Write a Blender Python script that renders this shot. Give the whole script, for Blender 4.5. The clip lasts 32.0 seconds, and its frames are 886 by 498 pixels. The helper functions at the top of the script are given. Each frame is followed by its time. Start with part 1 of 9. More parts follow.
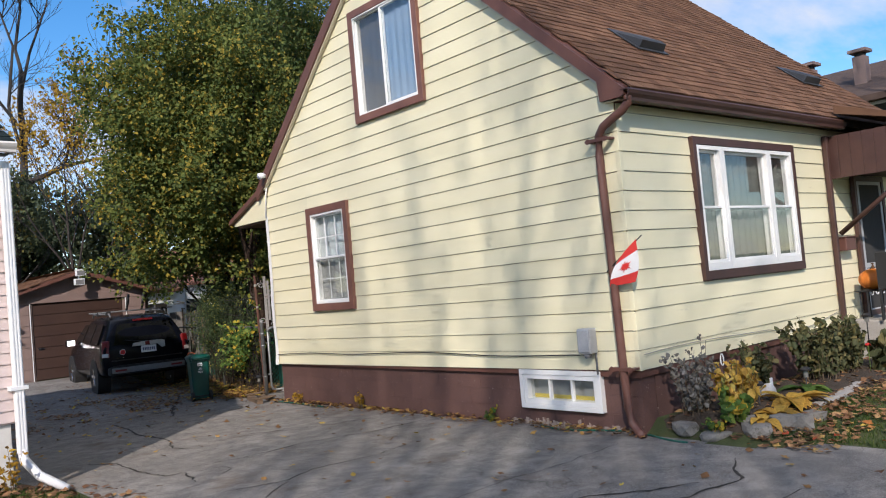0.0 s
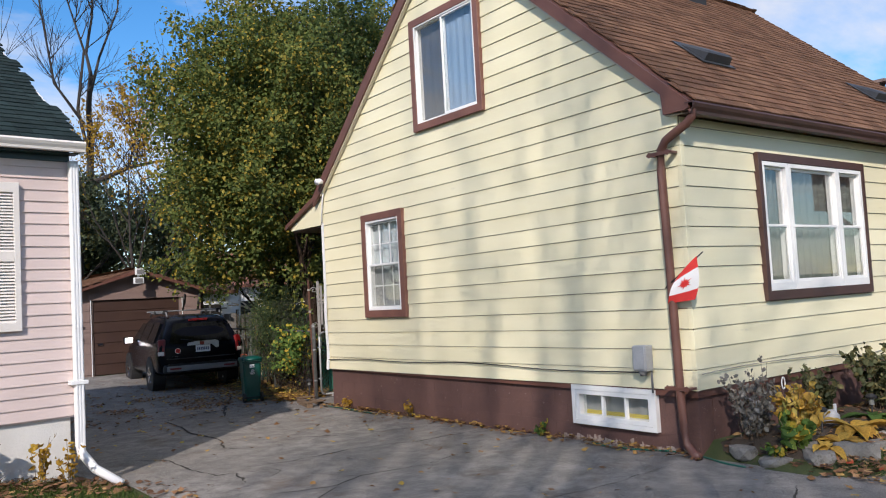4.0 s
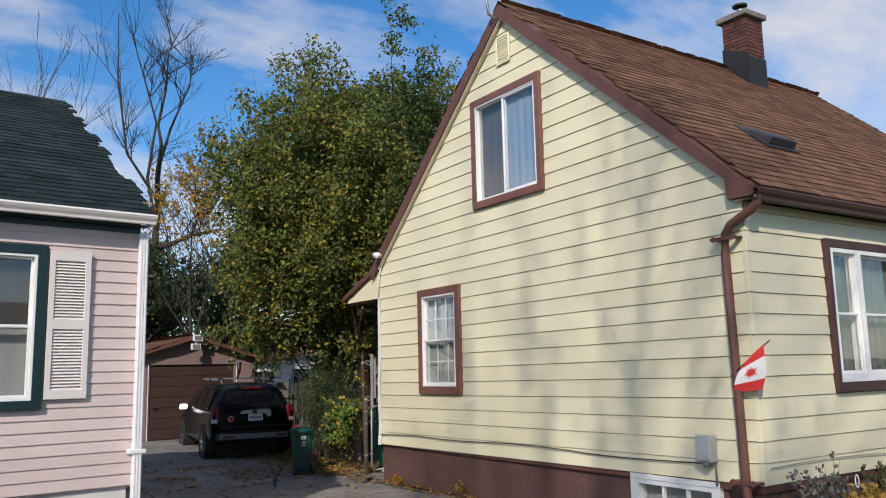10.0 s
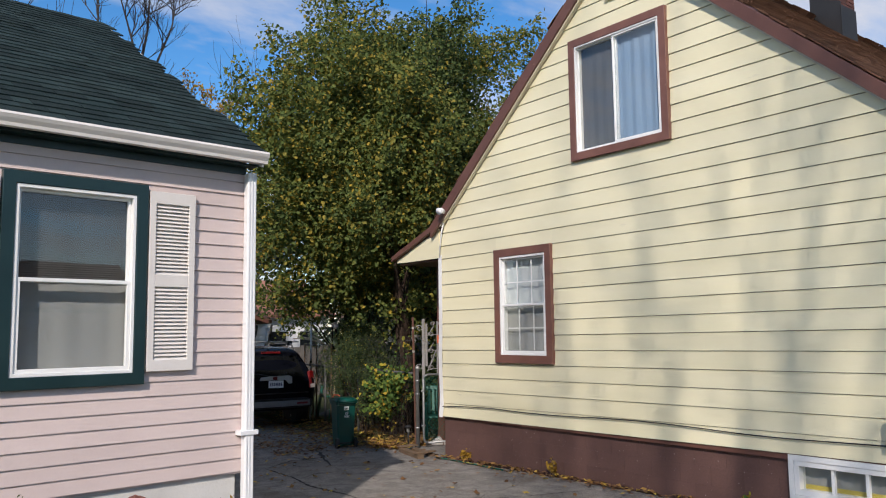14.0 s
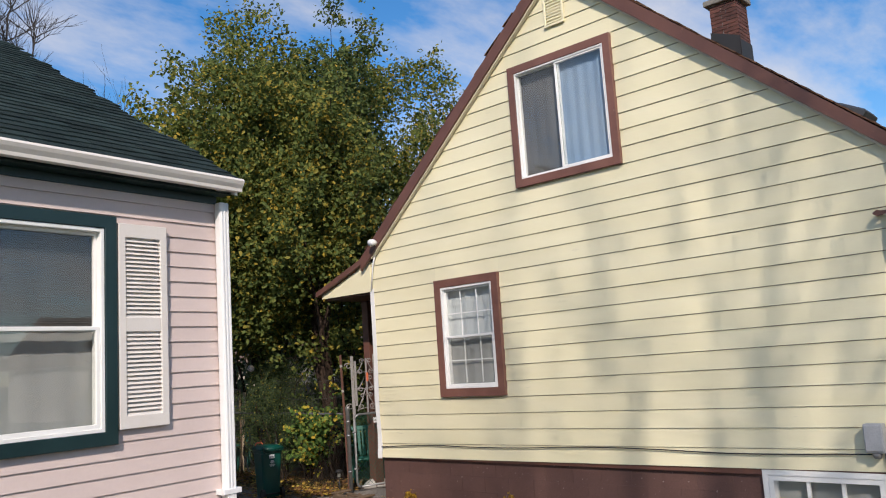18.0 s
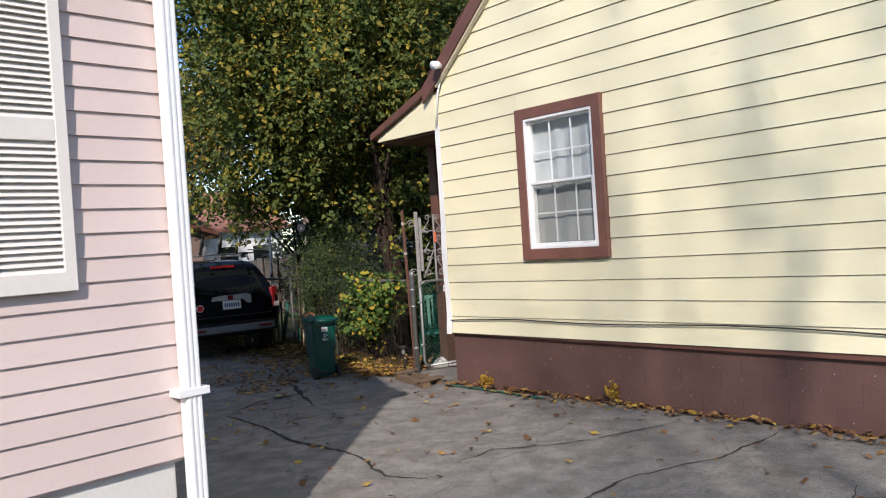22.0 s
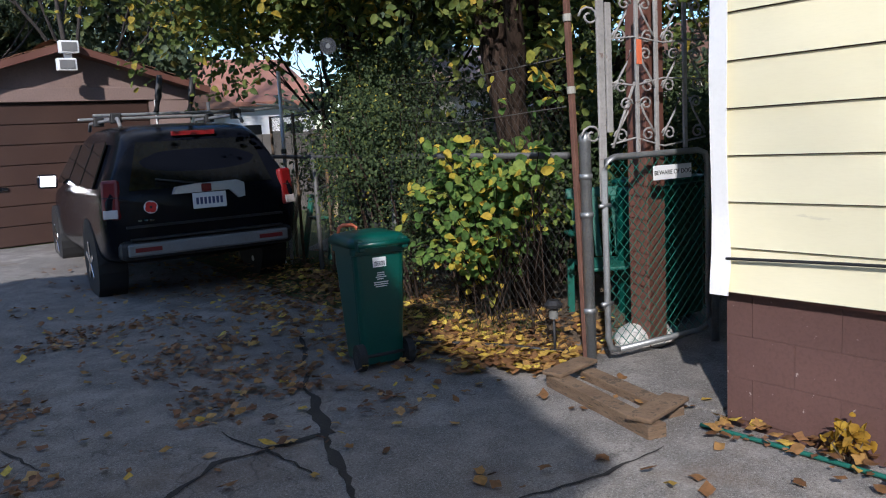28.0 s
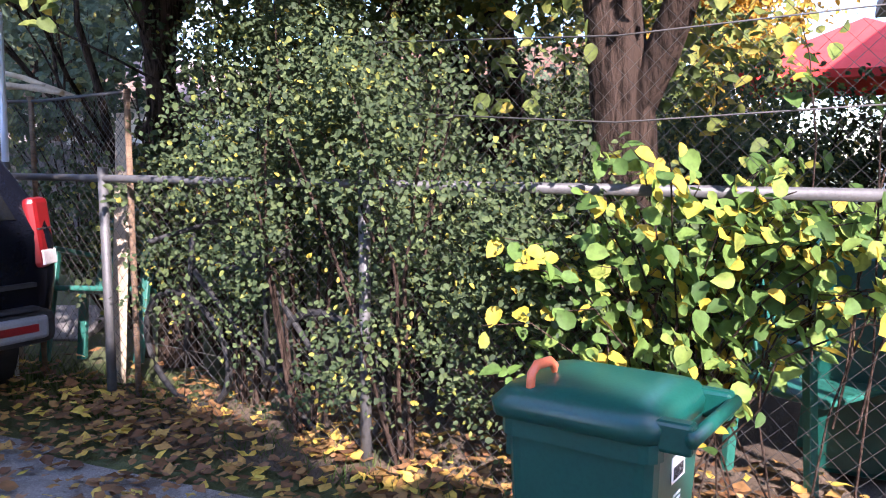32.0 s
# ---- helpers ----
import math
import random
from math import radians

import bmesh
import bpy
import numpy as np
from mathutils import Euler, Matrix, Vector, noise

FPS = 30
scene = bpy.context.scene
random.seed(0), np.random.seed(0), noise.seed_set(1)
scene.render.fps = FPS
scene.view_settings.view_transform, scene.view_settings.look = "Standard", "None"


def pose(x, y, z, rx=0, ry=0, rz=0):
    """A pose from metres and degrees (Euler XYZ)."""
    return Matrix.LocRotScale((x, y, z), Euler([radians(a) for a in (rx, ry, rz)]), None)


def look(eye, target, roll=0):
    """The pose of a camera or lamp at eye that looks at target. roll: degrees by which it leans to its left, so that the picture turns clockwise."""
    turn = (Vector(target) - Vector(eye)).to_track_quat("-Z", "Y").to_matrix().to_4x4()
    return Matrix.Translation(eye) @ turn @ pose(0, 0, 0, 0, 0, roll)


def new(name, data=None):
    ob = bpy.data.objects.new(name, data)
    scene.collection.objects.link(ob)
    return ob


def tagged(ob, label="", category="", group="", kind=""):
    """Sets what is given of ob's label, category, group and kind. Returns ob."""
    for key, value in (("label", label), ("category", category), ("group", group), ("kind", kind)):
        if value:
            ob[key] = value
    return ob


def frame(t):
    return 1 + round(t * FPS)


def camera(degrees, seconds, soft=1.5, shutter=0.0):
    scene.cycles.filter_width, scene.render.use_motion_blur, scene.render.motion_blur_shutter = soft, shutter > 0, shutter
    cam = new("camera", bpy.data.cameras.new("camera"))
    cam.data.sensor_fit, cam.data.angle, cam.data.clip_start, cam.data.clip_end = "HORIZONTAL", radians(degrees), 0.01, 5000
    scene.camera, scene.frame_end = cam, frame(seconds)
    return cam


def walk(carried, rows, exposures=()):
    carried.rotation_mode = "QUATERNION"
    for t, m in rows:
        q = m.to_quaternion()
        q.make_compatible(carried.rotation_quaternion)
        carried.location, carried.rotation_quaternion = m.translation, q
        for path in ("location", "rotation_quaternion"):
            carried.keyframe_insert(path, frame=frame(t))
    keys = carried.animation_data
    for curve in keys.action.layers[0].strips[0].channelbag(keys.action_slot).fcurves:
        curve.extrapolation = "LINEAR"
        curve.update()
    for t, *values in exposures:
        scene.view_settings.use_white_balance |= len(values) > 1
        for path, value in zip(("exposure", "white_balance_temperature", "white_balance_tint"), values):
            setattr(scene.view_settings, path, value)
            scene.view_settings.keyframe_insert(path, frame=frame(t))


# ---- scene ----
cam = camera(57.8, 32.0, 1.1)
PATH = [
    (0, (-6.776, -4.823, 1.739), (-5.465, -3.315, 1.822), -5.1),
    (0.2, (-6.762, -4.817, 1.728), (-5.475, -3.288, 1.803), -4.9),
    (0.5, (-6.741, -4.808, 1.711), (-5.491, -3.247, 1.773), -4.7),
    (0.7, (-6.742, -4.803, 1.71), (-5.494, -3.241, 1.768), -4.5),
    (1, (-6.744, -4.796, 1.709), (-5.499, -3.232, 1.76), -4.2),
    (1.2, (-6.748, -4.792, 1.711), (-5.516, -3.218, 1.756), -3.9),
    (1.5, (-6.755, -4.786, 1.714), (-5.542, -3.196, 1.749), -3.6),
    (1.7, (-6.756, -4.785, 1.715), (-5.543, -3.196, 1.754), -3.2),
    (2, (-6.759, -4.783, 1.718), (-5.543, -3.196, 1.762), -2.5),
    (2.2, (-6.761, -4.779, 1.716), (-5.54, -3.196, 1.749), -2.5),
    (2.5, (-6.764, -4.773, 1.714), (-5.535, -3.195, 1.731), -2.4),
    (4.5, (-6.797, -4.752, 1.747), (-5.602, -3.155, 1.886), -3.0),
    (4.7, (-6.803, -4.749, 1.738), (-5.631, -3.133, 1.866), -2.7),
    (5, (-6.811, -4.743, 1.726), (-5.676, -3.1, 1.836), -2.2),
    (5.2, (-6.805, -4.742, 1.72), (-5.687, -3.086, 1.811), -1.9),
    (5.5, (-6.795, -4.74, 1.71), (-5.704, -3.066, 1.774), -1.4),
    (5.7, (-6.787, -4.74, 1.708), (-5.686, -3.071, 1.751), -1.4),
    (6, (-6.774, -4.74, 1.704), (-5.66, -3.078, 1.716), -1.5),
    (6.2, (-6.766, -4.735, 1.699), (-5.63, -3.089, 1.685), -1.3),
    (6.5, (-6.754, -4.727, 1.692), (-5.585, -3.105, 1.638), -1.1),
    (6.7, (-6.747, -4.726, 1.719), (-5.572, -3.109, 1.688), -1.1),
    (7, (-6.737, -4.725, 1.759), (-5.552, -3.114, 1.762), -1.0),
    (7.2, (-6.709, -4.711, 1.793), (-5.542, -3.09, 1.905), -0.9),
    (7.5, (-6.769, -4.721, 1.811), (-5.606, -3.111, 2.052), -0.7),
    (7.7, (-6.782, -4.732, 1.81), (-5.617, -3.135, 2.114), -0.6),
    (8, (-6.803, -4.748, 1.809), (-5.635, -3.174, 2.206), -0.5),
    (8.2, (-6.804, -4.754, 1.777), (-5.592, -3.209, 2.159), -0.6),
    (8.5, (-6.806, -4.761, 1.729), (-5.53, -3.264, 2.09), -0.8),
    (8.7, (-6.793, -4.766, 1.787), (-5.494, -3.285, 2.128), -1.6),
    (9, (-6.774, -4.773, 1.875), (-5.44, -3.316, 2.186), -2.7),
    (9.2, (-6.813, -4.749, 1.857), (-5.556, -3.226, 2.174), -2.2),
    (9.5, (-6.871, -4.714, 1.83), (-5.737, -3.099, 2.155), -1.5),
    (9.7, (-6.861, -4.718, 1.828), (-5.739, -3.092, 2.142), -1.4),
    (10, (-6.845, -4.723, 1.824), (-5.742, -3.082, 2.122), -1.3),
    (10.2, (-6.845, -4.721, 1.817), (-5.737, -3.08, 2.095), -1.1),
    (10.5, (-6.846, -4.718, 1.806), (-5.731, -3.076, 2.053), -0.9),
    (10.7, (-6.892, -4.682, 1.779), (-5.827, -3.0, 1.968), -1.6),
    (11, (-6.962, -4.628, 1.739), (-5.975, -2.891, 1.839), -2.7),
    (11.2, (-7.077, -4.516, 1.763), (-6.121, -2.765, 1.908), -1.5),
    (11.5, (-7.25, -4.347, 1.799), (-6.341, -2.578, 2.012), 0.3),
    (11.7, (-7.274, -4.221, 1.798), (-6.316, -2.48, 2.021), 0.1),
    (12, (-7.312, -4.031, 1.796), (-6.279, -2.334, 2.035), -0.3),
    (12.2, (-7.366, -3.872, 1.813), (-6.348, -2.166, 2.042), -0.6),
    (12.5, (-7.447, -3.634, 1.838), (-6.451, -1.913, 2.054), -1.0),
    (12.7, (-7.548, -3.487, 1.839), (-6.544, -1.77, 2.044), -0.5),
    (13, (-7.699, -3.268, 1.839), (-6.683, -1.556, 2.029), 0.1),
    (13.2, (-7.707, -3.135, 1.884), (-6.657, -1.443, 2.071), -0.6),
    (13.5, (-7.717, -2.935, 1.95), (-6.619, -1.274, 2.134), -1.7),
    (13.7, (-7.745, -2.791, 1.935), (-6.595, -1.165, 2.128), -1.3),
    (14, (-7.786, -2.574, 1.912), (-6.562, -1.005, 2.118), -0.7),
    (14.2, (-7.888, -2.42, 1.926), (-6.639, -0.874, 2.147), -0.5),
    (14.5, (-8.041, -2.19, 1.946), (-6.755, -0.679, 2.191), -0.3),
    (16.5, (-8.493, -1.456, 1.998), (-7.01, -0.159, 2.342), -1.5),
    (16.7, (-8.468, -1.462, 1.96), (-6.972, -0.175, 2.285), -1.5),
    (17, (-8.429, -1.473, 1.903), (-6.916, -0.2, 2.201), -1.5),
    (17.2, (-8.399, -1.497, 1.91), (-6.892, -0.214, 2.2), -2.1),
    (17.5, (-8.353, -1.534, 1.922), (-6.857, -0.237, 2.199), -3.1),
    (17.7, (-8.357, -1.533, 1.93), (-6.869, -0.226, 2.208), -3.4),
    (18, (-8.362, -1.531, 1.943), (-6.888, -0.209, 2.222), -3.8),
    (18.2, (-8.362, -1.532, 1.941), (-6.888, -0.209, 2.223), -4.0),
    (18.5, (-8.361, -1.532, 1.937), (-6.889, -0.209, 2.224), -4.4),
    (18.7, (-8.355, -1.518, 1.95), (-6.875, -0.197, 2.205), -4.6),
    (19, (-8.346, -1.497, 1.968), (-6.855, -0.18, 2.176), -4.9),
    (19.2, (-8.181, -1.445, 1.871), (-6.646, -0.175, 2.037), -5.1),
    (19.5, (-7.935, -1.367, 1.725), (-6.336, -0.171, 1.829), -5.5),
    (19.7, (-7.823, -1.291, 1.775), (-6.206, -0.117, 1.845), -5.3),
    (20, (-7.656, -1.177, 1.85), (-6.012, -0.039, 1.87), -5.0),
    (20.2, (-7.554, -1.024, 1.857), (-5.945, 0.163, 1.89), -6.1),
    (20.5, (-7.401, -0.795, 1.868), (-5.847, 0.463, 1.921), -7.6),
    (20.7, (-7.263, -0.682, 1.861), (-5.725, 0.597, 1.874), -6.8),
    (21, (-7.056, -0.512, 1.852), (-5.544, 0.797, 1.804), -5.5),
    (21.2, (-6.915, -0.366, 1.812), (-5.467, 1.013, 1.766), -5.0),
    (21.5, (-6.704, -0.148, 1.751), (-5.359, 1.332, 1.71), -4.2),
    (21.7, (-6.605, -0.026, 1.75), (-5.27, 1.463, 1.715), -4.0),
    (22, (-6.457, 0.157, 1.748), (-5.138, 1.661, 1.724), -3.8),
    (22.2, (-6.258, 0.302, 1.718), (-4.927, 1.794, 1.667), -4.4),
    (22.5, (-5.96, 0.52, 1.672), (-4.61, 1.993, 1.581), -5.3),
    (22.7, (-5.863, 0.651, 1.68), (-4.533, 2.142, 1.593), -4.7),
    (23, (-5.718, 0.848, 1.693), (-4.417, 2.365, 1.61), -3.9),
    (23.2, (-5.627, 0.985, 1.687), (-4.327, 2.502, 1.604), -3.9),
    (23.5, (-5.492, 1.19, 1.679), (-4.191, 2.708, 1.596), -3.9),
    (23.7, (-5.361, 1.356, 1.655), (-4.075, 2.883, 1.531), -4.4),
    (24, (-5.166, 1.605, 1.619), (-3.902, 3.144, 1.433), -5.2),
    (24.2, (-5.087, 1.779, 1.632), (-3.879, 3.36, 1.427), -4.5),
    (24.4, (-5.008, 1.953, 1.644), (-3.857, 3.574, 1.421), -3.9),
    (24.5, (-4.983, 2.074, 1.621), (-3.818, 3.69, 1.442), -4.6),
    (26.5, (-3.912, 3.893, 1.449), (-2.682, 5.466, 1.335), -3.0),
    (26.7, (-3.804, 4.104, 1.452), (-2.589, 5.687, 1.326), -2.9),
    (27, (-3.643, 4.419, 1.455), (-2.449, 6.017, 1.313), -2.9),
    (27.2, (-3.575, 4.622, 1.435), (-2.359, 6.202, 1.268), -2.7),
    (27.5, (-3.473, 4.927, 1.403), (-2.226, 6.477, 1.2), -2.6),
    (27.7, (-3.367, 5.123, 1.400), (-2.130, 6.676, 1.163), -2.8),
    (28, (-3.206, 5.419, 1.395), (-1.985, 6.976, 1.107), -3.2),
    (28.2, (-3.122, 5.623, 1.386), (-1.911, 7.190, 1.113), -3.3),
    (28.5, (-2.995, 5.929, 1.375), (-1.801, 7.513, 1.122), -3.7),
    (28.7, (-2.947, 6.124, 1.373), (-1.679, 7.647, 1.110), -3.6),
    (29, (-2.875, 6.415, 1.372), (-1.503, 7.843, 1.091), -3.4),
    (29.2, (-2.812, 6.624, 1.378), (-1.371, 7.984, 1.108), -3.0),
    (29.5, (-2.718, 6.937, 1.389), (-1.180, 8.191, 1.134), -2.3),
    (29.7, (-2.714, 7.154, 1.386), (-1.117, 8.338, 1.172), -1.1),
    (30, (-2.710, 7.478, 1.384), (-1.031, 8.554, 1.229), 0.6),
    (30.2, (-2.663, 7.664, 1.359), (-0.982, 8.734, 1.186), 0.3),
    (30.5, (-2.591, 7.942, 1.322), (-0.907, 9.002, 1.124), -0.1),
    (30.7, (-2.575, 8.127, 1.320), (-0.882, 9.173, 1.117), 0.4),
    (31, (-2.549, 8.405, 1.318), (-0.846, 9.432, 1.108), 1.1),
    (31.2, (-2.545, 8.577, 1.341), (-0.810, 9.550, 1.136), 0.7),
    (31.5, (-2.539, 8.836, 1.375), (-0.759, 9.728, 1.180), 0.3),
    (31.7, (-2.462, 8.999, 1.354), (-0.666, 9.854, 1.148), 0.3),
    (32, (-2.350, 9.243, 1.322), (-0.530, 10.043, 1.101), 0.1),
]
EXPOSURES = [(0, 0.15, 6620, 15), (6.3, 0.15, 6570, 15), (7.2, 0.37, 6520, 15), (8, -0.05, 6420, 14), (10.5, -0.1, 6650, 15), (12, -0.07, 6600, 15), (16.5, -0.05, 6850, 15), (19, 0.0, 6900, 16), (20, 0.03, 6670, 15),
             (23, 0.36, 6570, 15), (24.5, 0.38, 6520, 15), (26.5, 0.12, 5950, 14), (28, 0.38, 6020, 14), (28.5, 1.18, 6280, 14), (29, 1.4, 6400, 15), (29.5, 1.3, 6450, 15), (30, 1.58, 6450, 21), (31, 1.9, 6250, 19), (32, 2.42, 6200, 33)]
walk(cam, [(t, look(eye, target, roll)) for t, eye, target, roll in PATH], EXPOSURES)
# ---- world, sun, exposure ----
SUN_AZ, SUN_EL = (0.738, 0.674), 33.0
world = bpy.data.worlds.new("sky")
scene.world = world
world.use_nodes = True
_wn, _wl = world.node_tree.nodes, world.node_tree.links
_sky = _wn.new("ShaderNodeTexSky")
_sky.sky_type, _sky.sun_disc = "NISHITA", False
_sky.sun_elevation, _sky.sun_rotation = radians(SUN_EL), math.atan2(-SUN_AZ[0], -SUN_AZ[1])
_sky.air_density, _sky.dust_density, _sky.ozone_density = 1.0, 0.2, 3.4
_hue = _wn.new("ShaderNodeHueSaturation")
_hue.inputs["Saturation"].default_value, _hue.inputs["Value"].default_value = 1.30, 1.48
_wl.new(_sky.outputs[0], _hue.inputs["Color"])
_wl.new(_hue.outputs[0], _wn["Background"].inputs[0])
_wn["Background"].inputs[1].default_value = 0.112
sun_data = bpy.data.lights.new("sun", "SUN")
sun_data.energy, sun_data.angle, sun_data.color = 4.1, radians(0.95), (1.0, 0.935, 0.85)
sun = new("sun", sun_data)
sun.matrix_world = look((-40, -42, 40), (-40 + SUN_AZ[0], -42 + SUN_AZ[1], 40 - math.tan(radians(SUN_EL))))



# ---- materials ----
def nodes_of(name):
    m = bpy.data.materials.new(name)
    m.use_nodes = True
    return m, m.node_tree.nodes, m.node_tree.links, m.node_tree.nodes["Principled BSDF"]


def noise_node(n, l, vec, scale, detail=4.0, rough=0.55):
    t = n.new("ShaderNodeTexNoise")
    t.inputs["Scale"].default_value, t.inputs["Detail"].default_value, t.inputs["Roughness"].default_value = scale, detail, rough
    l.new(vec, t.inputs["Vector"])
    return t.outputs[0]


def ramp(n, l, fac, stops):
    r = n.new("ShaderNodeValToRGB")
    els = r.color_ramp.elements
    while len(els) < len(stops):
        els.new(0.5)
    for e, (p, c) in zip(els, stops):
        e.position = p
        e.color = (*c, 1) if len(c) == 3 else c
    l.new(fac, r.inputs[0])
    return r.outputs[0]


def mixc(n, l, fac, a, b, mode="MIX"):
    m = n.new("ShaderNodeMix")
    m.data_type, m.blend_type = "RGBA", mode
    for sock, val in ((m.inputs[0], fac), (m.inputs[6], a), (m.inputs[7], b)):
        if hasattr(val, "links"):
            l.new(val, sock)
        elif isinstance(val, (int, float)):
            sock.default_value = val
        else:
            sock.default_value = (*val, 1)
    return m.outputs[2]


def surface(name, a, b, scale=3.0, fine=60.0, rough=0.7, bump=0.15, stain=None, metal=0.0, island=0.0, obj=0.0, stretch=None, spec=0.5, wear=0.62, depth=0.01, grit=0.6, chips=0.0):
    """Two-scale painted or natural surface: broad change from a to b, fine grain, stains, and a tone of its own for each piece."""
    m, n, l, p = nodes_of(name)
    geo = n.new("ShaderNodeNewGeometry")
    vec = geo.outputs["Position"]
    if stretch:
        mp = n.new("ShaderNodeMapping")
        mp.inputs["Scale"].default_value = stretch
        l.new(vec, mp.inputs[0])
        vec = mp.outputs[0]
    broad = noise_node(n, l, vec, scale)
    col = mixc(n, l, ramp(n, l, broad, [(0.3, (0, 0, 0)), (0.7, (1, 1, 1))]), a, b)
    grain = noise_node(n, l, vec, fine, 3.0)
    dark = tuple(c * 0.72 for c in a)
    col = mixc(n, l, ramp(n, l, grain, [(0.45, (0, 0, 0)), (0.8, (grit, grit, grit))]), col, dark)
    if stain:
        spots = noise_node(n, l, vec, scale * 2.7, 6.0, 0.7)
        col = mixc(n, l, ramp(n, l, spots, [(wear, (0, 0, 0)), (wear + 0.06, (0.8, 0.8, 0.8))]), col, stain)
    if chips:
        specks = noise_node(n, l, vec, 26.0, 3.0, 0.6)
        col = mixc(n, l, ramp(n, l, specks, [(chips, (0, 0, 0)), (chips + 0.02, (0.85, 0.85, 0.85))]), col, stain)
    if island or obj:
        src = geo.outputs["Random Per Island"] if island else n.new("ShaderNodeObjectInfo").outputs["Random"]
        k = island or obj
        tone = ramp(n, l, src, [(0.0, (1 - k,) * 3), (1.0, (1 + k * 0.6,) * 3)])
        col = mixc(n, l, 1.0, col, tone, "MULTIPLY")
    l.new(col, p.inputs["Base Color"])
    p.inputs["Roughness"].default_value, p.inputs["Metallic"].default_value = rough, metal
    p.inputs["Specular IOR Level"].default_value = spec
    if bump:
        bp = n.new("ShaderNodeBump")
        bp.inputs["Strength"].default_value, bp.inputs["Distance"].default_value = bump, depth
        l.new(grain, bp.inputs["Height"])
        l.new(bp.outputs[0], p.inputs["Normal"])
    return m


def leafy(name, stops, trans=0.35):
    """Leaves: each one has a colour of its own along the ramp; some light passes through."""
    m, n, l, p = nodes_of(name)
    geo = n.new("ShaderNodeNewGeometry")
    col = ramp(n, l, geo.outputs["Random Per Island"], stops)
    br = noise_node(n, l, geo.outputs["Position"], 40.0, 2.0)
    col = mixc(n, l, ramp(n, l, br, [(0.4, (0, 0, 0)), (0.75, (0.5, 0.5, 0.5))]), col, (0.03, 0.035, 0.012))
    l.new(col, p.inputs["Base Color"])
    p.inputs["Roughness"].default_value, p.inputs["Specular IOR Level"].default_value = 0.65, 0.2
    tr = n.new("ShaderNodeBsdfTranslucent")
    l.new(col, tr.inputs[0])
    mx = n.new("ShaderNodeMixShader")
    mx.inputs[0].default_value = trans
    l.new(p.outputs[0], mx.inputs[1])
    l.new(tr.outputs[0], mx.inputs[2])
    l.new(mx.outputs[0], n["Material Output"].inputs[0])
    return m


def glassy(name, tint=(0.9, 0.93, 0.92), rough=0.02, clear=0.6):
    m, n, l, p = nodes_of(name)
    n.remove(p)
    gl, tr, mx, lw_ = n.new("ShaderNodeBsdfGlossy"), n.new("ShaderNodeBsdfTransparent"), n.new("ShaderNodeMixShader"), n.new("ShaderNodeLayerWeight")
    gl.inputs["Roughness"].default_value = rough
    tr.inputs[0].default_value = (*tint, 1)
    lw_.inputs[0].default_value = 0.5
    pw_, ad = n.new("ShaderNodeMath"), n.new("ShaderNodeMath")
    pw_.operation, pw_.inputs[1].default_value = "POWER", 4.0
    l.new(lw_.outputs["Facing"], pw_.inputs[0])
    ad.operation, ad.use_clamp = "ADD", True
    ad.inputs[1].default_value = 1 - clear
    l.new(pw_.outputs[0], ad.inputs[0])
    l.new(ad.outputs[0], mx.inputs[0])
    l.new(tr.outputs[0], mx.inputs[1])
    l.new(gl.outputs[0], mx.inputs[2])
    l.new(mx.outputs[0], n["Material Output"].inputs[0])
    return m


M = {}
M["yellow"] = surface("yellow_siding_paint", (0.77, 0.71, 0.475), (0.81, 0.755, 0.53), 1.3, 45, 0.42, 0.04, (0.64, 0.59, 0.42), obj=0.05, stretch=(0.5, 0.5, 3), wear=0.66, grit=0.10)
M["pink"] = surface("pink_vinyl_siding", (0.60, 0.49, 0.46), (0.65, 0.535, 0.50), 1.5, 50, 0.45, 0.04, obj=0.05, grit=0.12)
M["brown"] = surface("brown_trim_paint", (0.118, 0.049, 0.036), (0.15, 0.066, 0.048), 4, 70, 0.5, 0.1, (0.26, 0.13, 0.09), wear=0.66, grit=0.15)
M["foundation"] = surface("brown_painted_block", (0.100, 0.051, 0.043), (0.130, 0.067, 0.055), 2.5, 60, 0.75, 0.3, (0.34, 0.28, 0.25), obj=0.05, wear=0.73, chips=0.69)
M["concrete_paint"] = surface("grey_white_parging", (0.55, 0.54, 0.51), (0.66, 0.65, 0.62), 2, 50, 0.85, 0.3, (0.42, 0.41, 0.38), wear=0.66, grit=0.15)
M["brown_shingle"] = surface("brown_asphalt_shingle", (0.140, 0.072, 0.045), (0.205, 0.114, 0.070), 2.5, 180, 0.92, 0.5, island=0.32, spec=0.15)
M["brown_shingle_piece"] = surface("brown_asphalt_shingle_tab", (0.140, 0.072, 0.045), (0.205, 0.114, 0.070), 2.5, 180, 0.92, 0.5, obj=0.32, spec=0.15)
M["dark_shingle"] = surface("dark_green_shingle", (0.014, 0.027, 0.028), (0.028, 0.046, 0.046), 2, 180, 0.92, 0.5, island=0.35, spec=0.15)
M["dark_shingle_piece"] = surface("dark_green_shingle_tab", (0.014, 0.027, 0.028), (0.028, 0.046, 0.046), 2, 180, 0.92, 0.5, obj=0.35, spec=0.15)
M["white"] = surface("white_paint", (0.78, 0.78, 0.76), (0.84, 0.84, 0.82), 3, 60, 0.4, 0.05, (0.62, 0.60, 0.56), wear=0.68, grit=0.15)
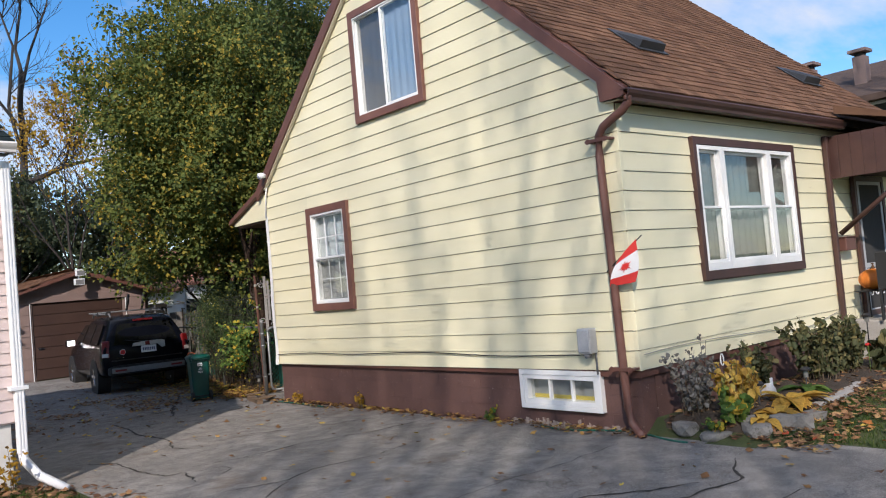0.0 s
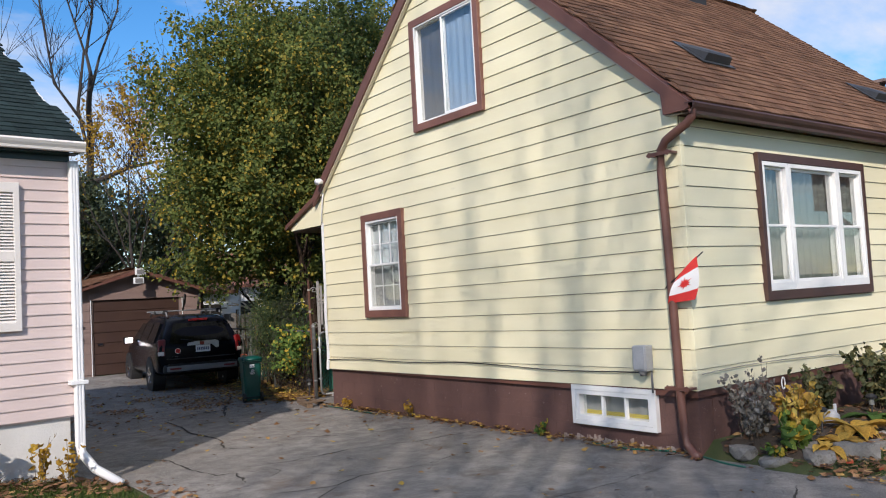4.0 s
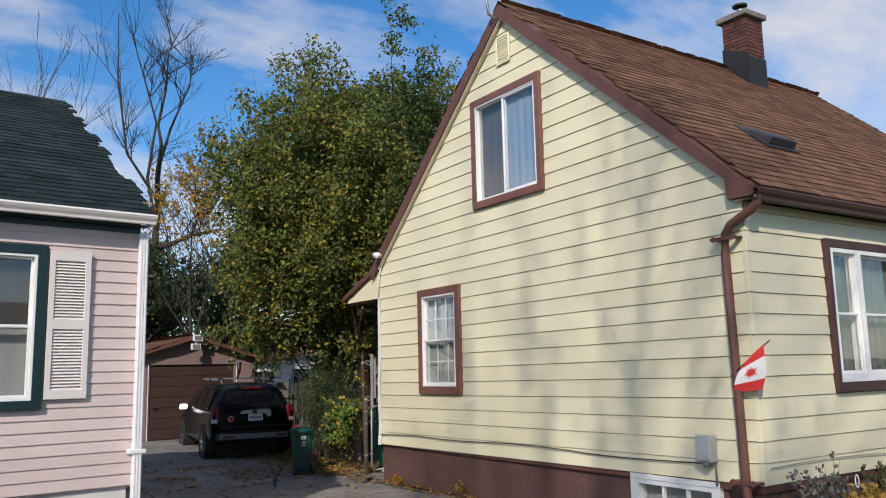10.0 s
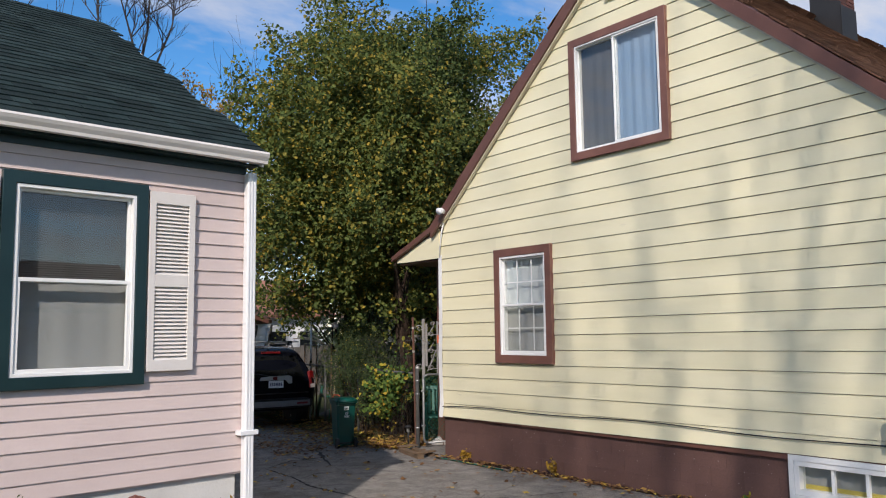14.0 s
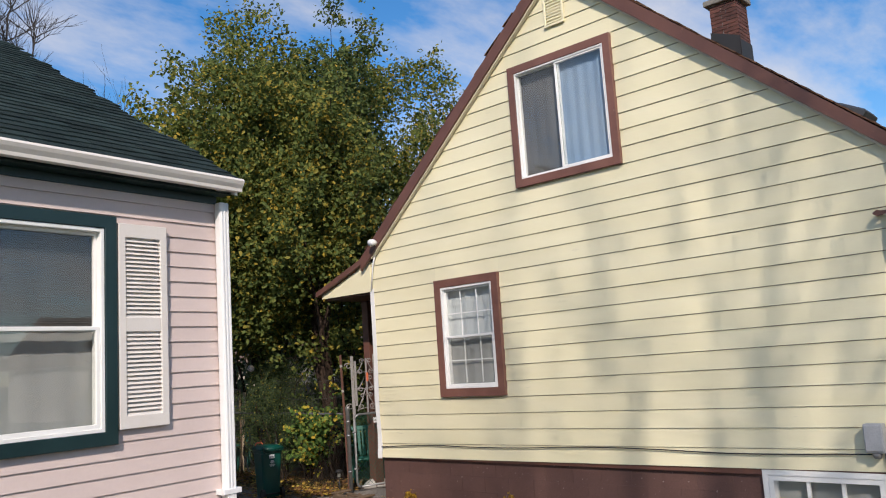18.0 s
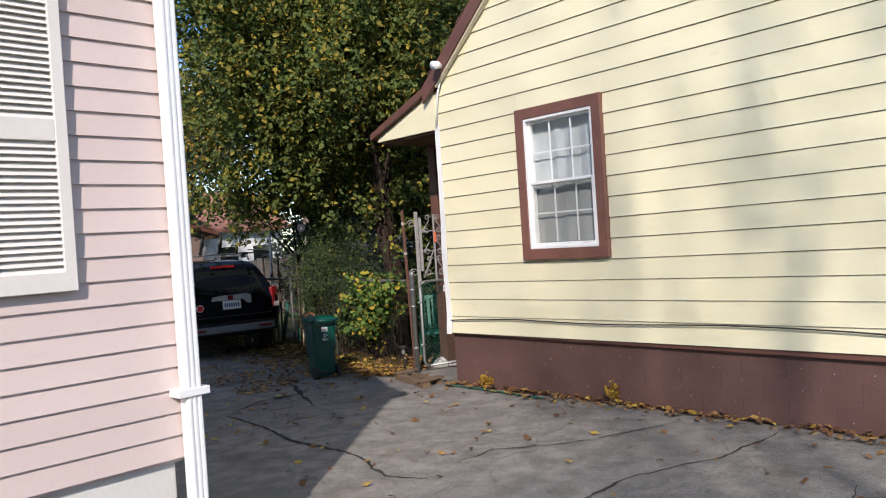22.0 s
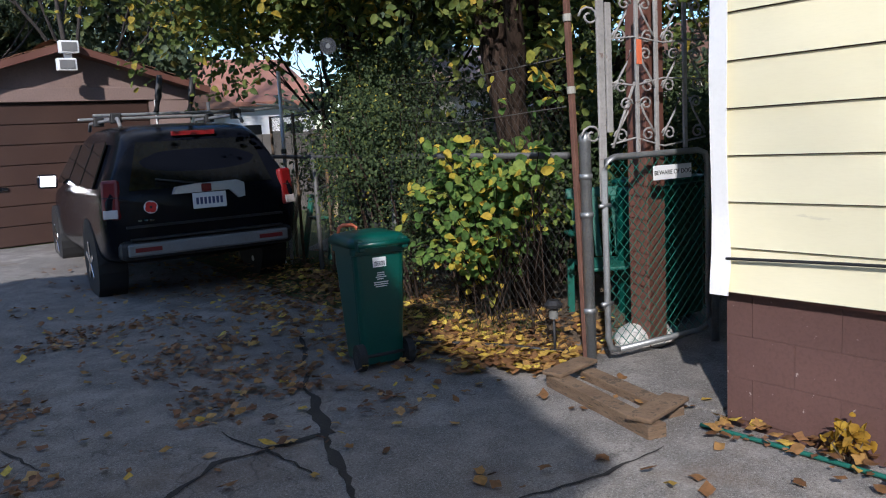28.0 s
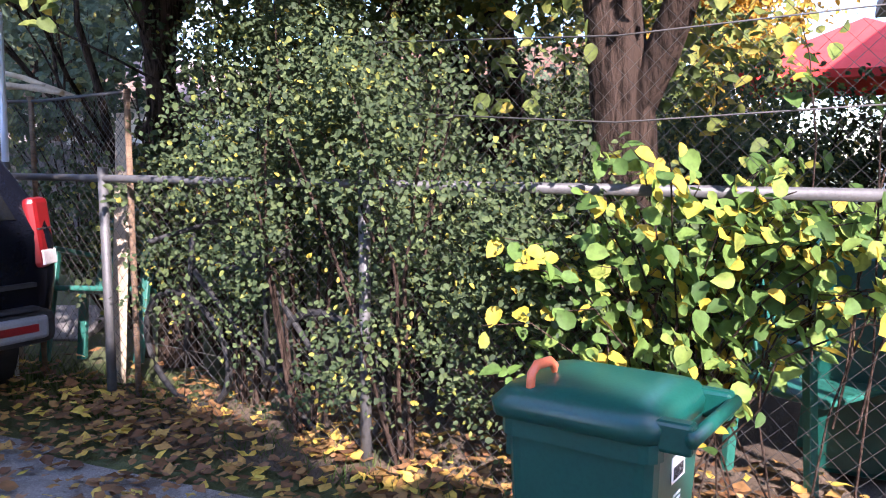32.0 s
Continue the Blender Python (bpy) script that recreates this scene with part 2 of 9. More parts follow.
M["white_metal"] = surface("white_aluminium", (0.76, 0.77, 0.78), (0.82, 0.82, 0.82), 3, 60, 0.35, 0.03, (0.6, 0.58, 0.54), wear=0.7, grit=0.15)
M["green_trim"] = surface("dark_green_trim", (0.006, 0.024, 0.026), (0.011, 0.034, 0.036), 3, 60, 0.35, 0.05, grit=0.15)
M["bin_green"] = surface("green_bin_plastic", (0.0, 0.052, 0.040), (0.003, 0.07, 0.053), 2, 90, 0.32, 0.03, (0.012, 0.085, 0.066), wear=0.68)
M["black"] = surface("black_rubber", (0.012, 0.012, 0.012), (0.025, 0.025, 0.024), 6, 90, 0.8, 0.2)
M["aged_white"] = surface("aged_warm_white_paint", (0.69, 0.65, 0.61), (0.74, 0.70, 0.66), 3, 60, 0.5, 0.03, (0.56, 0.52, 0.48), wear=0.7, grit=0.15)
M["grey_metal"] = surface("galvanised_metal", (0.27, 0.28, 0.28), (0.37, 0.38, 0.38), 8, 90, 0.45, 0.08, (0.28, 0.24, 0.2), metal=0.7, wear=0.68)
M["garage"] = surface("brown_garage_siding", (0.215, 0.15, 0.132), (0.26, 0.185, 0.163), 2, 50, 0.6, 0.1, obj=0.06)
M["garage_door"] = surface("dark_brown_garage_door", (0.05, 0.026, 0.02), (0.065, 0.035, 0.026), 2, 50, 0.5, 0.1, obj=0.08)
M["bark_grey"] = surface("grey_bark", (0.032, 0.027, 0.024), (0.060, 0.052, 0.047), 5, 40, 0.95, 0.9, stretch=(1, 1, 0.25), depth=0.03)
M["wood_old"] = surface("weathered_board", (0.125, 0.078, 0.045), (0.21, 0.14, 0.085), 6, 60, 0.9, 0.5, (0.06, 0.045, 0.03), stretch=(1, 1, 6), wear=0.55)
M["rust"] = surface("rusty_steel", (0.10, 0.045, 0.03), (0.16, 0.075, 0.05), 12, 90, 0.85, 0.3)
M["car"] = surface("black_car_paint", (0.003, 0.004, 0.007), (0.005, 0.006, 0.010), 2, 90, 0.22, 0.0, spec=0.14)
M["car"].node_tree.nodes["Principled BSDF"].inputs["Coat Weight"].default_value = 0.04
M["car_grey"] = surface("grey_car_plastic", (0.16, 0.16, 0.165), (0.2, 0.2, 0.2), 4, 120, 0.55, 0.1)
M["car_black"] = surface("black_car_plastic", (0.014, 0.014, 0.015), (0.02, 0.02, 0.021), 4, 120, 0.6, 0.1)
M["chrome"] = surface("chrome", (0.62, 0.63, 0.65), (0.7, 0.7, 0.72), 4, 90, 0.12, 0.0, metal=1.0)
M["red_lens"] = surface("red_lamp_lens", (0.14, 0.005, 0.006), (0.19, 0.007, 0.008), 8, 90, 0.35, 0.0)
M["glass"] = glassy("window_glass", (0.92, 0.94, 0.94), 0.015, 0.93)
M["dark"] = surface("dark_inside", (0.03, 0.03, 0.03), (0.045, 0.043, 0.04), 2, 40, 0.9, 0.0)
M["curtain"] = surface("pale_curtain", (0.62, 0.65, 0.66), (0.72, 0.75, 0.75), 5, 120, 0.9, 0.1, stretch=(1, 1, 0.2))
M["blue_curtain"] = surface("blue_curtain", (0.22, 0.32, 0.45), (0.30, 0.41, 0.54), 5, 120, 0.9, 0.1, stretch=(1, 1, 0.2))
M["pattern_curtain"] = surface("green_patterned_curtain", (0.075, 0.092, 0.083), (0.21, 0.225, 0.20), 22, 90, 0.9, 0.1, (0.30, 0.31, 0.28), wear=0.60)
M["stone"] = surface("grey_stone", (0.16, 0.15, 0.135), (0.26, 0.245, 0.22), 5, 50, 0.9, 0.6, (0.10, 0.095, 0.075), obj=0.15, wear=0.56)
M["soil"] = surface("dark_soil", (0.045, 0.032, 0.022), (0.075, 0.055, 0.038), 5, 60, 0.95, 0.8, depth=0.03)
M["orange"] = surface("orange_plastic", (0.72, 0.16, 0.07), (0.78, 0.2, 0.09), 5, 60, 0.45, 0.05)
M["flag_red"] = surface("red_cloth", (0.62, 0.03, 0.025), (0.68, 0.05, 0.04), 5, 120, 0.85, 0.1)
M["flag_white"] = surface("white_cloth", (0.78, 0.78, 0.78), (0.82, 0.82, 0.82), 5, 120, 0.85, 0.1)
M["leaf_tree"] = leafy("tree_leaves", [(0.0, (0.07, 0.105, 0.03)), (0.45, (0.125, 0.17, 0.042)), (0.74, (0.19, 0.215, 0.05)), (0.90, (0.33, 0.275, 0.05)), (1.0, (0.52, 0.36, 0.05))])
M["leaf_bush"] = leafy("bush_leaves", [(0.0, (0.045, 0.10, 0.025)), (0.45, (0.11, 0.205, 0.045)), (0.76, (0.21, 0.29, 0.06)), (0.86, (0.46, 0.38, 0.045)), (1.0, (0.54, 0.36, 0.05))])
M["leaf_dark"] = leafy("dark_shrub_leaves", [(0.0, (0.035, 0.058, 0.028)), (0.6, (0.065, 0.10, 0.042)), (0.92, (0.10, 0.14, 0.05)), (0.965, (0.22, 0.25, 0.06)), (1.0, (0.45, 0.35, 0.05))])
M["leaf_far"] = leafy("far_leaves", [(0.0, (0.065, 0.095, 0.062)), (0.6, (0.115, 0.155, 0.095)), (0.92, (0.17, 0.20, 0.09)), (1.0, (0.30, 0.25, 0.07))])
M["leaf_gold"] = leafy("gold_leaves", [(0.0, (0.30, 0.17, 0.025)), (0.5, (0.44, 0.25, 0.03)), (1.0, (0.55, 0.36, 0.05))])
M["leaf_fallen"] = leafy("fallen_leaves", [(0.0, (0.12, 0.055, 0.028)), (0.42, (0.26, 0.13, 0.055)), (0.72, (0.43, 0.25, 0.075)), (0.90, (0.62, 0.42, 0.07)), (1.0, (0.68, 0.54, 0.10))], 0.15)
M["leaf_brown"] = leafy("brown_fallen_leaves", [(0.0, (0.10, 0.048, 0.03)), (0.5, (0.22, 0.11, 0.058)), (0.85, (0.34, 0.18, 0.09)), (1.0, (0.52, 0.34, 0.13))], 0.1)
M["grass"] = leafy("grass_blades", [(0.0, (0.03, 0.065, 0.012)), (0.6, (0.07, 0.12, 0.025)), (1.0, (0.15, 0.16, 0.04))], 0.2)
M["lawn"] = surface("lawn_soil_and_grass", (0.045, 0.07, 0.018), (0.09, 0.10, 0.032), 3, 90, 0.95, 0.9, (0.10, 0.075, 0.04), wear=0.6, depth=0.02)


def make_bark(name, dark, pale):
    """Ridged bark: long upright furrows with pale plates between them."""
    m, n, l, p = nodes_of(name)
    mp = n.new("ShaderNodeMapping")
    mp.inputs["Scale"].default_value = (1, 1, 0.16)
    l.new(n.new("ShaderNodeNewGeometry").outputs["Position"], mp.inputs[0])
    ridge = noise_node(n, l, mp.outputs[0], 26.0, 6, 0.7)
    broad = noise_node(n, l, mp.outputs[0], 3.0, 4, 0.6)
    mid = tuple((a + b) / 2 for a, b in zip(dark, pale))
    col = mixc(n, l, ramp(n, l, broad, [(0.35, (0, 0, 0)), (0.65, (1, 1, 1))]), mid, pale)
    col = mixc(n, l, ramp(n, l, ridge, [(0.40, (1, 1, 1)), (0.54, (0, 0, 0))]), col, dark)
    l.new(col, p.inputs["Base Color"])
    p.inputs["Roughness"].default_value, p.inputs["Specular IOR Level"].default_value = 0.95, 0.1
    bp = n.new("ShaderNodeBump")
    bp.inputs["Strength"].default_value, bp.inputs["Distance"].default_value = 1.0, 0.05
    l.new(ridge, bp.inputs["Height"])
    l.new(bp.outputs[0], p.inputs["Normal"])
    return m


M["bark"] = make_bark("ridged_bark", (0.016, 0.011, 0.008), (0.088, 0.060, 0.045))


def make_asphalt():
    m, n, l, p = nodes_of("old_grey_asphalt")
    vec = n.new("ShaderNodeNewGeometry").outputs["Position"]
    broad = noise_node(n, l, vec, 0.55, 5, 0.6)
    col = mixc(n, l, ramp(n, l, broad, [(0.35, (0, 0, 0)), (0.65, (1, 1, 1))]), (0.205, 0.186, 0.166), (0.315, 0.290, 0.260))
    mid = noise_node(n, l, vec, 4.0, 6, 0.7)
    col = mixc(n, l, ramp(n, l, mid, [(0.42, (0.75, 0.75, 0.75)), (0.62, (0, 0, 0))]), col, (0.125, 0.115, 0.104))
    grit = noise_node(n, l, vec, 260.0, 2, 0.6)
    col = mixc(n, l, ramp(n, l, grit, [(0.52, (0, 0, 0)), (0.68, (0.8, 0.8, 0.8))]), col, (0.40, 0.39, 0.375))
    peb = noise_node(n, l, vec, 85.0, 3, 0.7)
    col = mixc(n, l, ramp(n, l, peb, [(0.34, (0.7, 0.7, 0.7)), (0.46, (0, 0, 0))]), col, (0.075, 0.07, 0.064))
    col = mixc(n, l, ramp(n, l, peb, [(0.58, (0, 0, 0)), (0.70, (0.7, 0.7, 0.7))]), col, (0.46, 0.445, 0.42))
    blot = noise_node(n, l, vec, 1.3, 7, 0.68)
    col = mixc(n, l, ramp(n, l, blot, [(0.55, (0, 0, 0)), (0.68, (0.6, 0.6, 0.6))]), col, (0.13, 0.092, 0.066))
    # towards the back: stains, plus yard shade painted into the asphalt's colour
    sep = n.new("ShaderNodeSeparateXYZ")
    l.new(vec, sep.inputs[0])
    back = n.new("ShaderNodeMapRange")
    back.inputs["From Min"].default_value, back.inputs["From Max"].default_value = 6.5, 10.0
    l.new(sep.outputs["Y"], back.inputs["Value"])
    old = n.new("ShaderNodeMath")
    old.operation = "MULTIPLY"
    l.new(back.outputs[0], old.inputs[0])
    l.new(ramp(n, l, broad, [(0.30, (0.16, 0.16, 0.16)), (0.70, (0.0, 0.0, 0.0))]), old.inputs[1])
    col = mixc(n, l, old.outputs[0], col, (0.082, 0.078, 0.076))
    # fine map cracking
    wob = noise_node(n, l, vec, 3.0, 3)
    add = n.new("ShaderNodeVectorMath")
    add.operation = "MULTIPLY_ADD"
    l.new(wob.node.outputs[1], add.inputs[0])
    add.inputs[1].default_value = (0.5, 0.5, 0.0)
    l.new(vec, add.inputs[2])
    vo = n.new("ShaderNodeTexVoronoi")
    vo.feature = "DISTANCE_TO_EDGE"
    vo.inputs["Scale"].default_value = 0.75
    l.new(add.outputs[0], vo.inputs["Vector"])
    crack = ramp(n, l, vo.outputs["Distance"], [(0.0, (0.4, 0.4, 0.4)), (0.005, (0, 0, 0))])
    col = mixc(n, l, crack, col, (0.02, 0.019, 0.018))
    l.new(col, p.inputs["Base Color"])
    p.inputs["Roughness"].default_value = 0.9
    p.inputs["Specular IOR Level"].default_value = 0.25
    bp = n.new("ShaderNodeBump")
    bp.inputs["Strength"].default_value, bp.inputs["Distance"].default_value = 0.5, 0.01
    l.new(grit, bp.inputs["Height"])
    l.new(bp.outputs[0], p.inputs["Normal"])
    return m


M["asphalt"] = make_asphalt()


# ---- helpers of this scene ----
def mesh_of(name, verts, faces, material=None, smooth=False):
    me = bpy.data.meshes.new(name)
    me.from_pydata([tuple(v) for v in verts], [], faces)
    if material:
        me.materials.append(material)
    if smooth:
        for f in me.polygons:
            f.use_smooth = True
    me.update()
    return me


def put(name, me, parent=None, label="", m=None):
    ob = new(name, me)
    if m is not None:
        ob.matrix_basis = m
    if parent is not None:
        ob.parent = parent
    if label:
        ob["label"] = label
    return ob


def part(name, bm, material, parent=None, label="", smooth=False):
    me = bpy.data.meshes.new(name)
    bm.normal_update()
    bm.to_mesh(me)
    bm.free()
    if material:
        me.materials.append(material)
    if smooth:
        for f in me.polygons:
            f.use_smooth = True
    return put(name, me, parent, label)


def thing(name, label, category, m=None, group="", kind=""):
    ob = new(name)
    if m is not None:
        ob.matrix_basis = m
    return tagged(ob, label, category, group, kind)


def box_bm(x0, x1, y0, y1, z0, z1, bevel=0.0, bm=None):
    own = bmesh.new()
    bmesh.ops.create_cube(own, size=1, matrix=Matrix.Translation(((x0 + x1) / 2, (y0 + y1) / 2, (z0 + z1) / 2)) @ Matrix.Diagonal((abs(x1 - x0), abs(y1 - y0), abs(z1 - z0), 1)))
    if bevel:
        bmesh.ops.bevel(own, geom=own.edges[:], offset=bevel, segments=2, profile=0.5, affect="EDGES")
    if bm is None:
        return own
    me = bpy.data.meshes.new("tmp")
    own.to_mesh(me)
    own.free()
    bm.from_mesh(me)
    bpy.data.meshes.remove(me)
    return bm


def box(name, x0, x1, y0, y1, z0, z1, material, parent=None, label="", bevel=0.004):
    return part(name, box_bm(x0, x1, y0, y1, z0, z1, bevel), material, parent, label)


def tube(points, radii, sides=8, caps=True):
    """Vertices and faces of a tube along points."""
    vs, fs = [], []
    pts = [Vector(p) for p in points]
    up = Vector((0.13, 0.21, 1)).normalized()
    for i, p in enumerate(pts):
        d = (pts[min(i + 1, len(pts) - 1)] - pts[max(i - 1, 0)]).normalized()
        u = d.cross(up if abs(d.dot(up)) < 0.95 else Vector((1, 0, 0))).normalized()
        w = d.cross(u)
        r = radii[i] if hasattr(radii, "__len__") else radii
        for k in range(sides):
            a = 2 * math.pi * k / sides
            vs.append(p + u * (r * math.cos(a)) + w * (r * math.sin(a)))
    for i in range(len(pts) - 1):
        for k in range(sides):
            a, b = i * sides + k, i * sides + (k + 1) % sides
            fs.append((a, b, b + sides, a + sides))
    if caps:
        fs.append(tuple(range(sides))[::-1])
        fs.append(tuple(range((len(pts) - 1) * sides, len(pts) * sides)))
    return vs, fs


def pipe(name, points, radius, material, parent=None, label="", sides=8):
    vs, fs = tube(points, radius, sides)
    return put(name, mesh_of(name, vs, fs, material, True), parent, label)


def joined(name, pieces, material, parent=None, label="", smooth=True):
    vs, fs = [], []
    for v, f in pieces:
        o = len(vs)
        vs += list(v)
        fs += [tuple(i + o for i in q) for q in f]
    return put(name, mesh_of(name, vs, fs, material, smooth), parent, label)


def prism(name, outline, axis, a, b, material, parent=None, label=""):
    """A flat outline of (u, v) pairs pushed out along an axis from a to b: x takes (y, z), y takes (x, z), z takes (x, y)."""
    n = len(outline)
    def at(u, v, w):
        return {"x": (w, u, v), "y": (u, w, v), "z": (u, v, w)}[axis]
    vs = [at(u, v, a) for u, v in outline] + [at(u, v, b) for u, v in outline]
    fs = [tuple(range(n)), tuple(range(2 * n - 1, n - 1, -1))] + [(i, (i + 1) % n, n + (i + 1) % n, n + i) for i in range(n)]
    bm = bmesh.new()
    bv = [bm.verts.new(v) for v in vs]
    for f in fs:
        bm.faces.new([bv[i] for i in f])
    bmesh.ops.recalc_face_normals(bm, faces=bm.faces[:])
    return part(name, bm, material, parent, label)


def smoothstep(a, b, x):
    t = min(1, max(0, (x - a) / (b - a)))
    return t * t * (3 - 2 * t)
M["leaf_green"] = leafy("green_tree_leaves", [(0.0, (0.05, 0.085, 0.028)), (0.5, (0.095, 0.14, 0.042)), (0.85, (0.14, 0.18, 0.05)), (1.0, (0.28, 0.24, 0.05))])
M["yellow_fabric"] = surface("yellow_fabric", (0.62, 0.48, 0.08), (0.68, 0.54, 0.12), 5, 80, 0.9, 0.1)
M["mortar"] = surface("grey_mortar", (0.28, 0.26, 0.24), (0.36, 0.34, 0.31), 8, 70, 0.95, 0.3)
M["brick_piece"] = surface("dark_red_brick", (0.085, 0.032, 0.027), (0.14, 0.055, 0.042), 9, 80, 0.9, 0.3, obj=0.45)
M["orange_brick"] = surface("orange_brick_wall", (0.42, 0.20, 0.13), (0.50, 0.26, 0.17), 3, 40, 0.9, 0.2)
M["orange_roof"] = surface("faded_red_roof", (0.30, 0.13, 0.085), (0.37, 0.175, 0.12), 2, 60, 0.95, 0.3)
M["beige"] = surface("beige_siding", (0.50, 0.45, 0.38), (0.58, 0.53, 0.46), 2, 60, 0.7, 0.1)
M["vent_black"] = surface("dark_grey_plastic", (0.028, 0.031, 0.036), (0.042, 0.045, 0.05), 5, 80, 0.5, 0.1)
M["cream"] = surface("cream_plastic", (0.62, 0.55, 0.42), (0.68, 0.61, 0.48), 5, 80, 0.5, 0.05)
M["grey_plastic"] = surface("light_grey_plastic", (0.36, 0.37, 0.38), (0.44, 0.45, 0.46), 5, 80, 0.5, 0.05)
M["cable_grey"] = surface("grey_cable", (0.30, 0.29, 0.25), (0.36, 0.35, 0.3), 5, 80, 0.6, 0.05)
M["concrete_warm"] = surface("warm_concrete", (0.30, 0.28, 0.25), (0.38, 0.36, 0.33), 2.5, 80, 0.92, 0.3, (0.22, 0.20, 0.18), wear=0.64)
M["pumpkin"] = surface("pumpkin_rind", (0.62, 0.16, 0.02), (0.72, 0.22, 0.03), 6, 60, 0.5, 0.1)
M["mesh_green"] = surface("green_vinyl", (0.008, 0.10, 0.075), (0.015, 0.13, 0.095), 6, 80, 0.5, 0.05)
M["iron_white"] = surface("chipped_white_iron", (0.27, 0.26, 0.25), (0.37, 0.355, 0.34), 12, 70, 0.7, 0.2, (0.15, 0.07, 0.045), wear=0.60)
M["white_stone"] = surface("white_stone", (0.48, 0.46, 0.43), (0.60, 0.58, 0.55), 8, 60, 0.9, 0.5)
M["pale_wood"] = surface("pale_wood", (0.42, 0.33, 0.23), (0.52, 0.43, 0.31), 6, 60, 0.85, 0.2)
M["fence_grey"] = surface("grey_fence_board", (0.12, 0.11, 0.10), (0.18, 0.165, 0.15), 4, 60, 0.9, 0.3, obj=0.2)
M["leaf_silver"] = leafy("dried_grey_leaves", [(0.0, (0.10, 0.09, 0.08)), (0.6, (0.20, 0.185, 0.165)), (1.0, (0.33, 0.31, 0.28))], 0.15)
M["leaf_sage"] = leafy("dull_green_leaves", [(0.0, (0.05, 0.065, 0.03)), (0.6, (0.12, 0.125, 0.06)), (1.0, (0.24, 0.20, 0.08))], 0.2)
M["leaf_hosta"] = leafy("yellow_hosta_leaves", [(0.0, (0.40, 0.22, 0.04)), (0.5, (0.56, 0.34, 0.06)), (0.85, (0.60, 0.44, 0.12)), (1.0, (0.20, 0.24, 0.06))], 0.25)
M["sedum"] = surface("sedum_heads", (0.16, 0.055, 0.045), (0.24, 0.10, 0.075), 20, 120, 0.95, 0.6)
M["crack"] = surface("crack_dirt", (0.022, 0.020, 0.018), (0.04, 0.036, 0.03), 8, 90, 0.95, 0.4)
M["old_patch"] = surface("dark_asphalt_patch", (0.055, 0.052, 0.050), (0.085, 0.083, 0.084), 3, 160, 0.9, 0.5)
M["peeled"] = surface("peeled_mortar", (0.34, 0.27, 0.22), (0.44, 0.36, 0.30), 9, 60, 0.95, 0.5, (0.16, 0.07, 0.055), wear=0.52)
M["leaf_maple"] = leafy("maple_leaves", [(0.0, (0.16, 0.075, 0.04)), (0.35, (0.34, 0.17, 0.08)), (0.65, (0.46, 0.27, 0.13)), (0.85, (0.55, 0.36, 0.10)), (0.93, (0.42, 0.06, 0.03)), (1.0, (0.62, 0.48, 0.09))], 0.12)
M["porch_grey"] = surface("weathered_grey_paint", (0.13, 0.135, 0.125), (0.19, 0.19, 0.175), 5, 60, 0.8, 0.15, (0.08, 0.075, 0.065), wear=0.64)
M["faded_roof"] = surface("faded_brown_roof", (0.24, 0.17, 0.14), (0.32, 0.24, 0.20), 3, 80, 0.95, 0.3)
M["earth"] = surface("dry_brown_earth", (0.085, 0.06, 0.038), (0.14, 0.10, 0.065), 4, 70, 0.95, 0.8, (0.08, 0.055, 0.035), wear=0.6, depth=0.03)
M["grey_curtain"] = surface("dim_grey_curtain", (0.09, 0.088, 0.085), (0.14, 0.135, 0.13), 5, 120, 0.9, 0.1, stretch=(1, 1, 0.2))
M["net_curtain"] = surface("grey_net_curtain", (0.32, 0.325, 0.32), (0.38, 0.385, 0.375), 5, 120, 0.9, 0.1, stretch=(1, 1, 0.2))
M["dull_galv"] = surface("dull_galvanised", (0.065, 0.066, 0.065), (0.11, 0.11, 0.107), 9, 90, 0.6, 0.1, (0.13, 0.10, 0.08), metal=0.3, wear=0.62)
M["wire"] = surface("old_wire", (0.055, 0.054, 0.05), (0.09, 0.087, 0.08), 9, 90, 0.7, 0.1, metal=0.3)
M["dark_brown"] = surface("dark_brown_paint", (0.058, 0.027, 0.022), (0.082, 0.038, 0.030), 4, 70, 0.5, 0.1, (0.12, 0.06, 0.045), wear=0.68)
M["dark_roof"] = surface("dark_brown_roof", (0.065, 0.042, 0.034), (0.10, 0.066, 0.052), 2.5, 120, 0.95, 0.4)
M["dry_stem"] = surface("dry_brown_stem", (0.13, 0.095, 0.06), (0.22, 0.165, 0.11), 9, 70, 0.9, 0.2)
M["trim_brown"] = surface("reddish_brown_trim", (0.165, 0.070, 0.052), (0.21, 0.095, 0.07), 4, 70, 0.5, 0.1, (0.26, 0.14, 0.10), wear=0.66, grit=0.15)


# ---- ground ----
def drive_z(x, y):
    return -0.006 * (min(y, 11.0) - 4.0) + 0.16 * smoothstep(13.0, 17.8, y)


def lawn_left(x, y):
    """How far a place belongs to the raised lawn before the pink house: 0 to 1."""
    edge = -4.42 if y > 2.0 else -4.38 + 0.08 * (2.0 - y) * (y > -0.2) + 0.18 * (y <= -0.2)
    return smoothstep(0.0, 0.45, edge - x) * smoothstep(5.2, 4.4, y)


def bed_right(x, y):
    return smoothstep(0.02, 0.25, x) * smoothstep(-1.35, -1.1, y) * smoothstep(0.6, 0.1, y)


def ground_z(x, y):
    z = drive_z(x, y)
    z += lawn_left(x, y) * (0.03 + 0.14 * smoothstep(2.0, 4.0, y) * smoothstep(-4.5, -5.5, x))
    z += bed_right(x, y) * (0.05 + 0.10 * smoothstep(-1.2, -0.2, y))
    if x > 0.1:
        z += 0.05 * smoothstep(0.3, 1.5, x) * smoothstep(0.0, -1.0, y)
    return z


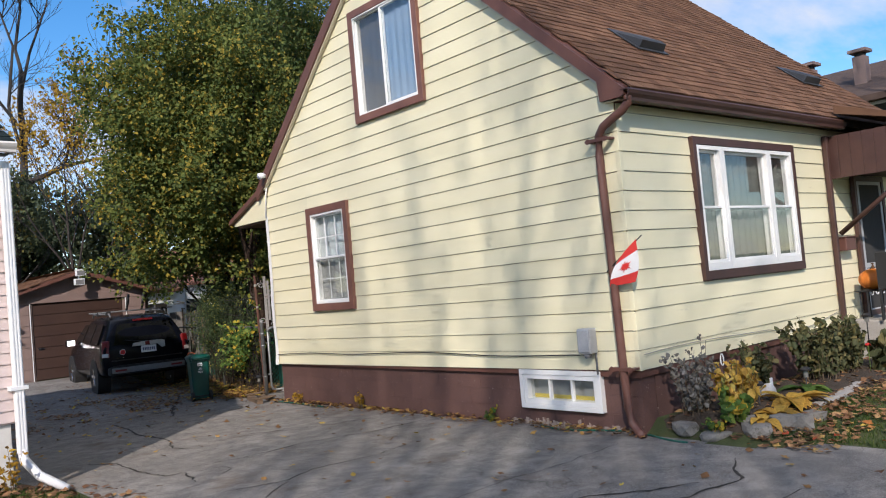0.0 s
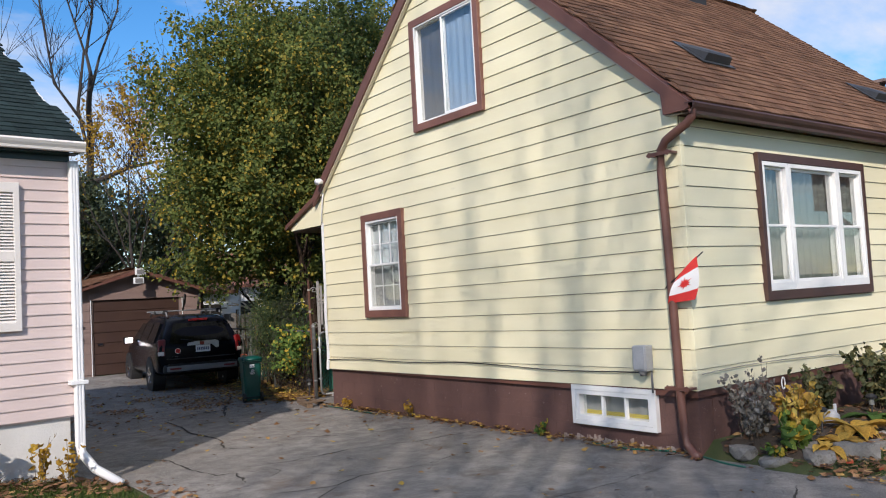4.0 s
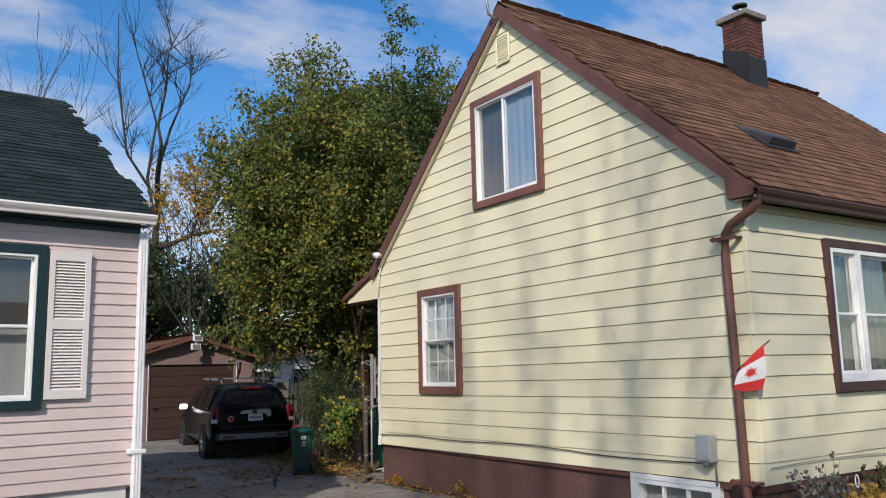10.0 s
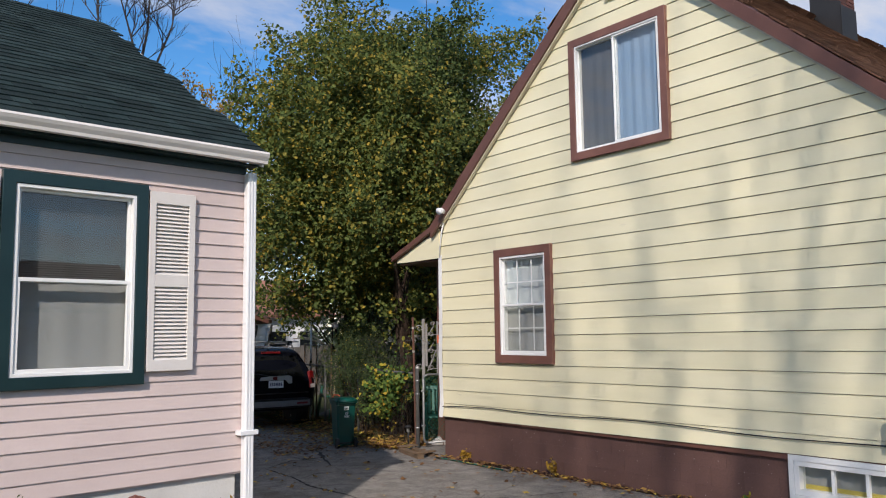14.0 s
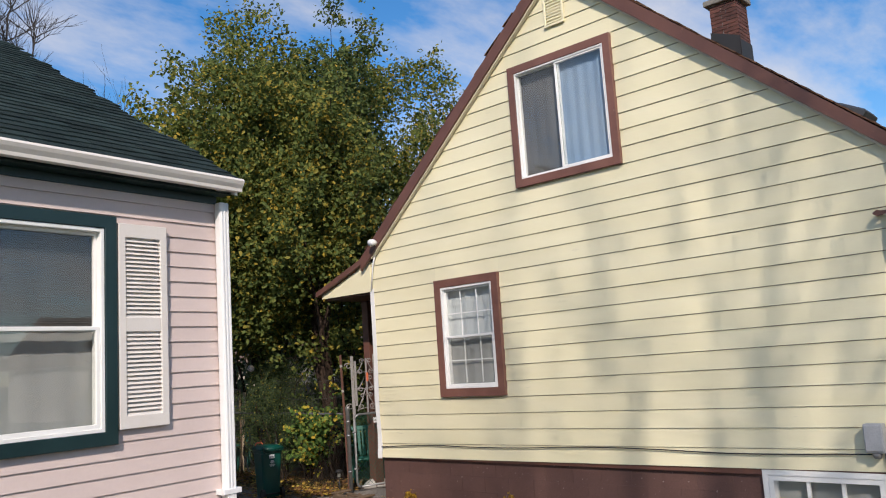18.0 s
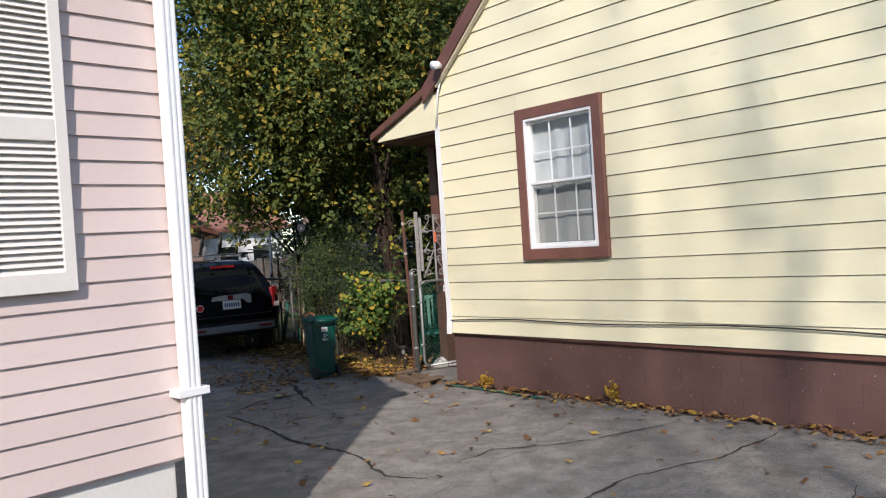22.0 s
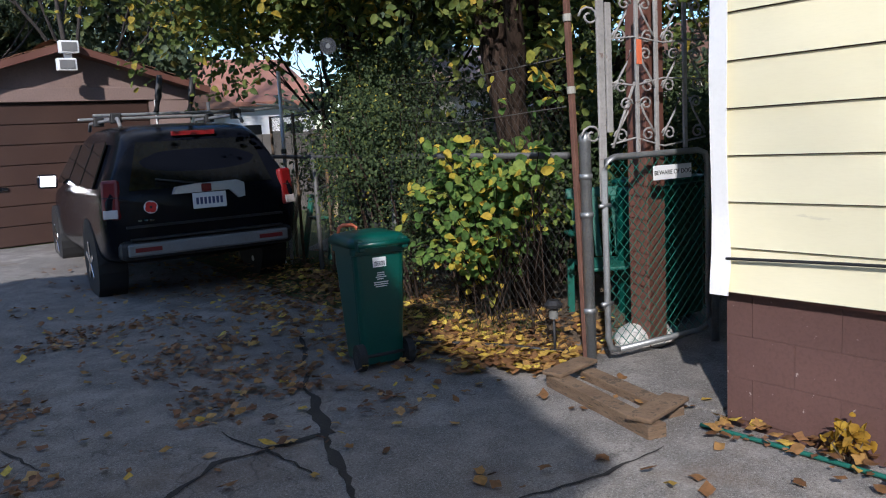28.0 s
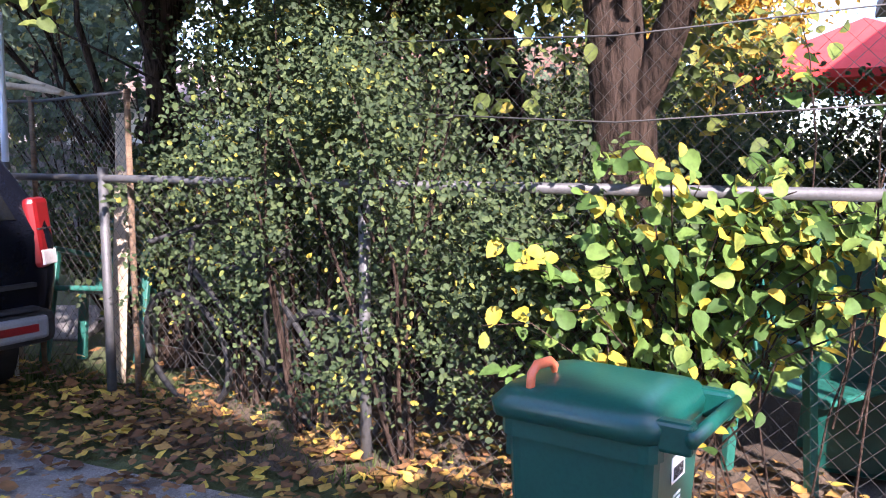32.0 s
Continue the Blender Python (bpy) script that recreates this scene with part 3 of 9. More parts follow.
def sheet(name, xs, ys, zf, material, parent=None, label="", keep=None):
    vs = [(x, y, zf(x, y)) for y in ys for x in xs]
    n = len(xs)
    fs = [(j * n + i, j * n + i + 1, (j + 1) * n + i + 1, (j + 1) * n + i) for j in range(len(ys) - 1) for i in range(n - 1)
          if keep is None or keep((xs[i] + xs[i + 1]) / 2, (ys[j] + ys[j + 1]) / 2)]
    return put(name, mesh_of(name, vs, fs, material, True), parent, label)


def spread(near0, near1, step, far):
    inner = list(np.arange(near0, near1 + step / 2, step))
    return [-far, -far / 4, near0 - 25, near0 - 8, near0 - 3] + inner + [near1 + 3, near1 + 8, near1 + 25, far / 4, far]


def in_drive(x, y):
    right = 0.04 if y > 0.3 else 0.04 - 0.12 * smoothstep(0.2, -1.0, y) + 0.40 * smoothstep(-1.0, -1.7, y)
    if 7.5 < y < 9.0:
        right = 2.4
    elif y >= 9.0:
        right = 0.05 + 0.06 * (y - 9) + 0.1 * noise.noise((0, y * 0.8, 3))
    left = -4.70
    if y < 4.1:
        left = -4.42 if y > 2.0 else -4.38 + 0.08 * (2.0 - y) * (y > -0.2) + 0.18 * (y <= -0.2)
        left += 0.06 * noise.noise((0, y * 1.4, 1))
        if 2.05 < y + 0.05 * noise.noise((x, 0, 2)) < 2.75:
            left = -8.5
    if y > 8.5:
        left = -4.0 + 0.2 * noise.noise((0, y * 0.7, 5))
    if y > 13:
        left = -3.2
    return left < x < right and -9.5 < y < 18.0


ground = sheet("ground", spread(-12, 8, 0.25, 1500), spread(-10, 22, 0.25, 1500),
               lambda x, y: drive_z(x, y) - 0.03 if in_drive(x, y) else ground_z(x, y), M["lawn"])
tagged(ground, "uneven lawn soil and thin autumn grass round the houses", "ground", kind="structure")
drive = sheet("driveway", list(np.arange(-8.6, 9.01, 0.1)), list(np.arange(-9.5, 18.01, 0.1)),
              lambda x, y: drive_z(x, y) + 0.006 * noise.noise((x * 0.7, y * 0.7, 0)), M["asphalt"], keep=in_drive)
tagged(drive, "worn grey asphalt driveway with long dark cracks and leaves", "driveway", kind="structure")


# ---- walls, siding, shingles ----
def wall_core(name, axis, p0, p1, u0, u1, zb, top, openings, breaks, material, parent, label=""):
    """A wall between planes p0 and p1 of an axis, from u0 to u1, with openings (ua, ub, za, zb) right through it."""
    us = sorted({u0, u1, *breaks, *[o[0] for o in openings], *[o[1] for o in openings]})
    bm = bmesh.new()
    for a, b in zip(us, us[1:]):
        holes = sorted((o[2], o[3]) for o in openings if o[0] <= a + 1e-6 and o[1] >= b - 1e-6)
        low = zb
        spans = []
        for h0, h1 in holes:
            spans.append((low, low, h0, h0))
            low = h1
        spans.append((low, low, top(a + 1e-5), top(b - 1e-5)))
        for la, lb, ta, tb in spans:
            if ta - la < 0.005 and tb - lb < 0.005:
                continue
            q = [(a, la), (b, lb), (b, max(tb, lb + 0.001)), (a, max(ta, la + 0.001))]
            vs = [bm.verts.new((p, u, z) if axis == "x" else (u, p, z)) for p in (p0, p1) for u, z in q]
            for f in ((0, 1, 2, 3), (7, 6, 5, 4), (0, 4, 5, 1), (1, 5, 6, 2), (2, 6, 7, 3), (3, 7, 4, 0)):
                bm.faces.new([vs[i] for i in f])
    bmesh.ops.remove_doubles(bm, verts=bm.verts[:], dist=0.0005)
    bmesh.ops.recalc_face_normals(bm, faces=bm.faces[:])
    return part(name, bm, material, parent, label)


def board(parent, axis, plane, out, a0, a1, b0, b1, z0, z1, material, lip=0.017, thin=0.003, name="siding_board", low=None, high=None):
    """One lapped board: a0..a1 along its lower edge, b0..b1 along its upper edge; its lower edge stands proud by lip. low and high lift the two edges along the wall."""
    lo, hi = plane + out * lip, plane + out * thin
    low, high = low or (lambda u: 0.0), high or (lambda u: 0.0)
    pts = [(plane, a0, z0 + low(a0)), (plane, a1, z0 + low(a1)), (plane, b1, z1 + high(b1)), (plane, b0, z1 + high(b0))]
    pts += [(lo, a0, z0 + low(a0)), (lo, a1, z0 + low(a1)), (hi, b1, z1 + high(b1)), (hi, b0, z1 + high(b0))]
    if axis == "y":
        pts = [(u, p, z) for p, u, z in pts]
    fs = [(4, 5, 6, 7), (0, 1, 5, 4), (1, 2, 6, 5), (3, 0, 4, 7)]
    if (axis == "x") == (out < 0):
        fs = [f[::-1] for f in fs]
    return put(name, mesh_of(name, pts, fs, material), parent)


def siding(parent, axis, plane, out, zb, zt, e, span, openings, material, joints=0, name="siding_board", gap=0.0, lift=None):
    """Rows of lapped boards up a wall, cut round the openings; span(z) gives the wall's ends at a height."""
    rnd = random.Random(int(plane * 100) + joints)
    i, z = 0, zb
    while z < zt - 0.02:
        z1 = min(z + e, zt) - gap
        (a0, a1), (b0, b1) = span(z), span(z1)
        if a1 - a0 < 0.05:
            break
        cuts = sorted([o for o in openings if o[2] < z1 - 0.01 and o[3] > z + 0.01])
        lo_a, lo_b = a0, b0
        if not cuts and joints and a1 - a0 > 2.5:
            j = a0 + (a1 - a0) * rnd.uniform(0.25, 0.75)
            board(parent, axis, plane, out, a0, j, b0, j, z, z1, material, name=name, low=lift, high=lift)
            board(parent, axis, plane, out, j + 0.004, a1, j + 0.004, b1, z, z1, material, 0.016, name=name, low=lift, high=lift)
        else:
            for o in cuts:
                board(parent, axis, plane, out, lo_a, o[0], min(lo_b, o[0]) if lo_b != b0 else b0, o[0], z, z1, material, name=name, low=lift, high=lift)
                if o[2] > z + 0.03:
                    board(parent, axis, plane, out, o[0], o[1], o[0], o[1], z, o[2], material, name=name, low=lift)
                if o[3] < z1 - 0.03:
                    board(parent, axis, plane, out, o[0], o[1], o[0], o[1], o[3], z1, material, name=name, high=lift)
                lo_a = lo_b = o[1]
            board(parent, axis, plane, out, lo_a, a1, lo_b, b1, z, z1, material, name=name, low=lift, high=lift)
        z += e
        i += 1


def shingles(parent, origin, along, up, length, slope, mat_join, mat_piece, expo=0.145, near=None, seed=1):
    """Courses of thin wedge tabs with uneven widths over a roof plane. Those for which near(u, v) holds are objects."""
    rnd = random.Random(seed)
    o, a, u = Vector(origin), Vector(along).normalized(), Vector(up).normalized()
    nrm = a.cross(u).normalized()
    if nrm.z < 0:
        nrm = -nrm
    variants = []
    for w in (0.14, 0.19, 0.25, 0.31):
        pts = [(0, 0, 0), (w - 0.004, 0, 0), (w - 0.004, expo * 1.5, 0), (0, expo * 1.5, 0)]
        tops = [(0, 0, 0.017), (w - 0.004, 0, 0.017), (w - 0.004, expo * 1.5, 0.002), (0, expo * 1.5, 0.002)]
        variants.append((w, pts + tops))
    fs = [(4, 5, 6, 7), (0, 1, 5, 4), (1, 2, 6, 5), (3, 0, 4, 7)]
    shared = [mesh_of("shingle", p, fs, mat_piece) for _, p in variants]
    turn = Matrix((a, u, nrm)).transposed()
    vs, faces, count = [], [], 0
    rows = int(slope / expo) + 1
    for r in range(rows):
        s = -rnd.uniform(0, 0.2)
        while s < length:
            k = rnd.randrange(4)
            w = variants[k][0]
            if s + w > length:
                k, w = 0, 0.14
                if s + w > length + 0.06:
                    break
            if s >= -0.02:
                lift = 0.004 + 0.003 * rnd.random()
                drop = -0.012 * (rnd.random() < 0.4)
                if near and count < 300 and near(s, r * expo):
                    ob = put("shingle", shared[k], parent)
                    ob.matrix_basis = Matrix.Translation(o + a * s + u * (r * expo + drop) + nrm * lift) @ turn.to_4x4()
                    count += 1
                else:
                    n0 = len(vs)
                    base = o + a * s + u * (r * expo + drop) + nrm * lift
                    vs += [base + turn @ Vector(p) for p in variants[k][1]]
                    faces += [tuple(i + n0 for i in f) for f in fs]
            s += w
    ob = put("shingle_field", mesh_of("shingle_field", vs, faces, mat_join), parent)
    ob["kind"] = "stuff"
    return ob


def frame_bm(x0, x1, z0, z1, w, y0, y1, wt=None, wb=None):
    """A rectangular frame in one piece, facing -y, with softened edges."""
    wt, wb = wt or w, wb or w
    bm = bmesh.new()
    out, inn = [(x0, z0), (x1, z0), (x1, z1), (x0, z1)], [(x0 + w, z0 + wb), (x1 - w, z0 + wb), (x1 - w, z1 - wt), (x0 + w, z1 - wt)]
    of, ob, nf, nbk = ([bm.verts.new((x, y, z)) for x, z in ring] for ring, y in ((out, y0), (out, y1), (inn, y0), (inn, y1)))
    for i in range(4):
        j = (i + 1) % 4
        bm.faces.new((of[i], of[j], nf[j], nf[i]))
        bm.faces.new((ob[j], ob[i], nbk[i], nbk[j]))
        bm.faces.new((of[j], of[i], ob[i], ob[j]))
        bm.faces.new((nf[i], nf[j], nbk[j], nbk[i]))
    bmesh.ops.recalc_face_normals(bm, faces=bm.faces[:])
    bmesh.ops.bevel(bm, geom=bm.edges[:], offset=0.003, segments=1, affect="EDGES")
    return bm


WEST = Matrix.Rotation(radians(-90), 4, "Z")


def pane(name, x0, x1, z0, z1, y, material, parent, label=""):
    ob = part(name, box_bm(x0, x1, y - 0.003, y + 0.003, z0, z1), material, parent, label)
    ob.visible_shadow = False
    return ob


def folds(name, x0, x1, z0, z1, y, material, parent, label="", waves=7, deep=0.025, seed=0):
    """A hanging curtain with folds."""
    rnd = random.Random(seed)
    n = waves * 8
    ph = [rnd.uniform(0, 6.28) for _ in range(3)]
    xs = [x0 + (x1 - x0) * i / n for i in range(n + 1)]
    off = [deep * (math.sin(i * 2 * math.pi / 8 + ph[0]) + 0.5 * math.sin(i * 0.37 + ph[1])) for i in range(n + 1)]
    vs = [(x, y + o, z) for z in (z0, (z0 + z1) / 2, z1) for x, o in zip(xs, off)]
    vs += [(x, y + o + 0.004, z) for z in (z0, (z0 + z1) / 2, z1) for x, o in zip(xs, off)]
    m, k = n + 1, 3 * (n + 1)
    fs = [(j * m + i, j * m + i + 1, (j + 1) * m + i + 1, (j + 1) * m + i) for j in range(2) for i in range(n)]
    fs += [tuple(q + k for q in f[::-1]) for f in fs]
    return put(name, mesh_of(name, vs, fs, material, True), parent, label)


def window_unit(house, m, w, h, trim, trim_mat, kind, trim_label, fr=0.05):
    """A window in local metres, its outer trim w by h from the lower left corner, facing -y; m takes it to the wall."""
    win = part("window", frame_bm(0, w, 0, h, trim, -0.045, 0.03), trim_mat, house, trim_label)
    win.matrix_basis = m
    i0, i1, j0, j1 = trim, w - trim, trim, h - trim
    part("window_frame", frame_bm(i0 + 0.001, i1 - 0.001, j0 + 0.001, j1 - 0.001, fr, -0.035, 0.09), M["white"], win, "white painted window frame")
    a0, a1, c0, c1 = i0 + fr, i1 - fr, j0 + fr, j1 - fr
    mid = (c0 + c1) / 2
    if kind == "hung" or kind == "hung_grid":
        part("upper_sash", frame_bm(a0, a1, mid - 0.016, c1, 0.024, 0.012, 0.045), M["white"], win)
        part("lower_sash", frame_bm(a0, a1, c0, mid + 0.018, 0.03, -0.022, 0.011), M["white"], win)
        pane("pane", a0 + 0.03, a1 - 0.03, mid, c1 - 0.03, 0.03, M["glass"], win)
        pane("pane", a0 + 0.03, a1 - 0.03, c0 + 0.03, mid, -0.005, M["glass"], win)
        if kind == "hung_grid":
            for lo, hi, y, tall in ((mid + 0.015, c1 - 0.035, 0.022, 1), (c0 + 0.04, mid - 0.015, 0.05, 0)):
                for k in (1, 2):
                    x = a0 + (a1 - a0) * k / 3
                    box("muntin", x - 0.008, x + 0.008, y - 0.006, y + 0.004, lo, hi, M["white"], win, bevel=0.001)
                z = lo + (hi - lo) * 0.5
                box("muntin", a0 + 0.035, a1 - 0.035, y - 0.005, y + 0.003, z - 0.008, z + 0.008, M["white"], win, bevel=0.001)
    elif kind == "slider":
        xm = a0 + (a1 - a0) * 0.48
        part("left_sash", frame_bm(a0, xm + 0.02, c0, c1, 0.018, 0.012, 0.045), M["white"], win)
        part("right_sash", frame_bm(xm - 0.022, a1, c0, c1, 0.026, -0.022, 0.011), M["white"], win)
        pane("pane", a0 + 0.02, xm, c0 + 0.02, c1 - 0.02, 0.03, M["glass"], win)
        pane("pane", xm, a1 - 0.02, c0 + 0.02, c1 - 0.02, -0.005, M["glass"], win)
    return win, (a0, a1, c0, c1, mid)


# ---- yellow house ----
HX, HY0, HY1, SB = 7.75, 0.108, 7.47, 0.60
APEX_Y, APEX_Z, SLOPE = 3.75, 6.97, 0.878


def roof_y(y):
    return APEX_Z - SLOPE * abs(y - APEX_Y)


def gable_top(y):
    return roof_y(y) - 0.14


def gable_span(z):
    d = (APEX_Z - 0.14 - z) / SLOPE
    return (max(HY0, APEX_Y - d), min(HY1, APEX_Y + d))


house = thing("yellow_house", "storey-and-a-half house with pale yellow lapped siding and brown trim", "house")
UW = (3.02, 4.57, 4.12, 5.743)
LW = (4.998, 6.14, 1.467, 3.084)
BW = (0.62, 1.806, 0.208, 0.651)
FW = (1.30, 3.73, 1.50, 3.132)
FRONT_END = 5.04
# brown cores show through the board gaps, colouring in the siding's shadow lines
west = wall_core("gable_wall", "x", 0.0, 0.22, HY0, HY1, SB, gable_top, [tuple(a + s * 0.03 for a, s in zip(o, (1, -1, 1, -1))) for o in (UW, LW)], [APEX_Y], M["brown"], house)
front = wall_core("front_wall", "y", HY0, HY0 + 0.22, 0.22, HX, SB, lambda u: 3.42, [tuple(a + s * 0.03 for a, s in zip(FW, (1, -1, 1, -1)))], [], M["brown"], house)
rear = wall_core("rear_wall", "y", HY1 - 0.22, HY1, 0.22, HX, SB, lambda u: 3.30, [], [], M["yellow"], house)
east = wall_core("east_wall", "x", HX - 0.22, HX, HY0, HY1, SB, gable_top, [], [APEX_Y], M["yellow"], house)
box("floor_slab", 0.23, HX - 0.23, 0.23, HY1 - 0.23, SB, SB + 0.2, M["dark"], house)
box("upper_floor", 0.23, HX - 0.23, 0.23, HY1 - 0.23, 3.30, 3.42, M["dark"], house)
EXPO = 0.2042
RISE = lambda y: 0.0085 * (HY1 - y)
siding(west, "x", -0.002, -1, SB + 0.012, 6.9, EXPO, gable_span, [UW, LW], M["yellow"], 0, gap=0.005, lift=RISE)
siding(front, "y", HY0 - 0.002, -1, SB + 0.075, 3.42, EXPO, lambda z: (0.012, FRONT_END + 1.9), [FW], M["yellow"], 0, gap=0.005)
for k, z in enumerate(np.arange(SB + 0.075, 3.3, EXPO)):
    slip = 0.006 * (k % 4 == 1) - 0.012 * (k in (2, 6))
    part("corner_cap", box_bm(-0.024, 0.035, HY0 - 0.024, HY0 + 0.03, z - 0.004 + slip, z + EXPO - 0.007 + slip, 0.004), M["yellow"], front)
# the warped white strip down the rear corner, loose at its foot
strip = bmesh.new()
warp = [(0.60, 0.045, 0.050), (0.68, 0.052, 0.046), (0.78, 0.050, 0.034), (0.95, 0.036, 0.028), (1.30, 0.034, 0.040), (1.60, 0.042, 0.046), (1.95, 0.036, 0.030), (2.5, 0.036, 0.028), (3.12, 0.036, 0.028)]
rows_ = []
for z, w, d in warp:
    rows_.append([strip.verts.new(p) for p in ((-d, HY1 + 0.025, z), (-d, HY1 + 0.025 - w - 0.045, z), (-d + 0.006, HY1 + 0.025 - w - 0.045, z), (-d + 0.006, HY1 + 0.019, z), (0.05, HY1 + 0.019, z), (0.05, HY1 + 0.025, z))])
for r0, r1 in zip(rows_, rows_[1:]):
    for i in range(6):
        strip.faces.new((r0[i], r0[(i + 1) % 6], r1[(i + 1) % 6], r1[i]))
strip.faces.new(rows_[0])
strip.faces.new(rows_[-1][::-1])
bmesh.ops.recalc_face_normals(strip, faces=strip.faces[:])
part("rear_corner_board", strip, M["white"], house, "warped white corner strip with a peeling foot")
# foundation of painted blocks
found = wall_core("foundation", "x", 0.05, 0.27, HY0 + 0.03, HY1, -0.6, lambda u: SB, [tuple(a + s * 0.03 for a, s in zip(BW, (1, -1, 1, -1)))], [], M["foundation"], house, "brown painted block foundation")
rb = random.Random(2)
for row in range(3):
    y = 0.14 - 0.2 * (row % 2)
    while y < HY1:
        y0_, y1_ = max(0.14, y + 0.001), min(HY1 - 0.01, y + 0.399)
        z0_ = SB - 0.2 * (row + 1)
        cut = y1_ > BW[0] - 0.02 and y0_ < BW[1] + 0.02 and row < 2
        if cut and y0_ < BW[0] - 0.06:
            y1_, cut = BW[0] - 0.02, False
        elif cut and y1_ > BW[1] + 0.06:
            y0_, cut = BW[1] + 0.02, False
        if not cut and y1_ - y0_ > 0.04:
            part("block", box_bm(0.0455 - 0.0008 * rb.random(), 0.06, y0_, y1_, z0_ + 0.0006, z0_ + 0.1994, 0.0006), M["foundation"], found)
        y += 0.4
wall_core("front_foundation", "y", HY0 + 0.03, HY0 + 0.25, 0.28, FRONT_END + 0.2, -0.6, lambda u: SB, [], [], M["foundation"], house)
# roof
roof = prism("roof", [(-0.06, 3.45), (-0.06, 3.555), (APEX_Y, APEX_Z), (HY1 + 0.05, roof_y(HY1 + 0.05)), (HY1 + 0.05, roof_y(HY1 + 0.05) - 0.13), (APEX_Y, APEX_Z - 0.13)], "x", -0.07, HX + 0.1, M["brown"], house, "brown asphalt shingle roof")
su = Vector((0, APEX_Y + 0.11, APEX_Z - 3.53)).normalized()
shingles(roof, (-0.11, -0.11, 3.527), (1, 0, 0), su, HX + 0.25, 5.17, M["brown_shingle"], M["brown_shingle_piece"], 0.15, lambda u, v: u < 3.0 and v < 2.6)
sr = Vector((0, -1, SLOPE)).normalized()
shingles(roof, (-0.11, HY1 + 0.1, roof_y(HY1 + 0.1) + 0.01), (1, 0, 0), sr, HX + 0.25, 5.05, M["brown_shingle"], M["brown_shingle_piece"], 0.15, None, 2)
for k in range(28):
    put("ridge_cap", mesh_of("ridge_cap", [(0, -0.13, -0.09), (0.29, -0.13, -0.1), (0.29, 0, 0.018), (0, 0, 0.03), (0, 0.13, -0.09), (0.29, 0.13, -0.1)], [(0, 1, 2, 3), (3, 2, 5, 4)], M["brown_shingle_piece"]), roof, m=pose(-0.11 + k * 0.28, APEX_Y, APEX_Z + 0.012))
# rake boards along the gable
for name, pts in (("front_rake_board", [(-0.10, 3.515), (APEX_Y, APEX_Z - 0.005), (APEX_Y, APEX_Z - 0.21), (0.217, 3.65), (0.20, 3.435), (-0.06, 3.435), (-0.10, 3.45)]),
                  ("rear_rake_board", [(APEX_Y + 0.002, APEX_Z - 0.005), (HY1 + 0.12, roof_y(HY1 + 0.12)), (HY1 + 0.12, roof_y(HY1 + 0.12) - 0.19), (HY1 - 0.1, roof_y(HY1 - 0.1) - 0.2), (APEX_Y + 0.002, APEX_Z - 0.21)])):
    prism(name, pts, "x", -0.115, -0.072, M["brown"], house)
for name, pts in (("rake_moulding", [(APEX_Y, APEX_Z - 0.213), (APEX_Y, APEX_Z - 0.238), (0.232, 3.632), (0.185, 3.42), (0.0, 3.42), (0.0, 3.432), (0.199, 3.432), (0.217, 3.648)]),
                  ("rake_moulding", [(APEX_Y + 0.003, APEX_Z - 0.213), (HY1 - 0.1, roof_y(HY1 - 0.1) - 0.203), (HY1 - 0.1, roof_y(HY1 - 0.1) - 0.226), (APEX_Y + 0.003, APEX_Z - 0.238)])):
    prism(name, pts, "x", -0.085, -0.03, M["cream"], house, "cream moulding under the rake")
# eave soffit and gutter
box("soffit", -0.06, FRONT_END, -0.06, HY0 - 0.024, 3.425, 3.448, M["dark_brown"], house, "dark brown eave soffit", 0.002)
def gutter_profile(x0, x1, y, z, w, h, material, parent, name="gutter"):
    out = [(y, z), (y - w, z), (y - w - 0.012, z - 0.02), (y - w, z - h * 0.45), (y - w * 0.75, z - h * 0.75), (y - w * 0.7, z - h), (y, z - h),
           (y, z - h + 0.006), (y - w * 0.66, z - h + 0.006), (y - w * 0.70, z - h * 0.75 + 0.01), (y - w + 0.008, z - h * 0.45), (y - w + 0.008, z - 0.012), (y - 0.006, z - 0.012)]
    return prism(name, out, "x", x0, x1, material, parent)
gutter_profile(-0.12, FRONT_END - 0.05, -0.064, 3.505, 0.10, 0.115, M["dark_brown"], house, "front_gutter")
# downpipe at the front corner
dp = pipe("downpipe", [(-0.065, -0.11, 3.43), (-0.07, -0.11, 3.37), (-0.08, -0.04, 3.30), (-0.088, 0.10, 3.235), (-0.09, 0.21, 3.18), (-0.09, 0.275, 3.09), (-0.09, 0.285, 2.9), (-0.09, 0.262, 1.75), (-0.09, 0.245, 0.66), (-0.09, 0.235, 0.30), (-0.095, 0.20, 0.16), (-0.12, 0.10, 0.07), (-0.14, 0.04, 0.05)], 0.044, M["brown"], house, "brown corrugated downpipe", 12)
for y, z in ((0.275, 3.055), (0.245, 0.70)):
    prism("pipe_strap", [(y - 0.155, z), (y - 0.115, z + 0.03), (y - 0.08, z + 0.018), (y + 0.08, z + 0.018), (y + 0.115, z + 0.03), (y + 0.155, z), (y + 0.115, z - 0.03), (y + 0.08, z - 0.018), (y - 0.08, z - 0.018), (y - 0.115, z - 0.03)], "x", -0.139, -0.134, M["brown"], dp)
    box("strap_block", -0.133, -0.02, y - 0.15, y - 0.09, z - 0.012, z + 0.012, M["brown"], dp, bevel=0.002)
    box("strap_block", -0.133, -0.02, y + 0.09, y + 0.15, z - 0.012, z + 0.012, M["brown"], dp, bevel=0.002)
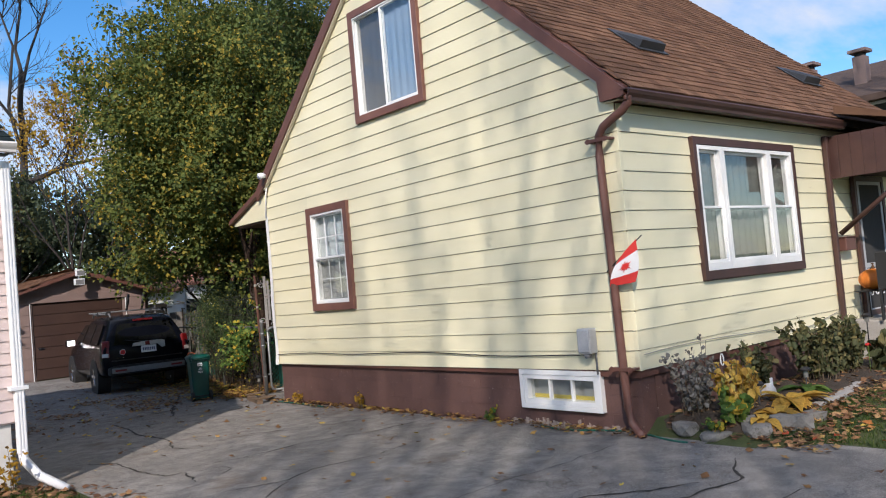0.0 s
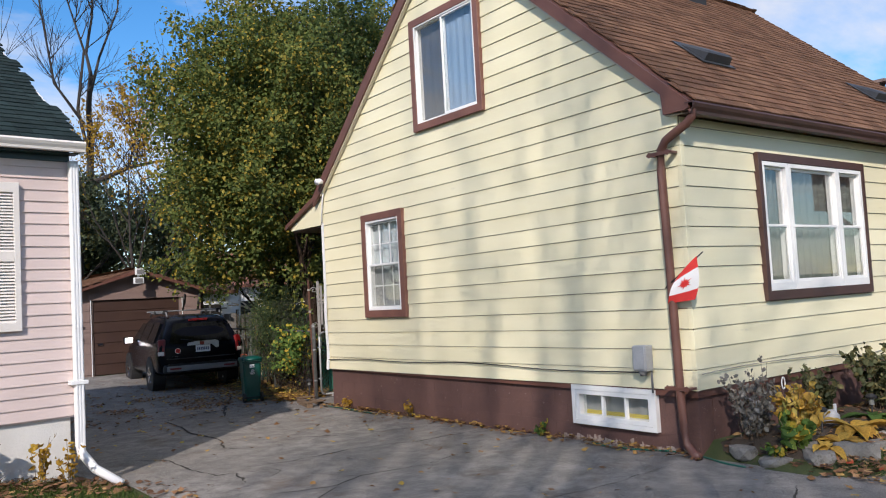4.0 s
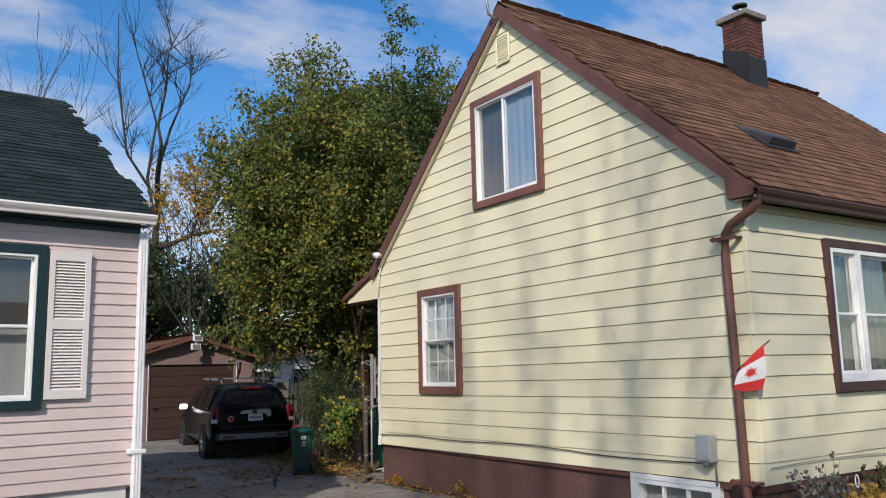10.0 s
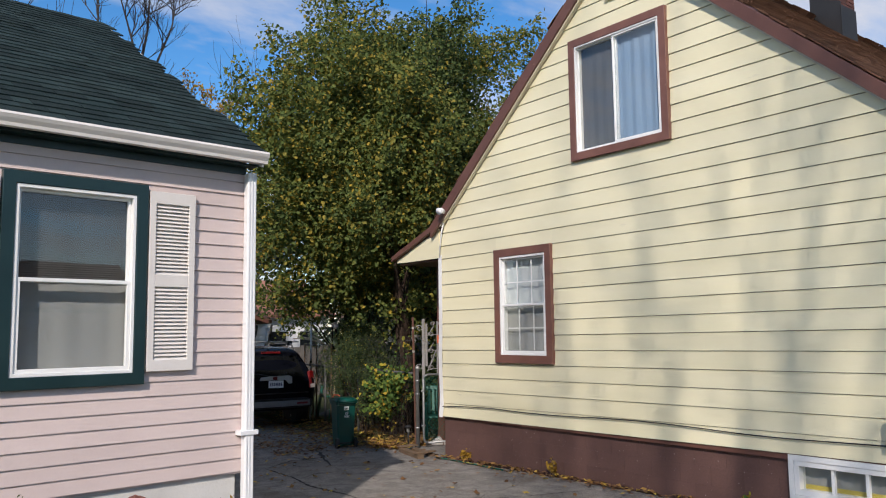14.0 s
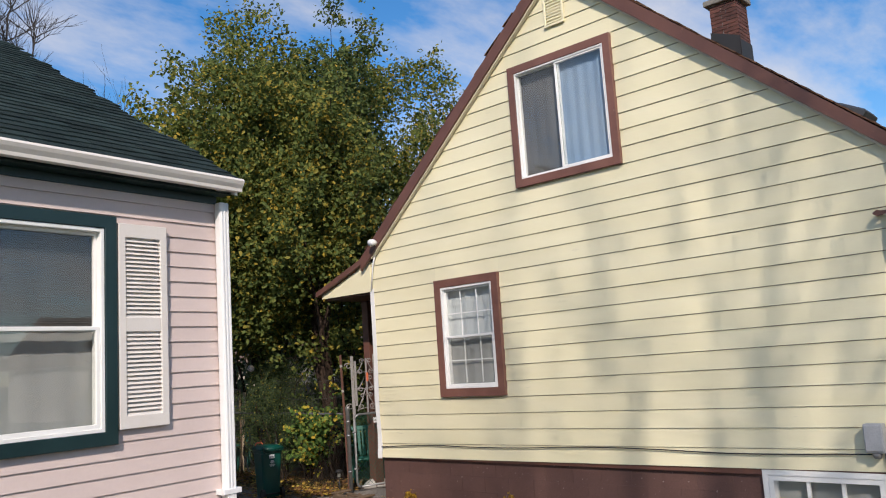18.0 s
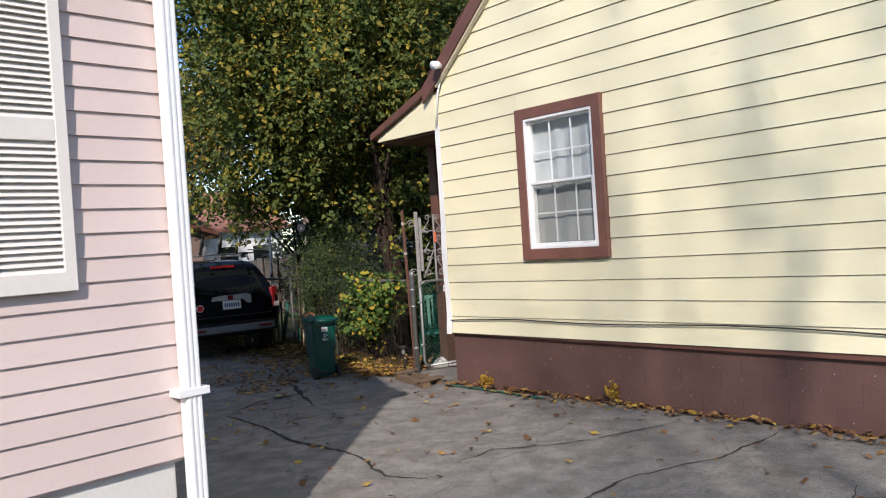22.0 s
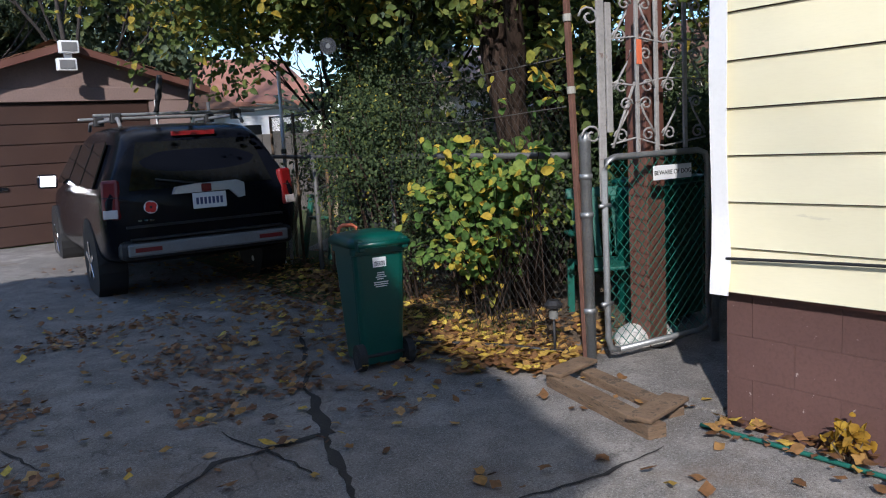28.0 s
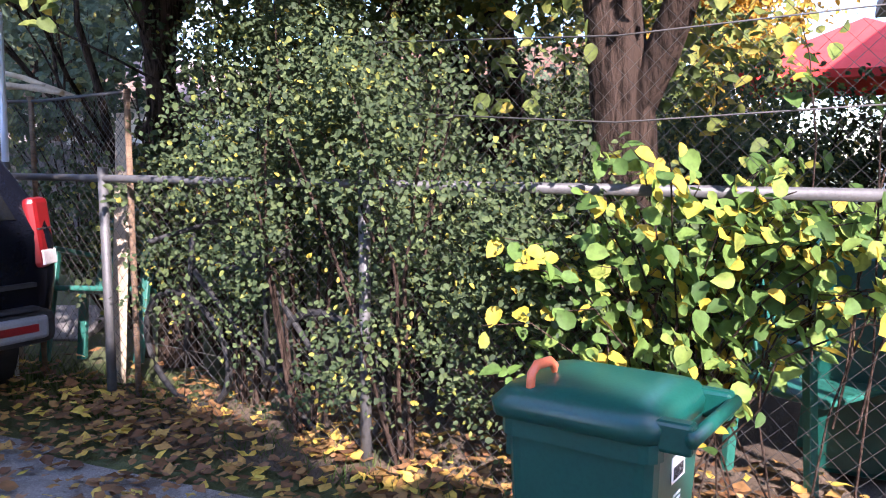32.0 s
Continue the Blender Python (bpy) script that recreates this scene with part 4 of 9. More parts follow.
# rear lean-to roof over the back porch
prism("porch_roof", [(HY1 + 0.02, 3.64), (8.72, 3.19), (8.72, 3.11), (HY1 + 0.02, 3.55)], "x", -0.10, 4.6, M["brown"], house)
prism("porch_gable", [(HY1 + 0.001, 3.08), (HY1 + 0.001, 3.545), (8.64, 3.13), (8.64, 3.08)], "x", -0.03, 0.02, M["yellow"], house, "yellow panel under the porch roof")
box("porch_ceiling", 0.025, 4.55, HY1 + 0.04, 8.64, 3.05, 3.075, M["brown"], house)
box("porch_post", 0.79, 0.97, 8.475, 8.62, -0.05, 3.05, M["brown"], house, "brown timber porch post", 0.008)
box("porch_post", 4.3, 4.44, 8.45, 8.6, -0.05, 3.05, M["brown"], house, "brown timber porch post", 0.008)

# windows of the yellow house
def at_west(y_left, z):
    return Matrix.Translation((-0.02, y_left, z)) @ WEST
uw, (a0, a1, c0, c1, mid) = window_unit(house, at_west(UW[1], UW[2]), UW[1] - UW[0], UW[3] - UW[2], 0.10, M["trim_brown"], "slider", "reddish brown window trim", 0.022)
folds("blue_curtain", a0 + (a1 - a0) * 0.46, a1 + 0.04, c0 - 0.04, c1 + 0.04, 0.075, M["blue_curtain"], uw, "pale blue curtain", 5, 0.007)
folds("grey_curtain", a0 - 0.04, a0 + (a1 - a0) * 0.44, c0 - 0.04, c1 + 0.04, 0.10, M["grey_curtain"], uw, "dim grey curtain", 4, 0.006)
lw, (a0, a1, c0, c1, mid) = window_unit(house, at_west(LW[1], LW[2]), LW[1] - LW[0], LW[3] - LW[2], 0.11, M["trim_brown"], "hung_grid", "reddish brown window trim", 0.032)
folds("lace_curtain", a0 - 0.045, a1 + 0.045, mid, c1 + 0.04, 0.105, M["curtain"], lw, "pale lace curtain", 5, 0.008)
folds("net_curtain", a0 - 0.045, a1 + 0.045, c0 - 0.04, mid, 0.105, M["net_curtain"], lw, "dim grey net curtain", 4, 0.008)
bw, (a0, a1, c0, c1, mid) = window_unit(house, Matrix.Translation((0.03, BW[1], BW[2])) @ WEST, BW[1] - BW[0], BW[3] - BW[2], 0.055, M["white"], "none", "white wooden basement window frame")
for k in (1, 2):
    x = a0 + (a1 - a0) * k / 3
    box("muntin", x - 0.016, x + 0.016, -0.01, 0.03, c0, c1, M["white"], bw, bevel=0.002)
for k in range(3):
    w3 = (a1 - a0) / 3
    pane("pane", a0 + k * w3 + 0.01, a0 + (k + 1) * w3 - 0.01, c0, c1, 0.035, M["glass"], bw)
folds("curtain", a0 - 0.03, a1 + 0.03, c0 - 0.03, c1 + 0.03, 0.10, M["net_curtain"], bw, "dim blue-grey curtain", 5, 0.01)
box("yellow_box", a0, a1, 0.085, 0.095, c0 - 0.02, c0 + 0.045, M["yellow_fabric"], bw, bevel=0.002)
# front window: three double-hung lights side by side
fw = part("window", frame_bm(0, FW[1] - FW[0], 0, FW[3] - FW[2], 0.07, -0.045, 0.03, 0.09, 0.10), M["dark_brown"], house, "dark brown window trim")
fw.matrix_basis = Matrix.Translation((FW[0], HY0 - 0.02, FW[2]))
FWW, FWH = FW[1] - FW[0], FW[3] - FW[2]
e0, e1, g0, g1 = 0.07, FWW - 0.07, 0.10, FWH - 0.09
third = [(e0, e0 + 0.24 * (e1 - e0)), (e0 + 0.24 * (e1 - e0), e0 + 0.73 * (e1 - e0)), (e0 + 0.73 * (e1 - e0), e1)]
for k, (x0, x1) in enumerate(third):
    part("light_frame", frame_bm(x0 + 0.002, x1 - 0.002, g0 + 0.002, g1 - 0.002, 0.055, -0.035, 0.09, 0.05, 0.09), M["white"], fw, "white painted window light")
    zm = g0 + (g1 - g0) * 0.5
    part("upper_sash", frame_bm(x0 + 0.057, x1 - 0.057, zm - 0.02, g1 - 0.052, 0.03, 0.012, 0.04), M["white"], fw)
    part("lower_sash", frame_bm(x0 + 0.057, x1 - 0.057, g0 + 0.092, zm + 0.02, 0.03, -0.02, 0.011), M["white"], fw)
    pane("pane", x0 + 0.08, x1 - 0.08, zm, g1 - 0.07, 0.03, M["glass"], fw)
    pane("pane", x0 + 0.08, x1 - 0.08, g0 + 0.11, zm, -0.005, M["glass"], fw)
folds("patterned_curtain", e0 + 0.02, e1 - 0.02, g0 + 0.02, g1 - 0.02, 0.115, M["pattern_curtain"], fw, "green and white patterned curtain", 16, 0.02)

# ---- pink house ----
PX, PY = -4.78, 3.70
pink = thing("pink_house", "bungalow with pale pink vinyl siding and a dark green roof", "house")
PW = (-6.745, -5.67, 1.53, 3.13)
PSB = 0.72
PTOP = 3.38
PR_Y, PR_Z = 7.40, 5.83
EAVE_Y, EAVE_Z = 3.52, 3.515
PSLOPE = (PR_Z - EAVE_Z) / (PR_Y - EAVE_Y)
def pink_top(y):
    return PR_Z - 0.12 - PSLOPE * abs(y - PR_Y)
PY1 = 11.0
pfront = wall_core("front_wall", "y", PY, PY + 0.2, -7.2, PX - 0.2, PSB, lambda u: PTOP + 0.12, [tuple(a + s * 0.03 for a, s in zip(PW, (1, -1, 1, -1)))], [], M["pink"], pink)
pside = wall_core("side_wall", "x", PX - 0.2, PX, PY, PY1, PSB, pink_top, [], [PR_Y], M["pink"], pink)
wall_core("porch_side_wall", "x", -7.2, -7.0, PY + 0.2, PY + 1.3, PSB, lambda u: PTOP + 0.1, [], [], M["pink"], pink)
wall_core("porch_wall", "y", PY + 1.3, PY + 1.5, -13.0, -7.0, PSB, lambda u: PTOP + 0.1, [], [], M["pink"], pink)
wall_core("rear_wall", "y", PY1 - 0.2, PY1, -13.0, PX - 0.2, PSB, lambda u: PTOP, [], [], M["pink"], pink)
wall_core("west_wall", "x", -13.0, -12.8, PY + 1.5, PY1 - 0.2, PSB, pink_top, [], [PR_Y], M["pink"], pink)
siding(pfront, "y", PY - 0.002, -1, PSB + 0.02, PTOP + 0.06, 0.1147, lambda z: (-7.2, PX), [PW], M["pink"])
siding(pside, "x", PX + 0.002, 1, PSB + 0.02, 5.8, 0.1147, lambda z: (PY + 0.02, PY1) if z < 3.3 else (max(PY + 0.02, PR_Y - (PR_Z - 0.12 - z) / PSLOPE), min(PY1, PR_Y + (PR_Z - 0.12 - z) / PSLOPE)), [], M["pink"])
siding(pink, "y", PY + 1.298, -1, PSB - 0.02, PTOP + 0.06, 0.1143, lambda z: (-13.0, -7.2), [], M["pink"])
box("foundation", -7.2, PX - 0.03, PY + 0.03, PY1, -0.6, PSB, M["concrete_paint"], pink, "off-white parged foundation", 0.01)
box("porch_slab", -9.6, -7.201, PY - 0.1, PY + 1.3, -0.4, PSB + 0.02, M["concrete_paint"], pink, "concrete porch", 0.01)
proof = prism("roof", [(EAVE_Y, EAVE_Z - 0.10), (EAVE_Y, EAVE_Z - 0.01), (PR_Y, PR_Z), (PY1 + 0.2, PR_Z - PSLOPE * (PY1 + 0.2 - PR_Y)), (PY1 + 0.2, PR_Z - 0.1 - PSLOPE * (PY1 + 0.2 - PR_Y)), (PR_Y, PR_Z - 0.12)], "x", -13.2, PX + 0.06, M["green_trim"], pink, "dark green asphalt shingle roof")
ps = Vector((0, PR_Y - EAVE_Y, PR_Z - EAVE_Z)).normalized()
shingles(proof, (-13.2, EAVE_Y - 0.035, EAVE_Z - 0.01), (1, 0, 0), ps, 13.2 + PX + 0.10, 4.56, M["dark_shingle"], M["dark_shingle_piece"], 0.14, lambda u, v: u > 5.5 and v < 1.6, 3)
box("eave_soffit", -9.6, PX + 0.06, EAVE_Y + 0.03, PY - 0.025, EAVE_Z - 0.118, EAVE_Z - 0.104, M["green_trim"], pink, bevel=0.002)
prism("rake_board", [(EAVE_Y - 0.02, EAVE_Z - 0.01), (PR_Y, PR_Z + 0.005), (PR_Y, PR_Z - 0.16), (EAVE_Y + 0.2, EAVE_Z - 0.06), (EAVE_Y - 0.02, EAVE_Z - 0.13)], "x", PX + 0.062, PX + 0.085, M["white_metal"], pink, "white rake trim")
prism("rake_board", [(PR_Y, PR_Z + 0.005), (PY1 + 0.22, PR_Z - PSLOPE * (PY1 + 0.22 - PR_Y)), (PY1 + 0.22, PR_Z - 0.14 - PSLOPE * (PY1 + 0.22 - PR_Y)), (PR_Y, PR_Z - 0.16)], "x", PX + 0.062, PX + 0.085, M["white_metal"], pink, "white rake trim")
gutter_profile(-9.6, PX + 0.10, EAVE_Y, EAVE_Z - 0.004, 0.085, 0.10, M["aged_white"], pink, "front_gutter")
box("frieze_board", -7.2, PX + 0.01, PY - 0.024, PY - 0.002, PTOP - 0.045, PTOP + 0.10, M["green_trim"], pink, "dark green frieze board", 0.003)
# white downpipe at the corner
pdp = box("downpipe", PX - 0.015, PX + 0.075, PY - 0.10, PY - 0.025, 0.42, 3.34, M["white_metal"], pink, "white corrugated downpipe", 0.012)
for k in range(3):
    box("pipe_rib", PX - 0.006 + k * 0.028, PX + 0.008 + k * 0.028, PY - 0.106, PY - 0.1005, 0.45, 3.33, M["white_metal"], pdp, bevel=0.002)
box("pipe_back", PX + 0.03, PX + 0.10, PY - 0.024, PY + 0.05, 0.62, 3.31, M["white_metal"], pink, "white corner post", 0.004)
pipe("downpipe_foot", [(PX + 0.03, PY - 0.06, 0.46), (PX + 0.035, PY - 0.07, 0.36), (PX + 0.12, PY - 0.2, 0.2), (PX + 0.30, PY - 0.42, 0.05)], [0.048, 0.048, 0.046, 0.044], M["white_metal"], pink, "", 8)
box("pipe_strap", PX - 0.06, PX + 0.11, PY - 0.115, PY - 0.01, 1.05, 1.09, M["white_metal"], pdp, bevel=0.004)
# window with blinds and louvred shutters
pw, (a0, a1, c0, c1, mid) = window_unit(pink, Matrix.Translation((PW[0], PY - 0.02, PW[2])), PW[1] - PW[0], PW[3] - PW[2], 0.09, M["green_trim"], "hung", "dark green window trim", 0.028)
nb = 84
joined("blind", [([(a0, 0.1, z), (a1, 0.1, z), (a1, 0.110, z + 0.011), (a0, 0.110, z + 0.011), (a0, 0.1, z - 0.001), (a1, 0.1, z - 0.001), (a1, 0.110, z + 0.010), (a0, 0.110, z + 0.010)], [(0, 1, 2, 3), (7, 6, 5, 4)]) for z in np.linspace(mid, c1, nb // 2)], M["grey_curtain"], pw, "half-lowered slatted blind", False)
folds("lower_curtain", a0 - 0.04, a1 + 0.04, c0 - 0.04, mid + 0.02, 0.115, M["net_curtain"], pw, "dim grey curtain", 4, 0.003)
folds("upper_curtain", a0 - 0.04, a1 + 0.04, mid + 0.02, c1 + 0.04, 0.14, M["grey_curtain"], pw, "dark curtain behind the blind", 4, 0.008)
def shutter(x0, x1, z0, z1):
    sh = part("shutter", frame_bm(x0, x1, z0, z1, 0.055, PY - 0.06, PY - 0.024, 0.10, 0.09), M["aged_white"], pink, "white louvred shutter")
    zm = (z0 + z1) / 2
    box("back_panel", x0 + 0.05, x1 - 0.05, PY - 0.0285, PY - 0.0245, z0 + 0.08, z1 - 0.09, M["aged_white"], sh, bevel=0.0)
    box("middle_rail", x0 + 0.055, x1 - 0.055, PY - 0.058, PY - 0.026, zm - 0.05, zm + 0.05, M["aged_white"], sh, bevel=0.003)
    for lo, hi in ((z0 + 0.09, zm - 0.05), (zm + 0.05, z1 - 0.10)):
        k = int((hi - lo) / 0.030)
        for i in range(k):
            z = lo + (i + 0.5) * (hi - lo) / k
            put("slat", mesh_of("slat", [(x0 + 0.055, PY - 0.054, z - 0.0155), (x1 - 0.055, PY - 0.054, z - 0.0155), (x1 - 0.055, PY - 0.030, z + 0.012), (x0 + 0.055, PY - 0.030, z + 0.012), (x0 + 0.055, PY - 0.048, z - 0.0165), (x1 - 0.055, PY - 0.048, z - 0.0165), (x1 - 0.055, PY - 0.027, z + 0.008), (x0 + 0.055, PY - 0.027, z + 0.008)], [(0, 1, 2, 3), (7, 6, 5, 4), (0, 4, 5, 1)], M["aged_white"]), sh)
    return sh
shutter(-5.655, -5.262, 1.625, 3.09)
shutter(-7.135, -6.76, 1.625, 3.09)
pink.matrix_basis = Matrix.Translation((-4.82, 4.12, 0)) @ Matrix.Rotation(radians(5.0), 4, "Z") @ Matrix.Translation((-PX, -PY, 0))


# ---- garage ----
GY, GX0, GX1, GAP = 17.95, -1.90, 1.70, -0.09
GZ = drive_z(0, GY)
garage = thing("garage", "small brown garage with lapped siding and a dark panelled door", "garage")
def garage_top(u):
    return 2.93 - 0.31 * abs(u - GAP)
GD = (-1.24, 1.08, GZ, 2.13)
gfront = wall_core("front_wall", "y", GY, GY + 0.15, GX0, GX1, GZ - 0.3, lambda u: garage_top(u) - 0.08, [(GD[0], GD[1], GZ - 0.29, GD[3])], [GAP], M["garage"], garage)
wall_core("side_wall", "x", GX0, GX0 + 0.15, GY + 0.15, GY + 6, GZ - 0.3, lambda u: garage_top(GX0) - 0.05, [], [], M["garage"], garage)
wall_core("side_wall", "x", GX1 - 0.15, GX1, GY + 0.15, GY + 6, GZ - 0.3, lambda u: garage_top(GX1) - 0.05, [], [], M["garage"], garage)
wall_core("back_wall", "y", GY + 6, GY + 6.15, GX0, GX1, GZ - 0.3, lambda u: garage_top(u) - 0.08, [], [GAP], M["garage"], garage)
siding(gfront, "y", GY - 0.002, -1, GZ + 0.05, 2.3, 0.28, lambda z: (GX0 + 0.01, GX1 - 0.01), [(GD[0] - 0.09, GD[1] + 0.09, GZ, 2.32)], M["garage"])
box("header_board", GD[0] - 0.1, GD[1] + 0.1, GY - 0.03, GY - 0.003, GD[3], 2.32, M["garage"], garage)
for x in (GD[0] - 0.09, GD[1] + 0.04):
    box("door_jamb", x + 0.03, x + 0.046, GY - 0.035, GY - 0.003, GZ, GD[3], M["white_metal"], garage, "white door jamb")
box("corner_strip", GX0 - 0.02, GX0 + 0.004, GY - 0.03, GY - 0.003, GZ, 2.2, M["white_metal"], garage, "white corner strip")
gdoor = box("garage_door", GD[0] + 0.005, GD[1] - 0.005, GY + 0.05, GY + 0.10, GZ + 0.01, GD[3] - 0.005, M["garage_door"], garage, "dark brown sectional door")
nrow = 7
for k in range(nrow):
    z0 = GZ + 0.02 + k * (GD[3] - GZ - 0.04) / nrow
    box("panel", GD[0] + 0.02, GD[1] - 0.02, GY + 0.03, GY + 0.049, z0, z0 + (GD[3] - GZ - 0.04) / nrow - 0.012, M["garage_door"], gdoor, bevel=0.006)
for z, r in ((1.50, 0.055), (1.18, 0.035)):
    vs, fs = tube([(-1.58, GY - 0.02, z), (-1.58, GY - 0.06, z), (-1.58, GY - 0.10, z - 0.01), (-1.58, GY - 0.12, z - 0.01)], [r * 0.7, r * 0.8, r, r * 0.6], 12)
    put("wall_fitting", mesh_of("wall_fitting", vs, fs, M["dull_galv"], True), garage, "small round metal wall fitting")
box("door_handle", GD[0] + 0.10, GD[0] + 0.24, GY + 0.0, GY + 0.03, 0.92, 0.97, M["chrome"], gdoor, "chrome handle")
groof = prism("roof", [(GX0 - 0.25, garage_top(GX0 - 0.25)), (GAP, 2.93), (GX1 + 0.25, garage_top(GX1 + 0.25)), (GX1 + 0.25, garage_top(GX1 + 0.25) - 0.1), (GAP, 2.83), (GX0 - 0.25, garage_top(GX0 - 0.25) - 0.1)], "y", GY - 0.28, GY + 6.4, M["brown"], garage, "brown shingled gable roof")
for s, x0 in ((1, GX0 - 0.27), (-1, GX1 + 0.27)):
    shingles(groof, (x0, GY - 0.30, garage_top(x0) + 0.005), (0, 1, 0), (s, 0, 0.31), 6.7, 2.16, M["brown_shingle"], M["brown_shingle_piece"], 0.15, None, 5)
fl = box("floodlight_mount", GAP - 0.05, GAP + 0.05, GY - 0.34, GY - 0.28, 2.66, 2.86, M["white_metal"], garage, "white floodlight bracket")
for dz, dx in ((0.10, 0.0), (-0.14, -0.05)):
    lamp = box("floodlight", GAP + dx - 0.13, GAP + dx + 0.13, GY - 0.44, GY - 0.342, 2.75 + dz - 0.085, 2.75 + dz + 0.085, M["white_metal"], fl, "white twin floodlight", 0.012)
    box("lens", GAP + dx - 0.10, GAP + dx + 0.10, GY - 0.449, GY - 0.441, 2.75 + dz - 0.06, 2.75 + dz + 0.06, M["car_grey"], lamp, bevel=0.002)


# ---- black SUV ----
def suv(m):
    car = thing("suv", "black muddy SUV with a roof rack, parked before the garage", "car", m)
    # half sections from the tail (y=0) forward: y, sill height, sill half width, belt height, belt half width, roof height, roof half width
    S = [(0.00, 0.50, 0.74, 0.98, 0.80, 1.00, 0.76), (0.06, 0.42, 0.84, 1.00, 0.885, 1.08, 0.80), (0.16, 0.36, 0.88, 1.03, 0.90, 1.42, 0.66), (0.34, 0.34, 0.90, 1.05, 0.905, 1.63, 0.60),
         (0.70, 0.33, 0.905, 1.05, 0.91, 1.675, 0.61), (1.4, 0.32, 0.905, 1.04, 0.91, 1.69, 0.62), (2.2, 0.32, 0.905, 1.02, 0.91, 1.68, 0.62), (2.75, 0.32, 0.905, 1.01, 0.905, 1.58, 0.60),
         (3.15, 0.32, 0.90, 1.00, 0.90, 1.30, 0.66), (3.45, 0.33, 0.90, 0.99, 0.885, 1.06, 0.76), (4.1, 0.35, 0.87, 0.93, 0.85, 0.97, 0.70), (4.45, 0.40, 0.80, 0.84, 0.76, 0.87, 0.62), (4.6, 0.48, 0.66, 0.72, 0.64, 0.74, 0.55)]
    bm = bmesh.new()
    rings = []
    for y, zs, ws, zb, wb, zr, wr in S:
        half = [(0.0, zs), (ws * 0.9, zs), (ws, zs + 0.08), (wb + 0.005, (zs + zb) * 0.52), (wb, zb - 0.03), (wb - 0.03, zb + 0.01), (wr + 0.05, zr - 0.10 if zr - zb > 0.2 else zr - 0.02), (wr, zr - 0.03), (wr - 0.14, zr - 0.002), (0.0, zr + 0.008)]
        ring = [(x, z) for x, z in half] + [(-x, z) for x, z in half[-2:0:-1]]
        rings.append([bm.verts.new((x, y, z)) for x, z in ring])
    n = len(rings[0])
    for r0, r1 in zip(rings, rings[1:]):
        for i in range(n):
            bm.faces.new((r0[i], r0[(i + 1) % n], r1[(i + 1) % n], r1[i]))
    bm.faces.new(rings[0][::-1])
    bm.faces.new(rings[-1])
    bmesh.ops.recalc_face_normals(bm, faces=bm.faces[:])
    # the wheel arches
    body = part("body", bm, M["car"], car, "black glossy body", True)
    md = body.modifiers.new("round", "SUBSURF")
    md.levels = md.render_levels = 2
    def wheel(x, y, side):
        vs, fs = tube([(x - 0.11, y, 0.345), (x - 0.095, y, 0.345), (x + 0.095, y, 0.345), (x + 0.11, y, 0.345)], [0.30, 0.345, 0.345, 0.30], 28)
        w = put("wheel", mesh_of("tyre", vs, fs, M["black"], False), car, "black tyre")
        xo = x + side * 0.112
        vs, fs = tube([(xo - side * 0.03, y, 0.345), (xo + side * 0.004, y, 0.345)], [0.215, 0.205], 24)
        rim = put("rim", mesh_of("rim", vs, fs, M["car_grey"], False), w, "grey alloy rim")
        for k in range(5):
            a = k * 2 * math.pi / 5
            q = part("spoke", box_bm(-0.006, 0.006, -0.028, 0.028, 0.03, 0.2, 0.004), M["chrome"], w)
            q.matrix_basis = Matrix.Translation((xo + side * 0.012, y, 0.345)) @ Matrix.Rotation(a, 4, "X")
        vs, fs = tube([(x - 0.13, y, 0.36), (x + 0.13, y, 0.36)], 0.42, 28)
        arch = put("wheel_arch", mesh_of("wheel_arch", vs, fs, M["car_black"], False), car, "dark wheel arch")
        arch.scale = (1.0, 1.0, 1.0)
        arch.matrix_basis = Matrix.Translation((side * -0.012, 0, 0))
        return w
    for y in (0.92, 3.65):
        wheel(-0.80, y, -1)
        wheel(0.80, y, 1)
    # rear glass, side glass
    def quad(name, pts, mat, label="", thick=0.006, parent=car):
        a = [Vector(p) for p in pts]
        nn = (a[1] - a[0]).cross(a[-1] - a[0]).normalized() * thick
        k = len(a)
        return put(name, mesh_of(name, a + [p - nn for p in a], [tuple(range(k)), tuple(range(2 * k - 1, k - 1, -1))] + [(i, k + i, k + (i + 1) % k, (i + 1) % k) for i in range(k)], mat), parent, label)
    rg = quad("rear_window", [(-0.66, 0.035, 1.06), (0.66, 0.035, 1.06), (0.53, 0.215, 1.50), (-0.53, 0.215, 1.50)], M["car_glass_dark"], "dark tinted rear window")
    for s in (-1, 1):
        for y0, y1, t0, t1 in ((0.50, 1.25, 0.62, 1.22), (1.33, 2.15, 1.33, 2.08), (2.22, 3.12, 2.18, 2.62)):
            pts = [(s * 0.897, y0, 1.09), (s * 0.897, y1, 1.09), (s * 0.715, t1, 1.52), (s * 0.715, t0, 1.52)]
            quad("side_window", pts if s > 0 else pts[::-1], M["car_glass_dark"], "dark side window", 0.012)
        tl = part("tail_light", box_bm(-0.085, 0.075, -0.020, 0.05, -0.17, 0.20, 0.03), M["red_lens"], car, "red tail light")
        tl.matrix_basis = Matrix.Translation((s * 0.815, 0.062, 0.97)) @ Matrix.Rotation(radians(s * 30), 4, "Z") @ Matrix.Rotation(radians(-6), 4, "X")
        box("reverse_lens", -0.068, 0.06, -0.024, 0.0, -0.155, -0.075, M["lamp_white"], tl, "clear reversing lens", 0.006)
        box("lens_rib", -0.07, 0.062, -0.023, 0.0, 0.03, 0.04, M["car_black"], tl, bevel=0.002)
